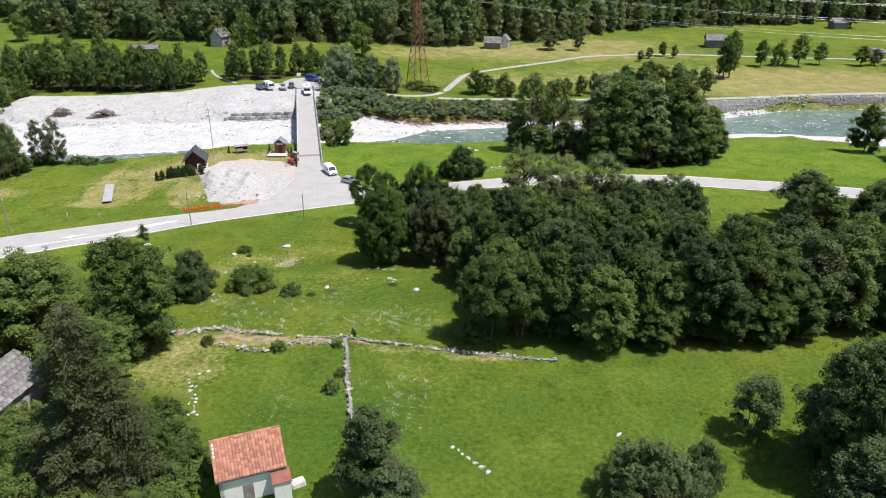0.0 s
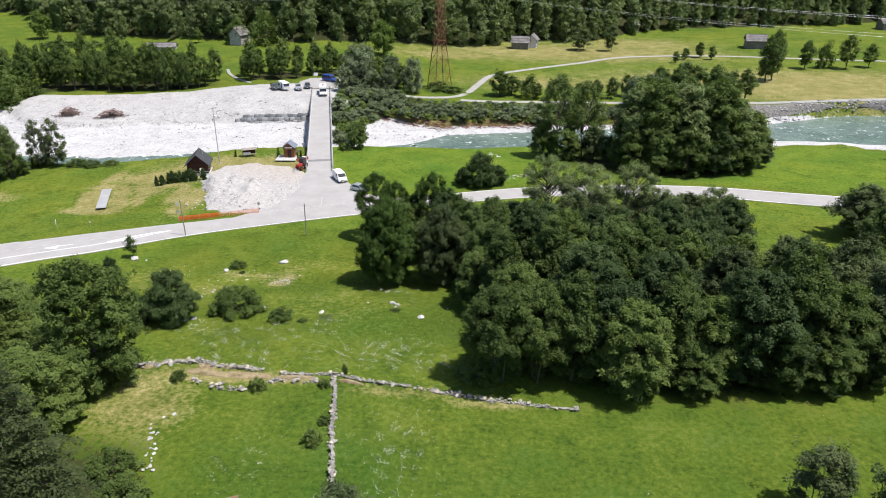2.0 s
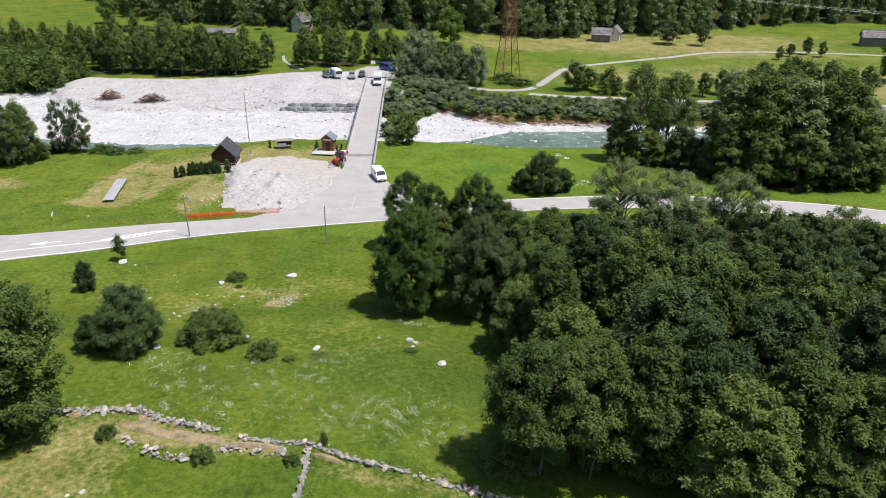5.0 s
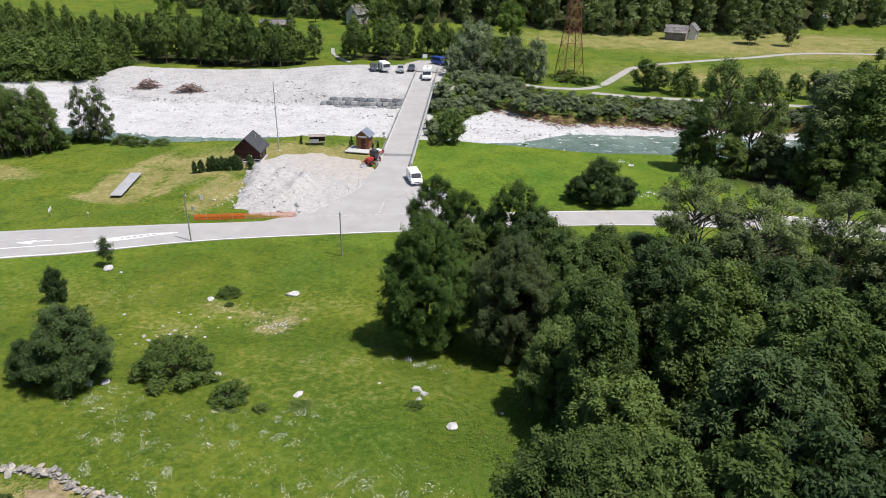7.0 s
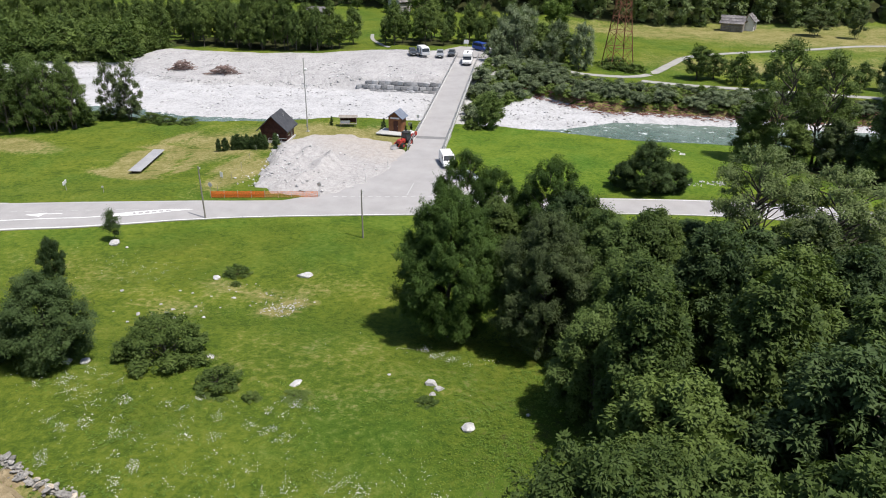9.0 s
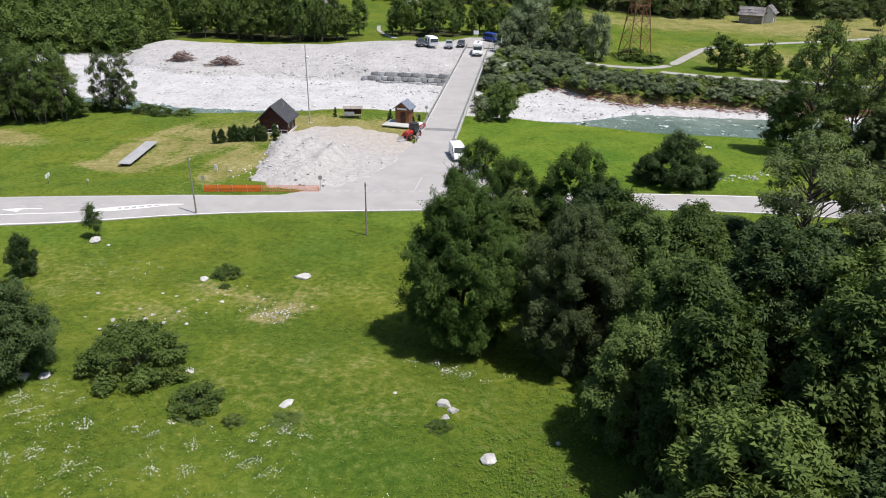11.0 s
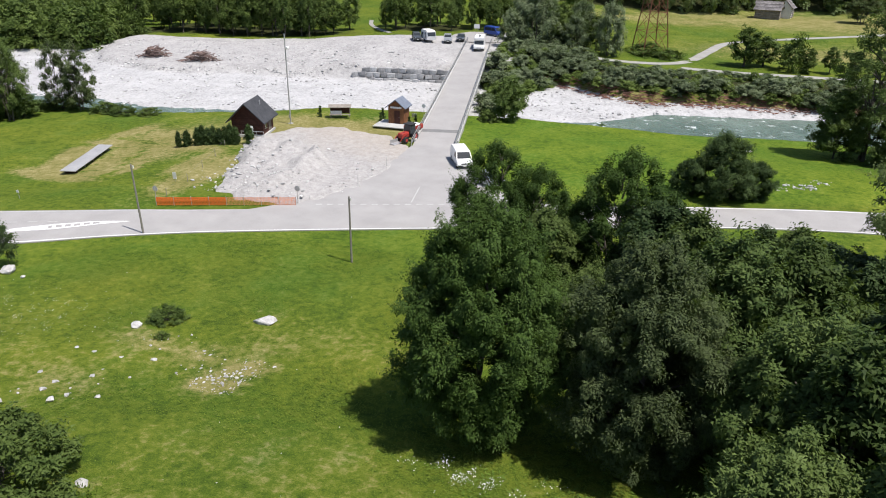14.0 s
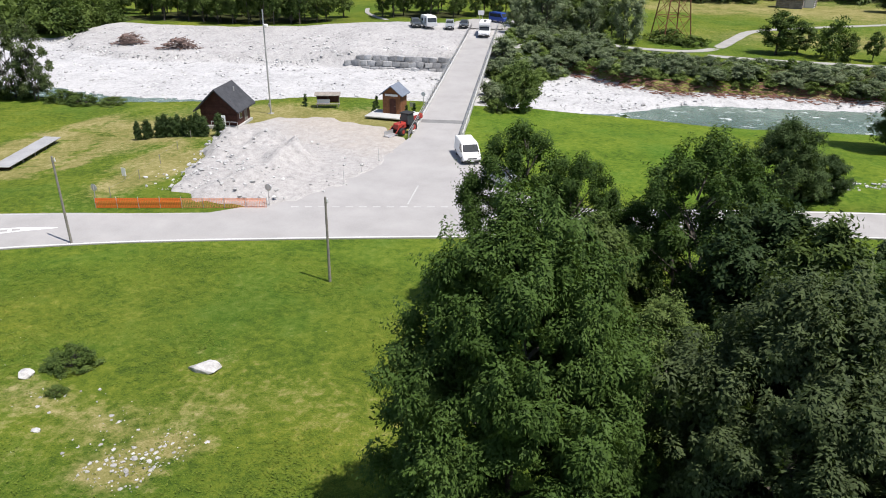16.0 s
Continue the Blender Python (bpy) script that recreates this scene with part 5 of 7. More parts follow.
part("lamp_arm", tube([(0, 0, 11.4), (0.3, 0, 11.4)], 0.04, 6), MAT["steel"], lp)
part("junction_box", box((0.25, 0.2, 0.5), (0, -0.15, 1.4)), MAT["steel"], lp)
part("base_plate", box((0.6, 0.6, 0.3), (0, 0, 0.2)), MAT["concrete"], lp)


def sign(label, x, y, tall, face, turn=0.0, legs=1, mat="steel"):
    ob = thing("road_sign", label, "sign", on_ground(x, y, -0.2), turn)
    for i in range(legs):
        dx = 0 if legs == 1 else (-0.35 + 0.7 * i)
        part("post", tube([(dx, 0, 0), (dx, 0, tall + 0.2)], 0.035, 6), MAT["steel"], ob)
    if face == "disc":
        part("plate", tube([(0, -0.06, tall), (0, -0.03, tall)], 0.32, 16), MAT[mat], ob)
    else:
        part("plate", box((face[0], 0.05, face[1]), (0, -0.06, tall), bevel=0.01), MAT[mat], ob)
    return ob


sign("round grey-backed road sign on a post", -56.1, 131.5, 1.9, "disc", 180)
sign("round grey-backed road sign at the junction", -42.5, 137.3, 1.9, "disc", 180)
sign("white direction board on a low post", -77.2, 126.8, 1.3, (1.5, 0.5), -60, 1, "white")
sign("small white marker on a thin post", -71.2, 127.6, 0.9, (0.35, 0.25), 0, 1, "white")
sign("round white-faced sign by the bridge railing", -45.4, 179.6, 2.2, "disc", 0, 1, "white")
sign("grey square board by the river bank", -46.2, 177.6, 1.0, (0.8, 0.6), 0, 2, "steel")
sign("small white notice in the lawn", -59.3, 138.2, 0.9, (0.5, 0.8), 0, 1, "white")
sign("large white information board by the lane", -60.0, 249.5, 1.7, (1.4, 1.0), 10, 2, "white")
for x, y in ((-39.2, 144.8), (-39.3, 148.6), (-39.4, 152.8)):
    st = thing("marker_stake", "thin grey stake on a stone at the lot's edge", "stake", on_ground(x, y, -0.1))
    part("rod", tube([(0, 0, 0), (0, 0, 1.5)], 0.025, 5), MAT["steel"], st)
    part("foot", rock_mesh("foot", int(y), MAT["stone"]), None, st).matrix_basis = pose(0.1, 0, 0.15) @ Matrix.Scale(0.5, 4)

# ---- pylon and lines ----
pylon = thing("power_pylon", "tall rusty red-brown steel lattice pylon in the meadow", "pylon", on_ground(-18, 247.5), 33)
H = 42.0


def half_at(z):
    return 3.1 + (1.5 - 3.1) * min(z / 15, 1) - max(0, z - 15) / 27 * 0.9


levels = [0, 5, 9, 12.5, 15.5, 18.5, 21.5, 24.5, 27.5, 30.5, 33.5, 36.5, 39.5, 42]
for sx in (-1, 1):
    for sy in (-1, 1):
        part("leg", tube([(sx * half_at(z), sy * half_at(z), z - (0.5 if z == 0 else 0)) for z in (0, 15, 42)], 0.13, 5), MAT["rust"], pylon)
for z0, z1 in zip(levels, levels[1:]):
    a, b = half_at(z0), half_at(z1)
    for s in (-1, 1):
        for p, q in (((-a, s * a, z0), (b, s * b, z1)), ((a, s * a, z0), (-b, s * b, z1)), ((s * a, -a, z0), (s * b, b, z1)), ((s * a, a, z0), (s * b, -b, z1)), ((-b, s * b, z1), (b, s * b, z1)), ((s * b, -b, z1), (s * b, b, z1))):
            part("brace", tube([p, q], 0.06, 4), MAT["rust"], pylon)
ARMS = ((31, 5.5), (35.5, 4.6), (40, 3.6))
for z, r in ARMS:
    bm = bmesh.new()
    for s in (-1, 1):
        tube([(0, s * half_at(z), z), (0, s * r, z + 0.3)], 0.07, 4, bm)
        tube([(0, s * half_at(z), z + 1.2), (0, s * r, z + 0.3)], 0.07, 4, bm)
    part("cross_arm", bm, MAT["rust"], pylon)
for z, r in ARMS:
    for s in (-1, 1):
        base = pylon.matrix_basis @ Vector((0, s * r, z))
        for far in (Vector((300, 175, z + 2)), Vector((-330, 330, z + 4))):
            end = far + Vector((0, s * r, 0))
            pts = [base.lerp(end, i / 16) - Vector((0, 0, 9 * 4 * (i / 16) * (1 - i / 16))) for i in range(17)]
            tagged(part("power_line", tube(pts, 0.017, 4), MAT["steel"], None), "thin grey power line hung from the pylon", "cable", "power lines of the pylon")

# cord strung on thin stakes from the road to the hut
cord = thing("cord_fence", "thin cord strung on grey stakes beside the gravel lot", "fence")
line = [(-56.6, 133.6), (-57.9, 138.6), (-59.6, 143.4), (-61.4, 148.2), (-63.2, 152.6)]
for x, y in line:
    z = float(height(x, y))
    part("stake", tube([(x, y, z - 0.2), (x, y, z + 1.0)], 0.03, 5), MAT["pole_wood"], cord)
for a, b in zip(line, line[1:]):
    part("cord", tube([(a[0], a[1], float(height(*a)) + 0.92), ((a[0] + b[0]) / 2, (a[1] + b[1]) / 2, float(height(*a)) / 2 + float(height(*b)) / 2 + 0.78), (b[0], b[1], float(height(*b)) + 0.92)], 0.007, 4), MAT["pole_wood"], cord)

# ---- gravel lot with its heap ----
LOT = [(-52.9, 136.6), (-57.5, 147), (-61.9, 157.2), (-59.5, 164.6), (-53, 167.0), (-47.5, 166.6), (-40.6, 162.4), (-39.2, 157), (-39.0, 146), (-41.8, 138.8), (-47, 136)]


def lot_z(x, y):
    """The heap: a ridge of dumped gravel with hollows."""
    crest = 152.9 - 0.028 * (x + 56) ** 2 + 0.5 * noise.noise(Vector((x * 0.5, 0, 2)))
    d = crest - y
    heap = 1.9 * float(sm(-1.3, 0.5, d)) * math.exp(-(max(0, d) / 7.5) ** 1.4) * float(sm(-43.2, -48.5, x)) * float(sm(-61.5, -56.5, x))
    heap += 0.7 * math.exp(-((x + 48) / 5) ** 2 - ((y - 140.5) / 3.0) ** 2)
    heap *= 0.9 + 0.55 * noise.noise(Vector((x * 0.45, y * 0.45, 1)))
    return -0.36 + max(0, heap) + 0.12 * noise.noise(Vector((x * 0.9, y * 0.9, 0))) + 0.06 * noise.noise(Vector((x * 2.3, y * 2.3, 5)))


def lot_mesh():
    cx, cy = -49.5, 151.5
    edge = smooth_line(LOT + LOT[:1], 14)
    bm = bmesh.new()
    rings = []
    N = 40
    for i in range(1, N + 1):
        f = i / N
        ring = []
        for j, p in enumerate(edge[:-1]):
            w = 1 + 0.10 * noise.noise(Vector((p.x * 0.5, p.y * 0.5, 3))) * f
            x, y = cx + (p.x - cx) * f * w, cy + (p.y - cy) * f * w
            z = -0.4 + (lot_z(x, y) + 0.4) * min(1, (1 - f) * 6)
            if i == N:
                z = -0.66
            ring.append(bm.verts.new((x, y, z)))
        rings.append(ring)
    mid = bm.verts.new((cx, cy, lot_z(cx, cy)))
    n = len(rings[0])
    for j in range(n):
        bm.faces.new((mid, rings[0][j], rings[0][(j + 1) % n]))
        for r, s in zip(rings, rings[1:]):
            bm.faces.new((r[j], s[j], s[(j + 1) % n], r[(j + 1) % n]))
    bmesh.ops.recalc_face_normals(bm, faces=bm.faces)
    for f in bm.faces:
        f.smooth = True
    return bm


def lot_material():
    """Grey rubble that turns to trodden tan dust towards the river side."""
    m, t, b = nodes_of("lot_gravel")
    n1, n2, n3 = noise_tex(t, 0.22, 4, 0.65), noise_tex(t, 1.6, 5, 0.75), noise_tex(t, 9, 4, 0.8)
    f = maths(t, "ADD", maths(t, "MULTIPLY", n2.outputs[0], 0.5), maths(t, "MULTIPLY", n3.outputs[0], 0.5))
    grey = ramp(t, f, [(0.36, (0.255, 0.245, 0.235)), (0.5, (0.385, 0.371, 0.356)), (0.64, (0.50, 0.485, 0.467))]).outputs[0]
    dust = ramp(t, f, [(0.36, (0.32, 0.288, 0.252)), (0.62, (0.45, 0.415, 0.372))]).outputs[0]
    c = add(t, "TexCoord")
    s = add(t, "SeparateXYZ")
    t.links.new(c.outputs["Object"], s.inputs[0])
    k = maths(t, "MULTIPLY_ADD", n1.outputs[0], 14, maths(t, "ADD", s.outputs["Y"], maths(t, "MULTIPLY", s.outputs["X"], 0.35)))
    k = ramp(t, maths(t, "MULTIPLY_ADD", k, 0.05, -6.9), [(0.3, (0, 0, 0)), (0.75, (1, 1, 1))]).outputs[0]
    t.links.new(mix(t, k, grey, dust), b.inputs["Base Color"])
    b.inputs["Roughness"].default_value, b.inputs["Specular IOR Level"].default_value = 0.95, 0.1
    bump(t, b, f, 0.8, 0.15)
    return m


lot = structure("gravel_lot", lot_mesh(), lot_material(), "pale gravel lot with a low heap of rubble", "gravel")

# ---- paths beyond the river ----
def lane(name, pts, wide, label, mat="path"):
    c = smooth_line(pts, 8)
    left, right = [], []
    for i, p in enumerate(c):
        d = (c[min(i + 1, len(c) - 1)] - c[max(i - 1, 0)]).normalized() * wide / 2
        left.append(p + Vector((-d.y, d.x)))
        right.append(p - Vector((-d.y, d.x)))
    return structure(name, ribbon(left, right, lambda x, y: float(height(x, y)) + 0.1, 0.5), MAT[mat], label, "path")


lane("path", [(-52.5, 238), (-46, 241), (-36.7, 239.7), (-27, 233.5), (-17, 234.5), (-9.5, 240), (-5.5, 256), (-1.5, 271), (9, 282), (32, 300), (53, 316), (90, 322), (140, 318), (220, 312)], 2.4, "pale winding farm lane through the far meadow")
lane("path", [(-10, 232), (0, 231.2), (12, 232), (40, 234), (83, 239), (125, 249), (200, 260)], 2.6, "pale gravel river path on the far bank")
lane("path", [(-97, 266), (-92, 256), (-85, 247), (-80, 242)], 1.1, "pale track up from the gravel bank")
structure("parking", ribbon(smooth_line([(-57.2, 234), (-60, 238), (-64, 243), (-62, 250)]), smooth_line([(-50.5, 235), (-49.5, 239), (-48.5, 245), (-50, 252)]), lambda x, y: float(height(x, y)) + 0.06 + 0.1 * float(sm(240, 234, y)), 0.5), MAT["asphalt"], "pale asphalt turning place behind the bridge", "road")

def rubble_bank():
    """The steep stone-pitched bank below the river path."""
    bm = bmesh.new()
    rows = []
    for x in np.arange(70, 230, 0.8):
        y0, y1 = float(ip(x, BANK_FOOT)) + 0.8, float(ip(x, BANK_TOP)) + 0.2
        row = []
        for k in range(7):
            y = y0 + (y1 - y0) * k / 6
            row.append(bm.verts.new((x, y, float(height(x, y)) + 0.22 + 0.32 * noise.noise(Vector((x * 1.1, y * 1.3, 4))))))
        rows.append(row)
    for r, s in zip(rows, rows[1:]):
        for j in range(6):
            bm.faces.new((r[j], s[j], s[j + 1], r[j + 1]))
    return bm


structure("river_embankment", rubble_bank(), MAT["rubble"], "grey rubble bank between the river and its path", "bank")

# ---- road markings ----
def stripe(points, wide, label="", mat="paint"):
    left, right = [], []
    for i, p in enumerate(points):
        d = (points[min(i + 1, len(points) - 1)] - points[max(i - 1, 0)]).normalized() * wide / 2
        left.append(p + Vector((-d.y, d.x)))
        right.append(p - Vector((-d.y, d.x)))
    return marking("marking", left, right, label, mat)


ISLAND = (((-55.1, 126.5), (-55.1, 126.4)), ((-57.8, 125.36), (-57.2, 124.74)), ((-59.7, 124.1), (-58.95, 123.2)), ((-61.6, 122.75), (-60.7, 121.8)), ((-64.1, 120.5), (-63.6, 120.0)))
upper = smooth_line([p for p, _ in ISLAND])
lower = smooth_line([q for _, q in ISLAND])
marking("marking", upper[:9], lower[:9], "white point of the turning island")
marking("marking", upper[24:], lower[24:], "white point of the turning island")
marking("marking", upper[8:25], [p.lerp(q, 0.24) for p, q in zip(upper, lower)][8:25], "white edge of the turning island")
marking("marking", [p.lerp(q, 0.76) for p, q in zip(upper, lower)][8:25], lower[8:25], "white edge of the turning island")
for i in range(10, 24, 3):
    marking("marking", [upper[i].lerp(lower[i], 0.25), upper[i].lerp(lower[i], 0.75)], [upper[i + 1].lerp(lower[i + 1], 0.25), upper[i + 1].lerp(lower[i + 1], 0.75)], "white hatch bar")
stripe([Vector(p) for p in ((-63.8, 120.2), (-66.06, 118.7), (-69.07, 117.3), (-84, 109.4))], 0.22, "white line of the turning island")
for i in range(12):
    p = Vector((-61.5, 123.7)) + Vector((-1.74, -0.8)) * i
    stripe([p, p + Vector((-0.85, -0.4))], 0.14, "worn white dash", "worn_paint")
for i in range(13):
    p = Vector((-40.6, 137.5)).lerp(Vector((-27.5, 143.0)), i / 12)
    marking("marking", [p + Vector((-0.05, 0.32)), p + Vector((0.55, 0.58))], [p + Vector((0.05, 0.1)), p + Vector((0.65, 0.36))], "white give-way dash", "worn_paint")
stripe([Vector((-69.4, 118.9)), Vector((-72.0, 117.75))], 0.2, "white arrow shaft")
marking("marking", [Vector((-71.5, 118.4)), Vector((-73.5, 116.9))], [Vector((-71.3, 117.0)), Vector((-73.4, 116.85))], "white arrow head")
stripe([Vector((-31.5, 142.2)), Vector((-32.6, 147.2))], 0.14, "worn white centre line", "worn_paint")

# ---- more trees, one by one ----
tree("walnut_tree", "walnut", 61, 14.4, 5.6, 0.03, 60000, 0.21, "broad", "broad green walnut tree beside the old wall", lobes=70)
first("walnut", -38.6, 73.8, 14.8, 6.6)
tree("dark_tree", "dark1", 62, 8.0, 4.0, 0.02, 46000, 0.15, "dark_leaf", "dense dark green rounded tree on the meadow bank", lobes=78, shape="ovate")
first("dark1", -37.0, 88.8, 7.4, 3.5)
plant("dark1", -40.6, 87.8, 4.4, 2.0)
plant("dark1", -53.8, 103.6, 4.6, 1.6)
def conifer(name, at, tall, wide, seed, label):
    """A spreading conifer: whorls of drooping boughs, each fringed with flat needle sprays."""
    rng = np.random.default_rng(seed)
    ob = thing(name, label, "tree", on_ground(*at), 0)
    part("trunk", tube([(0, 0, -0.3), (0.1, 0.05, tall * 0.5), (0, 0, tall * 0.98)], [0.42, 0.26, 0.03], 8), MAT["bark"], ob)
    wood, q = bmesh.new(), []
    levels = 27
    for i in range(levels):
        f = (i + 0.5) / levels
        z = tall * (0.03 + 0.95 * f)
        reach = wide * (1.05 - f) ** 0.72 * (0.9 + 0.2 * rng.random())
        for j in range(max(5, int(11 - 5 * f))):
            a = i * 2.4 + j * 6.283 / max(5, int(11 - 5 * f)) + rng.uniform(-0.3, 0.3)
            R = reach * rng.uniform(0.62, 1.12)
            out = np.array([math.cos(a), math.sin(a), 0.0])
            across = np.array([-out[1], out[0], 0.0])
            rise = R * rng.uniform(-0.05, 0.16)
            s_ = np.linspace(0.12, 1.0, max(5, int(R * 5.5)))
            spine = np.array([0, 0, z]) + out * (R * s_)[:, None] + np.array([0, 0, 1.0]) * (rise * s_ - 0.16 * R * s_ ** 2)[:, None]
            tube([tuple(spine[0]), tuple(spine[len(s_) // 2]), tuple(spine[-1])], [0.07, 0.045, 0.015], 3, wood)
            # twigs to both sides, longest in the bough's middle
            for c, s1 in zip(spine, s_):
                span = 0.22 + 0.34 * R * (1 - s1) ** 0.8 * min(1, s1 * 3)
                for side in (-1, 1):
                    d = across * side + out * 0.55 + rng.normal(0, 0.12, 3) + np.array([0, 0, -0.18])
                    n = max(4, int(span * 9))
                    u = np.linspace(0.05, 1.0, n)[:, None]
                    p = c + d * span * u + np.array([0, 0, -0.22]) * (span * u ** 2)
                    w = rng.normal(0, 0.4, (n, 3)) + d * 0.7 + out * 0.3
                    w /= np.linalg.norm(w, axis=1, keepdims=True)
                    v = np.cross(w, np.array([0, 0, 1.0]) + rng.normal(0, 0.35, (n, 3)))
                    L = 0.24 * (0.7 + 0.6 * rng.random((n, 1)))
                    q.append(np.stack([p - v * L * 0.33, p + v * L * 0.33, p + w * L], 1))
    part("limbwork", wood, MAT["bark"], ob)
    part("crown", loose_mesh("crown", np.concatenate(q), MAT["spruce"]), None, ob)
    return ob


conifer("spruce_tree", (-31.5, 51.0), 19.2, 6.8, 63, "large dark grey-green spreading conifer beside the house")
plant("walnut", -50.5, 74.0, 12.0, 5.8)
plant("walnut", -40.0, 65.5, 9.0, 4.8)
plant("walnut", -57.5, 70.0, 11.5, 6.2)
plant("walnut", -53.0, 82.0, 7.0, 4.2)
tree("shrub", "bush1", 64, 4.6, 4.2, 0.0, 19000, 0.2, "broad", "wide leafy green hazel shrub on the meadow bank", "shrub", lobes=44, shape="bush", thick=0.06, stems=4, airy=True)
first("bush1", -30.2, 92.6, 3.4, 3.8)
for x, y, h, w in ((-37.5, 46.5, 6, 4), (-31, 44.5, 5.5, 4), (-25.6, 46.2, 4.5, 3.2), (-41.5, 53.5, 5.5, 4), (-42.6, 57.4, 4.6, 3.2), (-43.5, 52, 4.5, 3.4), (-24.4, 53.6, 3.6, 2.4), (-38.5, 60.5, 5, 3.2)):
    plant("bush1", x, y, h, w)
for x, y, h, w in ((8.2, 81.5, 4.4, 3.2), (14.8, 81.5, 4.6, 3.4), (22.6, 82, 4.8, 3.4), (30.4, 83.5, 5, 3.6), (37.6, 85, 5, 3.6)):
    plant("bush1", x, y, h, w)
tree("shrub", "bush2", 65, 2.2, 1.9, 0.0, 5000, 0.15, "broad", "low green meadow shrub", "shrub", lobes=36, shape="bush", thick=0.04, stems=3, airy=True, spray=0.3)
first("bush2", -23.6, 90.6, 1.6, 1.9)
for x, y, h, w in ((-37.0, 110.9, 1.5, 1.5), (-30.3, 75.2, 1.6, 1.0), (-21.1, 74.3, 1.9, 1.1), (-14.1, 75.4, 1.3, 0.8), (-12.4, 78.0, 1.8, 0.4), (-13.0, 66.4, 2.0, 1.2), (-12.6, 69.5, 1.0, 0.8), (-35.5, 108.6, 0.7, 0.6), (-18.0, 91.6, 0.5, 1.2), (-9.4, 94.6, 0.6, 1.0), (-20.6, 90.2, 0.9, 0.8), (2.2, 78.6, 3.2, 2.6), (-30, 60.5, 3.0, 2.6), (-26.6, 56.0, 4.0, 3.0), (-24.3, 50.5, 3.0, 3.2), (-38, 57, 3.2, 3)):
    plant("bush2", x, y, h, w)
tree("young_tree", "sapling", 66, 3.9, 1.2, 0.3, 2600, 0.13, "dark_leaf", "young slender tree beside a boulder", lobes=14, shape="tall", thick=0.05)
first("sapling", -55.9, 113.8, 3.9, 1.1)
tree("young_tree", "birch", 67, 10.2, 3.0, 0.05, 24000, 0.19, "grey_leaf", "grey-green young tree in the lower meadow", lobes=45, shape="tall")
first("birch", -6.4, 50.6, 9.8, 3.3)
plant("birch", -3.6, 47.6, 6.5, 3.0)
tree("young_tree", "airy", 74, 8, 2.6, 0.12, 7000, 0.19, "grey_leaf", "open young tree with see-through crown in the meadow", lobes=20, stems=3, thick=0.1)
first("airy", 31.6, 61.2, 7.6, 2.9)
tree("willow_tree", "willow1", 68, 7.4, 5.4, 0.0, 34000, 0.2, "ash_grey", "grey-green bushy willow in the lower meadow", lobes=55, shape="bush", stems=3, thick=0.12)
first("willow1", 18.8, 50.6, 6.9, 5.0)
plant("willow1", 23.6, 52.4, 6.4, 2.6)
tree("maple_tree", "maple", 69, 15, 6.4, 0.03, 60000, 0.21, "dark_leaf", "large dark green maple at the meadow edge", lobes=95)
first("maple", 38.6, 55.5, 15.3, 6.4)
plant("maple", 47.0, 58.5, 14.5, 6.2)
plant("maple", 44, 49.5, 12.5, 5.6)
plant("wood1", 36.5, 48.0, 9.5, 4.5)
# between road and river
plant("dark1", -0.8, 156.9, 8.0, 4.3)
plant("dark1", -4.2, 157.6, 4.2, 2.6)
plant("dark1", 3.0, 158.4, 4.6, 2.6)
for x, y, h, w in ((67, 134, 10, 5.2), (71, 138, 7.5, 4.5), (80, 132, 9, 5), (88, 128, 12, 6), (97, 125, 12, 6), (105.5, 188.3, 13.4, 4.6), (112, 178, 12, 5), (120, 172, 11, 5), (98, 140, 9, 5)):
    put_tree("back%d" % int(x % 3), x, y, h, w)
tree("riverside_tree", "river1", 70, 10, 2.6, 0.06, 9000, 0.19, "ash_grey", "slim open grey-green alder on the river bank", lobes=42, shape="ovate", stems=2, thick=0.14, spray=0.45, airy=True, group="alders on the near river bank")
tree("riverside_tree", "bank", 71, 13, 3.6, 0.12, 11000, 0.22, "ash_wood", "dark green alder with bare stems on the river bank", lobes=60, shape="ovate", stems=3, thick=0.2, spray=0.6, airy=True, group="alders on the near river bank")
tree("riverside_tree", "bushy", 75, 7, 3.4, 0.0, 9000, 0.25, "ash_wood", "bushy young alder on the river bank", lobes=50, stems=2, thick=0.12, group="alders on the near river bank")
first("bank", -106.4, 151.6, 12.8, 3.6)
first("river1", -103.8, 163.2, 11.4, 2.8)
first("bushy", -33.4, 186.0, 7.0, 3.7)
plant("river1", -100.2, 164.2, 10.2, 2.9)
plant("river1", -102.0, 165.4, 6.4, 2.0)
for x, y, h, w in ((-105, 154.8, 13.0, 3.0), (-109.6, 149.6, 13.4, 3.6), (-107.4, 156.4, 12.6, 3.4), (-112.5, 154, 12.5, 3.8), (-113, 148, 13, 4.2), (-117, 157, 12.5, 4.6), (-111.5, 161, 11, 3.4), (-118, 150, 13, 4.6), (-123, 154, 13, 5), (-128, 150, 13, 5.2), (-132, 156, 13, 5.4), (-122, 162, 11, 5)):
    plant("bank", x, y, h, w)
for x, y, h, w in ((-108.5, 153.5, 5.5, 2.6), (-105, 157, 4.5, 2.4), (-112, 157.5, 6, 3), (-117, 152.5, 7, 3.4), (-125, 158, 7, 4)):
    plant("bushy", x, y, h, w)
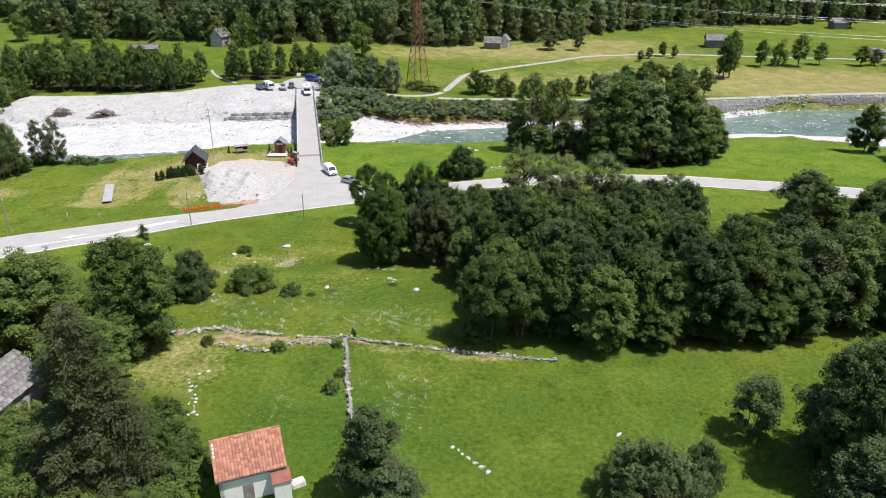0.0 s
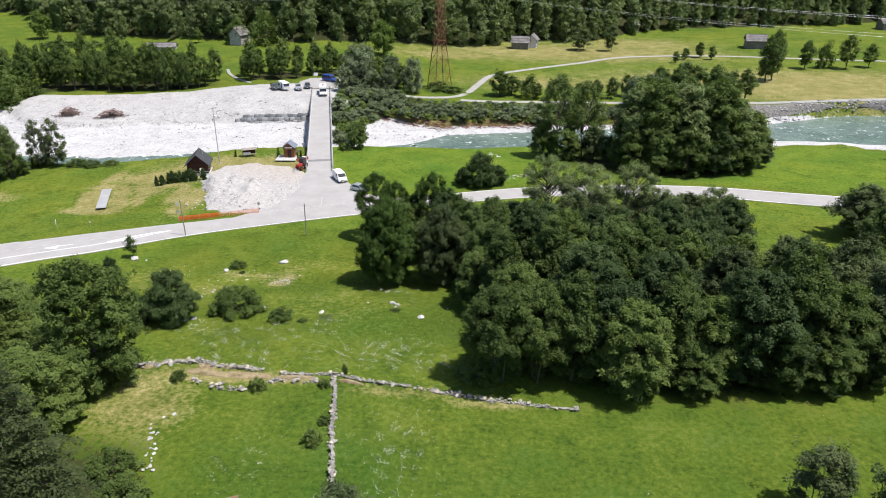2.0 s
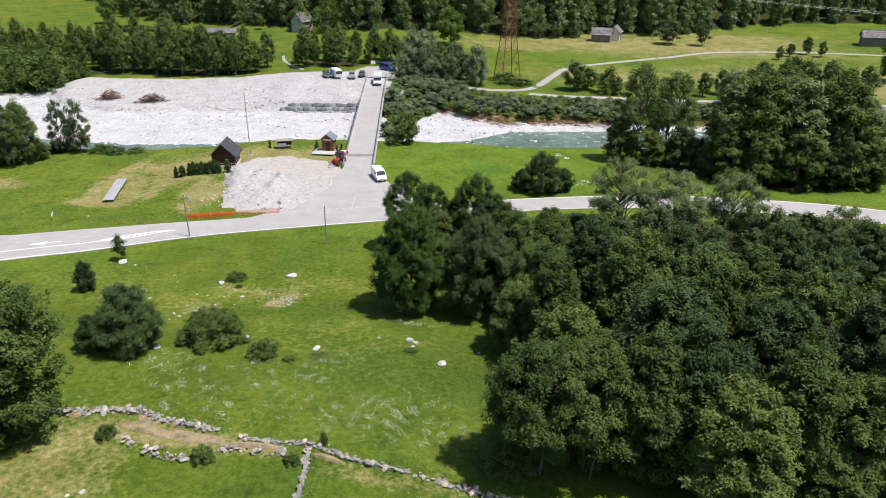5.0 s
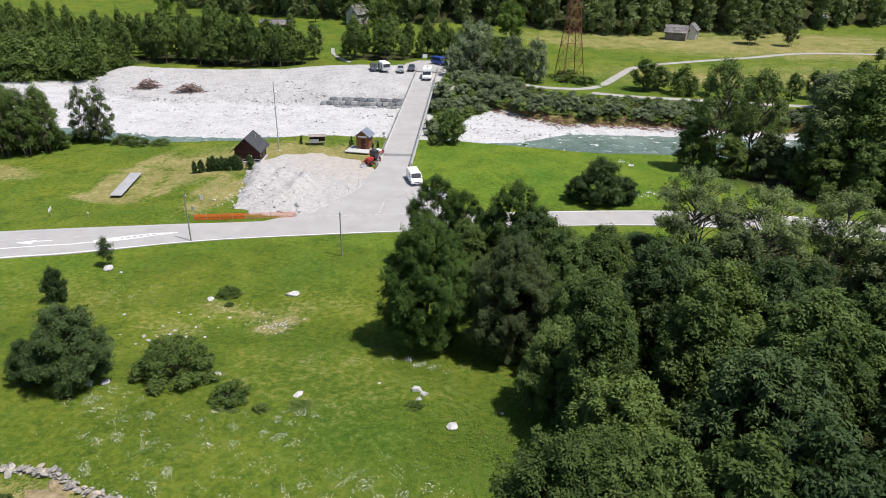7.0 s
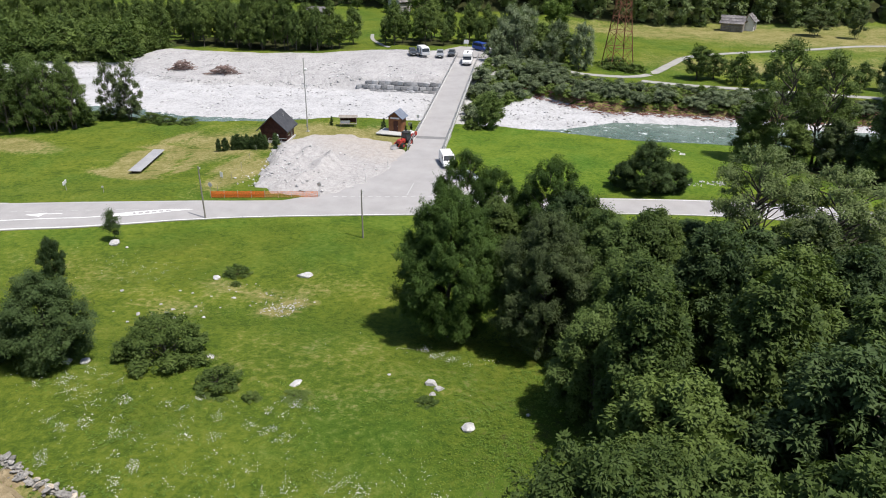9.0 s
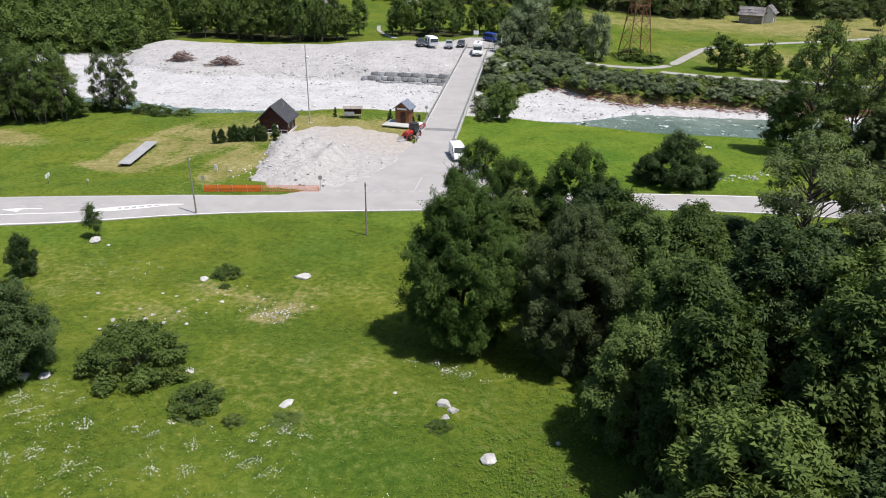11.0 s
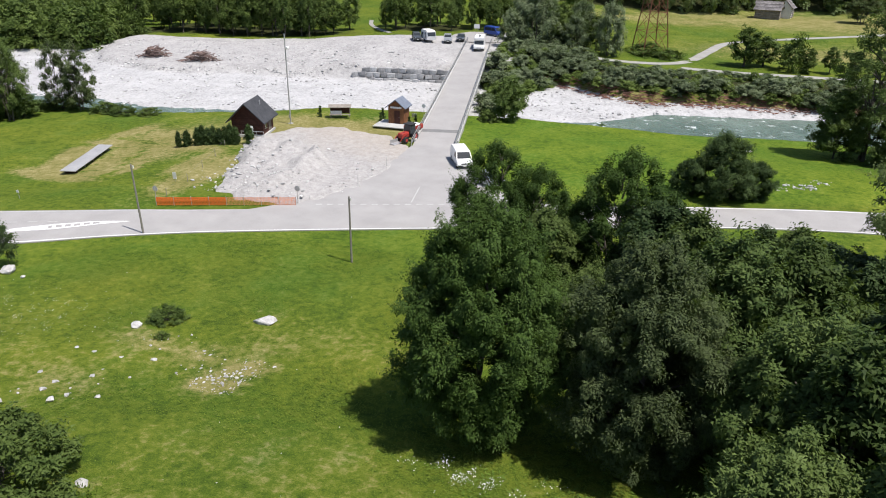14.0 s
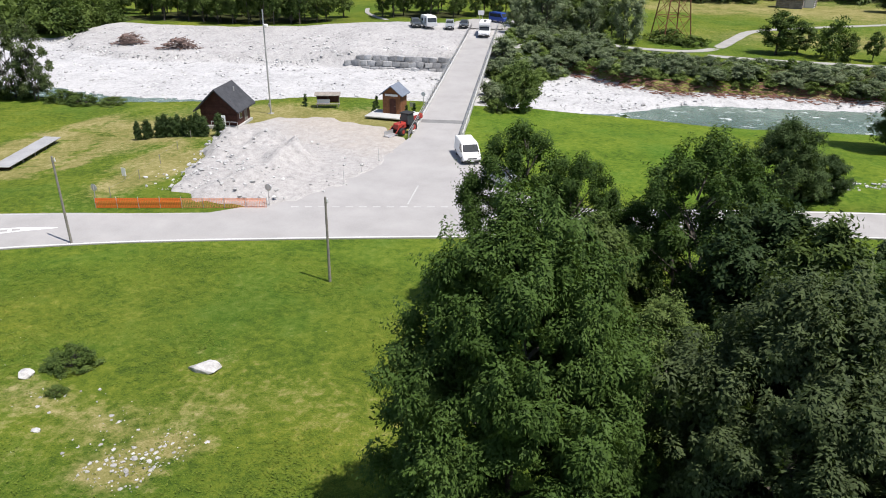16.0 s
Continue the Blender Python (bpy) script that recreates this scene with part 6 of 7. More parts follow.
for x, y, h, w in ((-92.5, 165.0, 2.0, 2.6), (-88.5, 166.5, 1.6, 2.2), (-104.5, 164.0, 2.6, 2.6), (-96, 165.0, 2.4, 2.8), (-107.5, 162.5, 2.0, 2.4), (-35.8, 183.2, 2.4, 1.8), (-37.0, 187.0, 2.0, 1.6), (-24.5, 191.5, 1.0, 1.6), (-19.5, 194.6, 1.3, 1.1), (-12, 192, 0.8, 1.2)):
    plant("bush2", x, y, h, w)

# clipped conifer hedge by the hut
tree("thuja", "thuja", 72, 2.1, 0.62, 0.0, 3600, 0.12, "dark_leaf", "dark green columnar thuja in the hedge by the hut", "hedge", lobes=30, shape="tall", thick=0.05, group="thujas by the hut", spray=0.2)
first("thuja", -69.8, 151.4, 2.3, 0.5)
for i, (x, y) in enumerate([(-68.8, 151.8)] + [(-67.4 + 0.72 * j, 152.4 + 0.22 * j) for j in range(8)] + [(-60.6, 154.6)]):
    plant("thuja", x, y, 2.1 + 0.5 * ((i * 7) % 5) / 4, 0.85, sink=0.05)
tree("cypress", "cypress", 73, 2.4, 0.35, 0.0, 1600, 0.1, "dark_leaf", "slim dark potted cypress by the kiosk", "shrub", lobes=16, shape="cone", thick=0.04, spray=0.12)
first("cypress", -50.2, 174.6, 2.3, 0.36)
for x, y in ((-44.6, 174.4), (-49.9, 173.2), (-60.1, 172.6), (-44.9, 172.6)):
    plant("cypress", x, y, 1.9, 0.36, sink=0.05)

# ---- the far bank ----
tree("alder_tree", "far1", 80, 13.5, 4.0, 0.2, 4200, 0.4, "broad", "slim leafy alder in the far bank grove", lobes=30, shape="ovate", group="grove on the far bank")
tree("alder_tree", "far2", 81, 13.5, 4.0, 0.14, 4200, 0.42, "ash_wood", "dark leafy alder in the far bank grove", lobes=30, group="grove on the far bank")
tree("willow_tree", "far3", 82, 10.0, 4.8, 0.03, 7000, 0.3, "willow", "silver-grey willow on the far river bank", lobes=60, stems=3, spray=0.6, group="willows on the far bank")
tree("shrub", "far4", 83, 4.2, 3.2, 0.0, 1500, 0.32, "broad", "green riverside shrub on the far bank", "shrub", lobes=26, shape="bush", stems=3, thick=0.06, group="shrubs on the far bank")
tree("ash_tree", "far5", 86, 12.5, 6.0, 0.16, 5200, 0.5, "fresh", "round fresh green tree standing alone in the field", lobes=46)
used.add("far5")
first("far5", -45, 296.6, 12.8, 6.0)
rnd = random.Random(21)
for x, y in scatter([(-235, 222), (-172, 231), (-150, 234), (-96, 234), (-92, 247), (-150, 258), (-240, 268)], 5.6, 8) + scatter([(-138, 232), (-100, 233), (-94, 237), (-100, 240), (-140, 238)], 3.6, 18):
    put_tree("far%d" % rnd.choice((1, 1, 2)), x, y, rnd.choice((9.5, 11, 12, 13, 14.5, 16)) * rnd.uniform(0.93, 1.07), rnd.uniform(2.6, 4.2))
for x, y in scatter([(-84, 244), (-63, 249), (-62, 262), (-86, 260)], 4.8, 9):
    put_tree("far%d" % rnd.choice((1, 2)), x, y, rnd.uniform(8.5, 12))
for x, y in scatter([(-62, 253), (-45, 257), (-46, 266), (-63, 265)], 4.6, 19):
    put_tree("far%d" % rnd.choice((1, 2)), x, y, rnd.uniform(7.5, 10.5))
for x, y, h, w, kd in ((-41.7, 236, 13.2, 6, 3), (-45, 241.5, 10, 4, 3), (-38, 244, 9.5, 4.2, 1), (-43, 249, 9.5, 4, 3), (-36, 251, 9, 4, 1), (-33.2, 245.5, 8, 3.6, 3), (-29.6, 244, 7.6, 3.2, 1), (-25.6, 238.2, 8.6, 3.4, 3), (-37.6, 239.5, 8, 3.6, 1), (-49, 256, 9, 4, 2), (-39, 256, 9, 4, 2), (-46.5, 232.5, 6, 2.6, 3), (-33, 236.5, 6.5, 2.8, 3)):
    put_tree("far%d" % kd, x, y, h, w)
tree("shrub", "thick1", 84, 3.6, 1.9, 0.0, 2000, 0.26, "thicket", "leafy green shrub in the riverside thicket", "shrub", lobes=16, shape="tall", stems=3, thick=0.05, group="shrubs on the far bank", spray=0.42)
tree("shrub", "thick2", 85, 3.6, 1.8, 0.0, 2000, 0.24, "willow", "silver-grey willow shrub in the riverside thicket", "shrub", lobes=16, shape="tall", stems=3, thick=0.05, group="shrubs on the far bank", spray=0.42)
for x, y in scatter([(-47, 223), (-33, 219.5), (-17, 212.2), (4, 215), (40, 222), (42, 230.5), (4, 229.5), (-14, 230), (-25, 231), (-30, 236), (-47, 240)], 1.9, 10, 11000):
    room = 0.142 * (232.5 - y) + 1.5 - float(height(x, y)) if x > -28 else 4.6
    h = min(rnd.uniform(1.9, 4.6), max(1.2, room * rnd.uniform(0.6, 1.12)))
    put_tree(rnd.choice(("thick1", "thick2")), x, y, h, max(1.15, rnd.uniform(0.55, 0.8) * h), 0.2)
for x, y in scatter([(-41.0, 196), (-38, 194), (-37, 203), (-35.5, 212), (-33, 218), (-36, 222), (-46.8, 223), (-45.8, 216), (-42.6, 203)], 1.9, 14):
    h = rnd.uniform(2.4, 5.2)
    put_tree(rnd.choice(("thick1", "thick1", "thick2")), x, y, h, rnd.uniform(0.5, 0.65) * h, 0.55)
for x, y in ((-154, 226), (-162, 223), (-172, 219), (-182, 215), (-192, 212), (-168, 228), (-180, 224)):
    put_tree("far%d" % rnd.choice((1, 2)), x, y, rnd.uniform(9, 13), rnd.uniform(3.4, 4.6))
for x, y in scatter([(-200, 201), (-176, 206), (-152, 218), (-146, 228), (-160, 232), (-205, 222)], 3.6, 12):
    put_tree("far4", x, y, h := rnd.uniform(3.5, 6.5), 0.8 * h)
for x, y, h, w, kd in ((2.0, 239.5, 10.2, 5.4, "far2"), (5.8, 241.0, 8, 4.0, "far2"), (11, 238, 4.5, 2.5, "far4"), (14, 237, 5, 2, "far1"), (18, 238, 5.4, 2, "far1"), (22, 237, 6, 2.6, "far2"), (27, 239, 6.4, 2.8, "far2"), (32, 238, 8, 3, "far2"), (37, 240, 8.5, 3.2, "far2"), (42, 243, 9, 3.6, "far2"), (93.9, 272, 20, 5.6, "far2"), (97, 275, 22, 4.6, "far2")):
    plant(kd, x, y, h, w)
# lone trees of the far fields
for x, y, h, w, kd in ((116.5, 298, 13.5, 4.4, "far2"), (132, 299, 12.8, 4.4, "far1"), (142, 303, 9, 3.6, "far1"), (124, 300, 6, 2.2, "far4"), (158, 302, 8, 4, "far1"), (164, 303, 8.5, 4, "far2"), (172, 303, 8, 3.5, "far1"), (-211.5, 335, 11.6, 5.4, "far5"), (-131, 322, 6.5, 2.6, "far1"), (222, 470, 15, 9, "far2"), (75, 312, 6, 2.6, "far2"), (82, 318, 8, 3, "far2"), (86, 314, 7, 2.6, "far2"), (70, 305, 6, 2.4, "far2"), (203, 409, 17, 8, "far2"), (-99, 318, 9, 4.5, "far4"), (-113, 321, 7, 3.5, "far4"), (-18.5, 246, 1.8, 3.2, "far4"), (-13, 243, 1.4, 2.2, "far4")):
    plant(kd, x, y, h, w)
for x, y, h, w, kd in ((44, 232, 11, 5, "far2"), (50, 234, 12.5, 5.6, "far2"), (56, 236, 13.8, 6, "far2"), (62, 238, 14.2, 6, "far2"), (68, 239, 13.6, 6, "far2"), (73, 240, 12, 5.4, "far2"), (78, 241, 10, 4, "far1"), (47, 228, 8, 4, "far3"), (42, 227, 7.5, 3.6, "far3"), (59, 231, 9, 4, "far1"), (67, 233, 9, 4, "far2"), (52, 242, 12.5, 5, "far2"), (60, 245, 14, 5.2, "far2"), (70, 246, 13, 5, "far2")):
    plant(kd, x, y, h, w)
plant("airy", 35.4, 331, 9.6, 4.6)
plant("airy", 47.6, 330, 11.6, 3.0)
for x, y in ((-196, 318), (-190, 319), (-184, 320), (-178, 321)):
    plant("far4", x, y, 1.6, 3.4)


def forest():
    """The wooded slope: many leafy crowns in one mesh."""
    rng = np.random.default_rng(9)
    kinds = [crown_leaves(100 + i, 23, w, 0.02, 1500, 1.0, 46, s, spray=1.5)[0] for i, (s, w) in enumerate((("round", 6.6), ("ovate", 5.6), ("round", 5.8), ("tall", 4.8), ("cone", 4.0)))]
    out = []
    for x in np.arange(-340, 330, 7.2):
        edge = float(ip(x, FOREST))
        for row in range(4):
            px, py = x + rng.uniform(-3, 3), edge + 3 + row * 9 + rng.uniform(-3, 3)
            s = rng.uniform(0.6, 1.15) * (0.75 if row == 0 else 1)
            a = rng.uniform(0, 6.28)
            rot = np.array([[math.cos(a), -math.sin(a), 0], [math.sin(a), math.cos(a), 0], [0, 0, 1]])
            q = kinds[rng.choice(5, p=(0.34, 0.2, 0.26, 0.12, 0.08))]
            if row > 2:
                q = q[::2]
            q = (q @ rot.T) * np.array([s * rng.uniform(0.85, 1.15), s * rng.uniform(0.85, 1.15), s])
            out.append(q + np.array([px, py, float(height(px, py)) - 0.6]))
    me = loose_mesh("forest", np.concatenate(out), MAT["forest"])
    return tagged(new("forest", me), "dense dark mixed forest climbing the valley slope", "forest", kind="stuff")


forest()

# ---- stones ----
STONES = [rock_mesh("stone", 40 + i, MAT["stone"], 0.6 + 0.1 * (i % 3)) for i in range(5)]


def boulder(x, y, size, label="pale grey boulder lying in the meadow grass", stretch=1.0, turn=None):
    ob = new("boulder", STONES[int(abs(x * 7 + y)) % 5])
    ob.matrix_basis = pose(x, y, float(height(x, y)) + 0.06 * size, 0, 0, turn if turn is not None else (x * 53) % 360) @ Matrix.Diagonal((0.6 * size * stretch, 0.6 * size, 0.5 * size, 1))
    return tagged(ob, label, "boulder", "boulders in the meadow")


for x, y, s, e in ((-30.4, 113.3, 2.2, 1.4), (-38.3, 109.3, 1.5, 1.1), (-55.2, 113.1, 2.3, 1.3), (-44.6, 103.1, 0.8, 1.1), (-35.3, 99.6, 0.9, 1.2), (-35.0, 100.4, 0.6, 1), (-37.0, 101.4, 0.6, 1.2), (-38.8, 99.0, 0.7, 1.2), (-27.2, 94.3, 1.1, 1.2), (-18.9, 93.2, 1.3, 1.6), (-10.2, 97.4, 1.8, 1.0), (-9.3, 96.9, 1.4, 1), (-9.5, 96.0, 1.0, 1.1), (-9.6, 95.1, 0.5, 1), (-5.7, 92.9, 1.6, 1.1), (-35.9, 89.0, 1.5, 1), (-34.8, 89.6, 1.5, 1), (-13.6, 97.6, 0.5, 1), (-2.5, 96.2, 0.6, 1), (0.9, 57.5, 0.7, 1.3), (1.5, 57.1, 0.5, 1.5), (1.9, 56.6, 0.6, 1.4), (2.5, 56.0, 0.7, 1.6), (3.2, 55.3, 0.8, 1.6), (3.8, 54.7, 1.0, 1.5), (4.4, 54.1, 0.9, 1.4), (18.0, 62.4, 0.35, 1.2), (17.9, 60.4, 0.8, 1.9), (-28, 69.2, 1.0, 1), (-28.9, 68.6, 0.7, 1), (-53.0, 112.6, 0.7, 1)):
    boulder(x, y, s, stretch=e, turn=-44 if e > 2 else None)
rnd = random.Random(31)
for i in range(26):
    f = rnd.random()
    boulder(-29.3 + 2.4 * f + rnd.uniform(-0.5, 0.5), 67.5 - 6.5 * f, rnd.uniform(0.35, 0.75), "pale stone of a fallen field wall")
for i in range(24):
    boulder(rnd.gauss(-37, 2.6), rnd.gauss(102.5, 2.8), rnd.uniform(0.25, 0.85), "small pale stone in the meadow")


def dry_wall(name, label, pts, wide, tall, seed, pieces, core=0.3):
    """A dry wall of loose stones: the stretch nearest the walk as parts, the rest as one mesh."""
    ob = thing(name, label, "stone wall")
    small = []
    for i in range(4):
        bm = bmesh.new()
        bmesh.ops.create_icosphere(bm, subdivisions=1, radius=0.5)
        for v in bm.verts:
            v.co += 0.16 * noise.noise_vector(v.co * 2.3 + Vector((seed + i * 5, 0, 0)))
            v.co = Vector((v.co.x * 1.15, v.co.y, 0.62 * v.co.z)) + 0.07 * Vector((round(v.co.x * 2.2), round(v.co.y * 2.2), 0))
        me = bpy.data.meshes.new("stone")
        bm.to_mesh(me)
        bm.free()
        me.materials.append(MAT["warm_stone" if i == 3 else "wall_stone"])
        small.append(me)
    r = random.Random(seed)
    line = smooth_line(pts, 30)
    steps = [(a, b) for a, b in zip(line, line[1:])]
    left, right = [], []
    for a, b in steps:
        d = (b - a).normalized()
        for side, k in ((left, 1), (right, -1)):
            side.append(a + Vector((-d.y, d.x)) * k * (0.3 * wide + 0.14 * noise.noise(Vector((a.x * 2, a.y * 2, k)))))
    part("core", ribbon(left, right, lambda x, y: float(height(x, y)) + tall * (core + 0.9 * noise.noise(Vector((x * 0.35, y * 0.35, seed)))) + 0.12 * noise.noise(Vector((x * 2.3, y * 2.3, seed))), 0.9), MAT["wall_stone"], ob, "packed grey stone core")
    total = sum((b - a).length for a, b in steps)
    for i in range(pieces):
        f = r.random() * total
        for a, b in steps:
            if f <= (b - a).length:
                break
            f -= (b - a).length
        d = (b - a).normalized()
        p = a + d * f + Vector((-d.y, d.x)) * r.gauss(0, wide / 3)
        gap = noise.noise(Vector((p.x * 0.35, p.y * 0.35, seed)))
        h = r.random() ** 0.6 * max(0.08, tall * (0.68 + 0.75 * gap))
        s = r.choice((0.11, 0.14, 0.18, 0.22, 0.28, 0.4)) * r.uniform(0.85, 1.2)
        st = part("stone", small[r.choice((0, 1, 2, 0, 1, 2, 3))], None, ob)
        st.matrix_basis = pose(p.x, p.y, float(height(p.x, p.y)) + h, r.uniform(-25, 25), r.uniform(-25, 25), r.uniform(0, 360)) @ Matrix.Diagonal((s * r.uniform(0.9, 1.5), s, s * r.uniform(0.7, 1), 1))
    return ob


dry_wall("dry_stone_wall", "low tumbled dry stone wall across the meadow", [(-37.5, 76.9), (-34.2, 77.6), (-32, 78.3), (-29.4, 78.6), (-26.8, 78.0), (-24, 77.9), (-21.6, 77.7)], 0.6, 0.42, 4, 285, 0.1)
dry_wall("dry_stone_wall", "low tumbled dry stone wall along the wood", [(-19.4, 77.2), (-16.5, 77.3), (-13.4, 77.6), (-8.8, 76.6), (-4.4, 76.2), (-1.1, 75.4), (6, 74.4), (13, 73.8)], 0.5, 0.4, 5, 285, 0.15)
dry_wall("dry_stone_wall", "narrow dry stone wall between two meadows", [(-13.4, 77.2), (-12.4, 73.2), (-11.7, 68.9), (-10.9, 65.6), (-9.9, 61.5), (-8.8, 56)], 0.5, 0.66, 6, 290, 0.66)
dry_wall("dry_stone_wall", "fallen remains of a dry stone wall in grass", [(-28.8, 75.6), (-27.9, 74.6), (-25.7, 74.3), (-22.9, 73.9), (-20.4, 75.5), (-17.5, 75.9), (-14.4, 76.2)], 0.7, 0.42, 7, 130, -0.5)


def soil_heaps(spots):
    """Low uneven domes of bare earth where the wall has slumped: (x, y, rx, ry, turn)."""
    bm = bmesh.new()
    for x, y, rx, ry, turn in spots:
        rings, c, s_ = [], math.cos(radians(turn)), math.sin(radians(turn))
        for k in (1.0, 0.75, 0.45):
            ring = []
            for j in range(18):
                a = j * math.pi / 9
                w = k * (1 + 0.3 * noise.noise(Vector((math.cos(a) * 1.5 + x, math.sin(a) * 1.5, y))))
                u, v = rx * w * math.cos(a), ry * w * math.sin(a)
                px_, py_ = x + c * u - s_ * v, y + s_ * u + c * v
                ring.append(bm.verts.new((px_, py_, float(height(px_, py_)) - 0.12 + 0.42 * (1 - k ** 2) + 0.1 * noise.noise(Vector((px_ * 3, py_ * 3, 2))))))
            rings.append(ring)
        for r0, r1 in zip(rings, rings[1:]):
            for j in range(18):
                bm.faces.new((r0[j], r0[(j + 1) % 18], r1[(j + 1) % 18], r1[j]))
        bm.faces.new(rings[-1])
    me = bpy.data.meshes.new("bare_soil")
    bm.to_mesh(me)
    bm.free()
    me.materials.append(surface("reddish_soil", (0.15, 0.115, 0.055), (0.36, 0.29, 0.175), 1.5, 0.95, 0.6, 0.05))
    return tagged(new("bare_soil", me), "reddish bare soil slumped beside the old dry wall", "soil", kind="stuff")


soil_heaps(((-28.2, 77.9, 1.5, 0.6, -10), (-30.2, 78.7, 0.8, 0.5, 5), (-25.6, 78.0, 0.9, 0.4, 0), (-34.8, 77.2, 1.0, 0.4, 10), (-27.6, 76.7, 3.2, 0.7, -6), (-22.6, 76.6, 3.2, 0.75, -2), (-17.6, 76.7, 3.0, 0.5, 4), (-11.5, 76.5, 1.8, 0.35, -10)))


def strewn(name, label, category, spots, seed, lo, hi, mat, up=0.1, level=None):
    """Loose stones too many to count, as one mesh; spots: (x, y, rx, ry, how many)."""
    r = np.random.default_rng(seed)
    bm = bmesh.new()
    bmesh.ops.create_icosphere(bm, subdivisions=1, radius=0.5)
    base = np.array([v.co[:] for v in bm.verts])
    tri = [[v.index for v in f.verts] for f in bm.faces]
    bm.free()
    V, F, n = [], [], 0
    for cx, cy, rx, ry, count in spots:
        for i in range(count):
            x, y = cx + rx * r.uniform(-1, 1), cy + ry * r.uniform(-1, 1)
            z = level(x, y) if level else float(height(x, y))
            if abs(rx) > 30 and not (float(ip(x, WATER_EDGE)) - 2 < y < float(ip(x, GRAVEL_TOP)) - 0.5):
                continue
            s = lo + (hi - lo) * r.random() ** 3
            a = r.uniform(0, 6.28)
            v = base * (1 + 0.35 * r.uniform(-1, 1, (len(base), 1))) * s * np.array([1.2, 0.9, 0.7])
            v = v @ np.array([[math.cos(a), -math.sin(a), 0], [math.sin(a), math.cos(a), 0], [0, 0, 1]])
            V.append(v + np.array([x, y, z + up * s]))
            F += [[k + n for k in f] for f in tri]
            n += len(base)
    me = mesh_from(name, np.concatenate(V), F, MAT[mat])
    return tagged(new(name, me), label, category, kind="stuff")


strewn("river_stones", "countless pale stones and boulders on the river gravel", "stones", ((-85, 196, 75, 28, 4200), (5, 208, 45, 12, 1300), *((x, float(ip(x, BANK_FOOT)) + 0.5, 1.4, 0.8, 26) for x in range(-134, -78, 2)), *((x, float(ip(x, BANK_FOOT)) + 5, 3, 4, 26) for x in range(-96, -54, 5))), 3, 0.12, 0.7, "river_stone", 0.0)
strewn("rubble", "loose pale rubble on the gravel lot", "rubble", ((-53, 148, 6, 9, 170), (-48.5, 141, 5.5, 4, 190), (-57.5, 152, 2.4, 5, 70), (-41.5, 145, 1.6, 8, 40), (-54, 142, 2.5, 5, 80)), 5, 0.08, 0.45, "river_stone", 0.15, lambda x, y: lot_z(x, y) if inside(x, y, LOT) else float(height(x, y)))
strewn("patch_stones", "small pale stones on a bare patch of meadow", "stones", ((-28.4, 105.2, 1.5, 1.2, 90), (-27.4, 107.2, 1.2, 1.3, 90), (-29.6, 106.6, 2.2, 1.6, 50), (-33, 108.2, 3.5, 1.6, 30), (-36.4, 107.6, 1.6, 1.2, 25), (-37, 101.5, 3, 3, 30)), 15, 0.04, 0.26, "stone", -0.1)
strewn("lawn_stones", "flat pale stones lying in the riverside lawn", "stones", ((5.4, 162.8, 1.2, 0.8, 22), (8.2, 164.6, 1.8, 0.9, 32), (10.6, 167.4, 1.2, 0.9, 18), (0.9, 185.8, 0.5, 0.9, 50), (1.8, 184.4, 0.5, 0.9, 50), (2.8, 182.8, 0.4, 0.8, 40)), 16, 0.15, 0.5, "river_stone", -0.02)
strewn("bank_stones", "rough grey stones along the river banks", "stones", ((88, 233.5, 5, 2.5, 250), (97, 238, 5, 2.5, 250), (107, 242, 6, 2.5, 250), (118, 244.8, 7, 2.2, 250), (132, 246.5, 8, 2.2, 250), (150, 248, 10, 2.2, 200), ), 6, 0.25, 0.9, "block", 0.2)


def driftwood(x, y, wide, tall, seed):
    r = random.Random(seed)
    bm = bmesh.new()
    for i in range(230):
        f = r.gauss(0, 0.42)
        z = max(0, tall * (1 - f * f * 1.3)) * r.random()
        a = r.uniform(0, 3.14)
        L = r.uniform(0.6, 2.0)
        c = Vector((f * wide / 2, r.gauss(0, 0.9), z + 0.1))
        d = Vector((math.cos(a), math.sin(a), r.uniform(-0.35, 0.35))) * L / 2
        tube([c - d, c + Vector((0, 0, 0.06)), c + d], [0.09, 0.075, 0.04], 4, bm)
    ob = thing("driftwood_pile", "reddish-brown heap of driftwood on the gravel bank", "driftwood", on_ground(x, y), 25)
    part("tangle", bm, MAT["driftwood"], ob)


driftwood(-122.8, 207.5, 6.8, 2.0, 1)
driftwood(-109.5, 206.5, 8.2, 2.0, 2)


def bank_litter():
    """Reddish roots and flood litter along the far water's edge."""
    r = random.Random(77)
    bm = bmesh.new()
    for i in range(1500):
        x = r.uniform(-40, 44)
        y = float(ip(x, BANK_FOOT)) + r.gauss(0.8, 0.9)
        a = r.uniform(-0.6, 0.9)
        L = r.uniform(0.3, 1.5)
        c = Vector((x, y, float(height(x, y)) + r.uniform(0, 0.5)))
        d = Vector((math.cos(a), math.sin(a), r.uniform(-0.25, 0.25))) * L / 2
        tube([c - d, c + d], [0.07, 0.04], 4, bm)
    me = bpy.data.meshes.new("flood_litter")
    bm.to_mesh(me)
    bm.free()
    me.materials.append(MAT["root"])
    tagged(new("flood_litter", me), "reddish flood litter and roots along the bank", "driftwood", kind="stuff")


bank_litter()


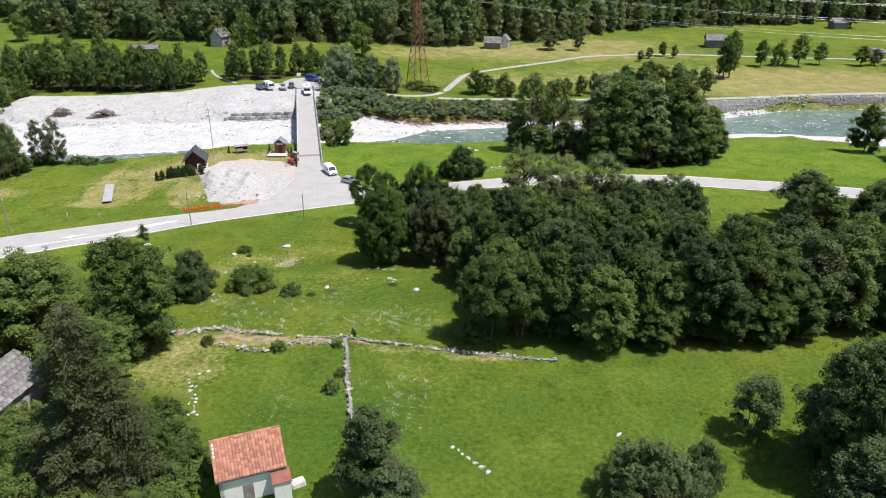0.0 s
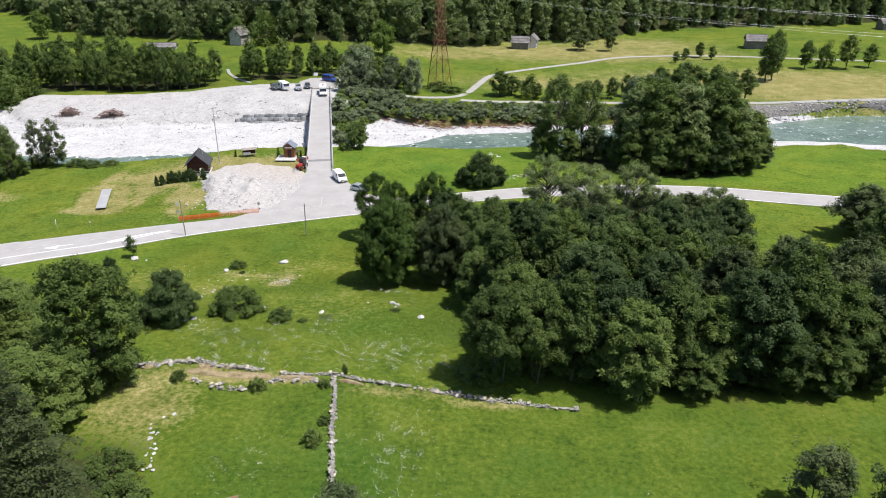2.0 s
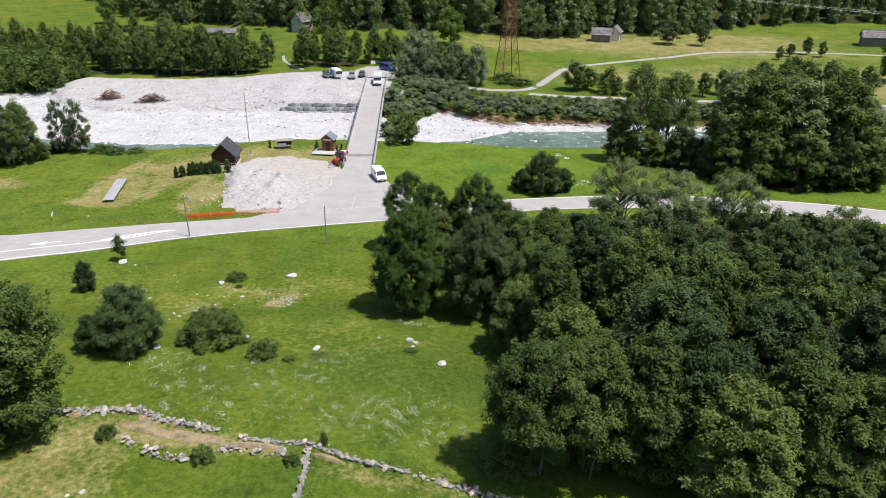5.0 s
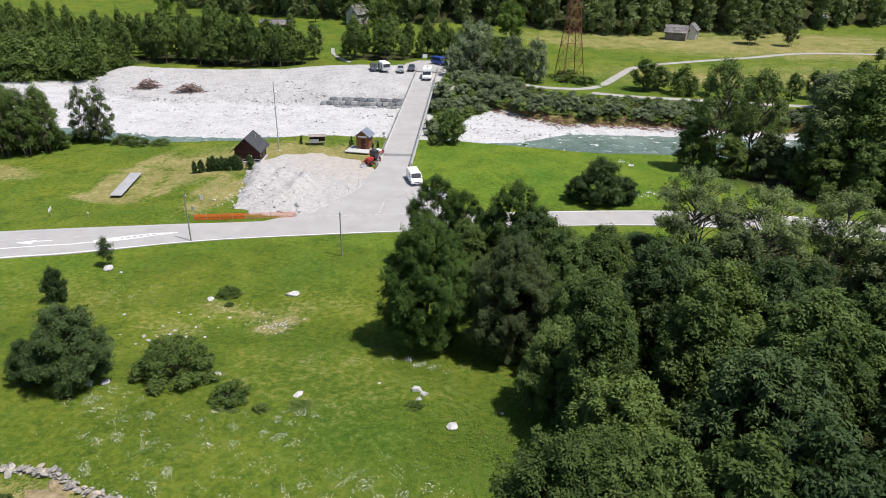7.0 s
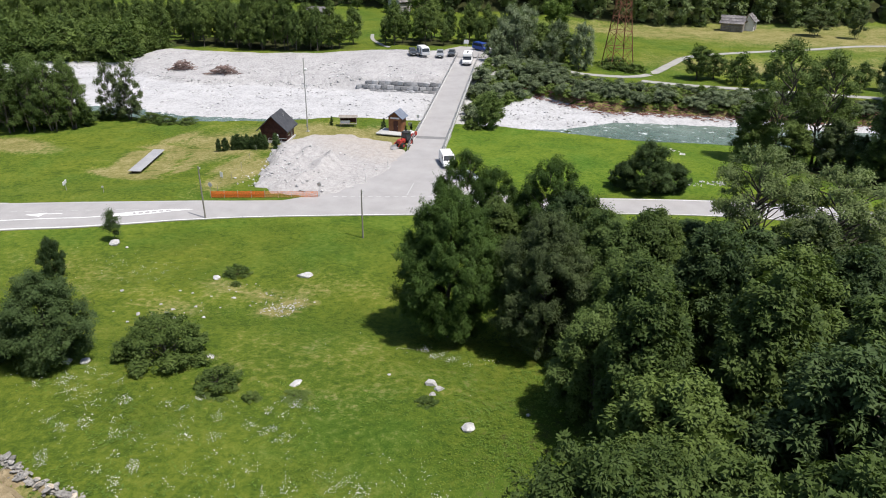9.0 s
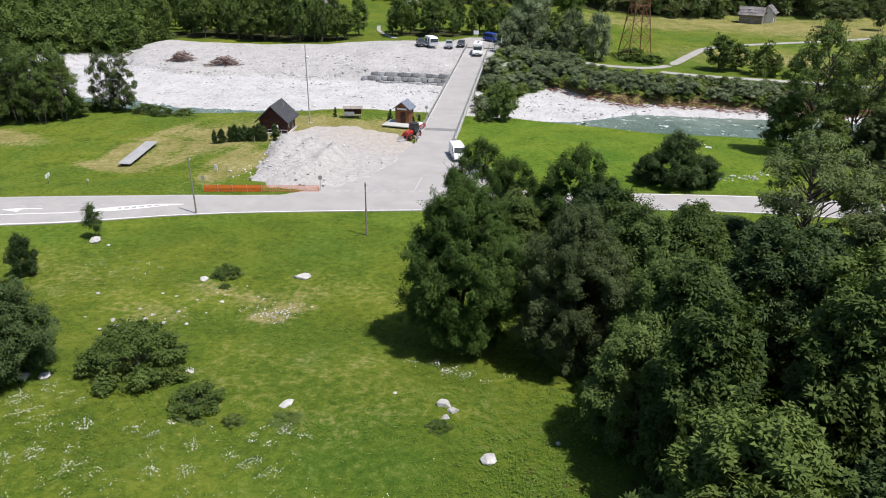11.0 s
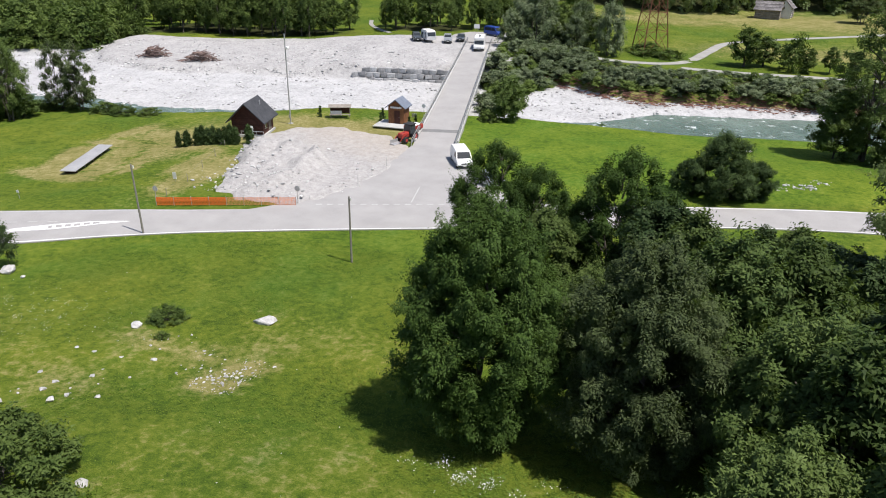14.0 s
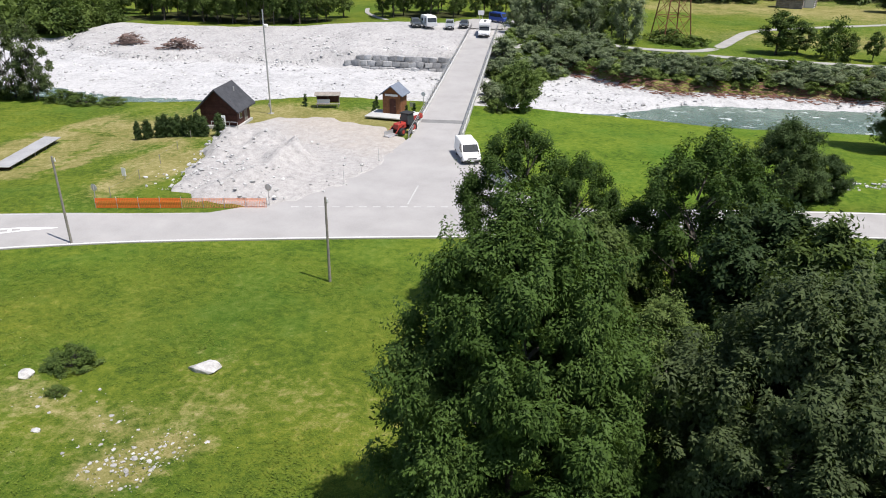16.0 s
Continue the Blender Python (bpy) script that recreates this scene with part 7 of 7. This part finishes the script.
# ---- grass and flowers ----
def on_meadow(x, y):
    ok = (y < ip(x, ROAD_SOUTH) - 0.8) & (y > 46)
    north = (y > ip(x, ROAD_NORTH) + 1.0) & (y < ip(x, SOUTH_BANK) + 1) & ~((x > -63) & (x < -10) & (y < 175) & (y > 130) & (x < -24 + (y - 150) * -0.6))
    return ok | north


def blades(name, count, seed, box_, lo, hi, wide, mat, label, category, weight=None):
    r = np.random.default_rng(seed)
    x, y = r.uniform(box_[0], box_[1], count), r.uniform(box_[2], box_[3], count)
    keep = on_meadow(x, y)
    if weight is not None:
        keep &= r.random(count) < weight(x, y)
    x, y = x[keep], y[keep]
    n = len(x)
    z = height(x, y) - 0.02
    a = r.uniform(0, 2 * np.pi, n)
    h = lo + (hi - lo) * r.random(n) ** 1.6
    t = r.normal(0, 0.28, (n, 2))
    s = wide * (0.6 + 0.9 * r.random(n))[:, None]
    u = np.stack([np.cos(a), np.sin(a), t[:, 0]], -1) * s
    v = np.stack([-np.sin(a), np.cos(a), t[:, 1]], -1) * s
    p = np.stack([x, y, z + h], -1)
    q = np.stack([p - u, p + u * 0.3 + v * 0.6, p + u * 1.4 - v * 0.2], 1)
    return tagged(new(name, loose_mesh(name, q, MAT[mat])), label, category, kind="stuff")


def lush(x, y):
    v = np.sin(x * 0.31 + 1.7 * np.sin(y * 0.11)) * np.sin(y * 0.27 + 1.3 * np.sin(x * 0.17))
    return np.clip(0.45 + 0.5 * v, 0.08, 1)


blades("meadow_grass", 220000, 1, (-55, 8, 84, 129), 0.02, 0.12, 0.055, "grass", "tall uneven green meadow grass", "grass", lush)
MAT["petal"] = plain("white_petals", (0.8, 0.8, 0.76), 0.8)
MAT["herb"] = foliage("meadow_herbs", (0.072, 0.136, 0.02), (0.16, 0.24, 0.046), 0.35, 0.3)


def patches(spots):
    def w(x, y):
        tuft = np.sin(x * 3.1 + 1.9 * np.sin(y * 1.3)) * np.sin(y * 2.7 + 1.7 * np.sin(x * 1.1)) + 0.4 * np.sin(x * 0.9 + y * 0.6)
        return np.clip(blob(x, y, spots), 0, 1) * np.clip(0.35 + tuft, 0.04, 1)
    return w


FLOWER_SPOTS = tuple((x, y, 0.9, 0.55, 1.6) for x, y in ((-34.4, 87.2), (-34.3, 88.5), (-31.7, 87.4), (-27.9, 86.2), (-24.6, 87.4), (-23.7, 87.9), (-25.1, 84.4), (-29.7, 82.5), (-28.6, 83.2), (-26, 82.7), (-20.4, 87.3), (-22.1, 84.8), (-18.2, 89.3), (-17, 90.7), (-21.8, 81.2), (-27.4, 79.7)))
FLOWER_SPOTS += ((-30, 85, 3.5, 2, .3), (-25, 83, 3, 2, .35), (-20, 86, 2.5, 2, .4), (-17, 87, 2, 1.6, .6), (-22, 80, 3, 2, .5), (-8, 83, 4, 3, .8), (-3, 81, 3, 2, .6), (-14, 82, 5, 3, .35), (-33, 87, 3, 1.6, .8), (-11, 102, 2.4, 1, .8), (-5, 66, 3, 5, .5), (-6, 59, 3, 3, .3), (-18, 62, 3, 4, .15), (-46, 108, 4, 3, .3))


def flowers(name, count, seed, spots, size, mat, label):
    """Small umbels facing up: a few petals' quads each."""
    r = np.random.default_rng(seed)
    x, y = r.uniform(-60, 45, count), r.uniform(50, 125, count)
    clump = np.clip(np.sin(x * 2.3 + y + 2 * np.sin(y * 0.7)) * np.sin(y * 1.9 - x * 0.7 + 2 * np.sin(x * 0.9)) + 0.05, 0, 1)
    keep = (r.random(count) < np.clip(blob(x, y, spots) * clump * 2.0 + 0.0003, 0, 1)) & on_meadow(x, y)
    x, y = x[keep], y[keep]
    n = len(x)
    z = height(x, y) + r.uniform(0.2, 0.42, n)
    s = size * (0.6 + 0.9 * r.random(n))
    a = r.uniform(0, 6.28, n)
    t = r.normal(0, 0.25, (n, 2))
    u = np.stack([np.cos(a), np.sin(a), t[:, 0]], -1) * s[:, None]
    v = np.stack([-np.sin(a), np.cos(a), t[:, 1]], -1) * s[:, None]
    p = np.stack([x, y, z], -1)
    q = np.stack([p - u, p - v, p + u, p + v], 1)
    return tagged(new(name, loose_mesh(name, q, MAT[mat])), label, "flowers", kind="stuff")


flowers("white_flowers", 560000, 5, FLOWER_SPOTS, 0.023, "petal", "scattered white umbel flowers in the meadow")
blades("herb_clumps", 420000, 7, (-45, 12, 52, 112), 0.02, 0.14, 0.08, "herb", "broad-leaved herbs growing in the meadow grass", "herbs", patches(tuple((a, b, c * 1.2, d * 1.2, e * 0.5) for a, b, c, d, e in FLOWER_SPOTS) + ((-20, 92, 4, 1.5, .6), (-33, 77.3, 5, 0.9, .8), (-24, 78, 5, 0.9, .8), (-16, 76.4, 4, 0.9, .8), (-5, 76.2, 8, 0.9, .8), (-12.2, 71, 0.8, 5, .8), (-10, 62, 0.8, 6, .8), (-22, 74, 4, 0.9, .6), (-4, 100, 5, 5, .5), (-9, 94, 5, 3, .5), (-1, 90, 4, 5, .5))))
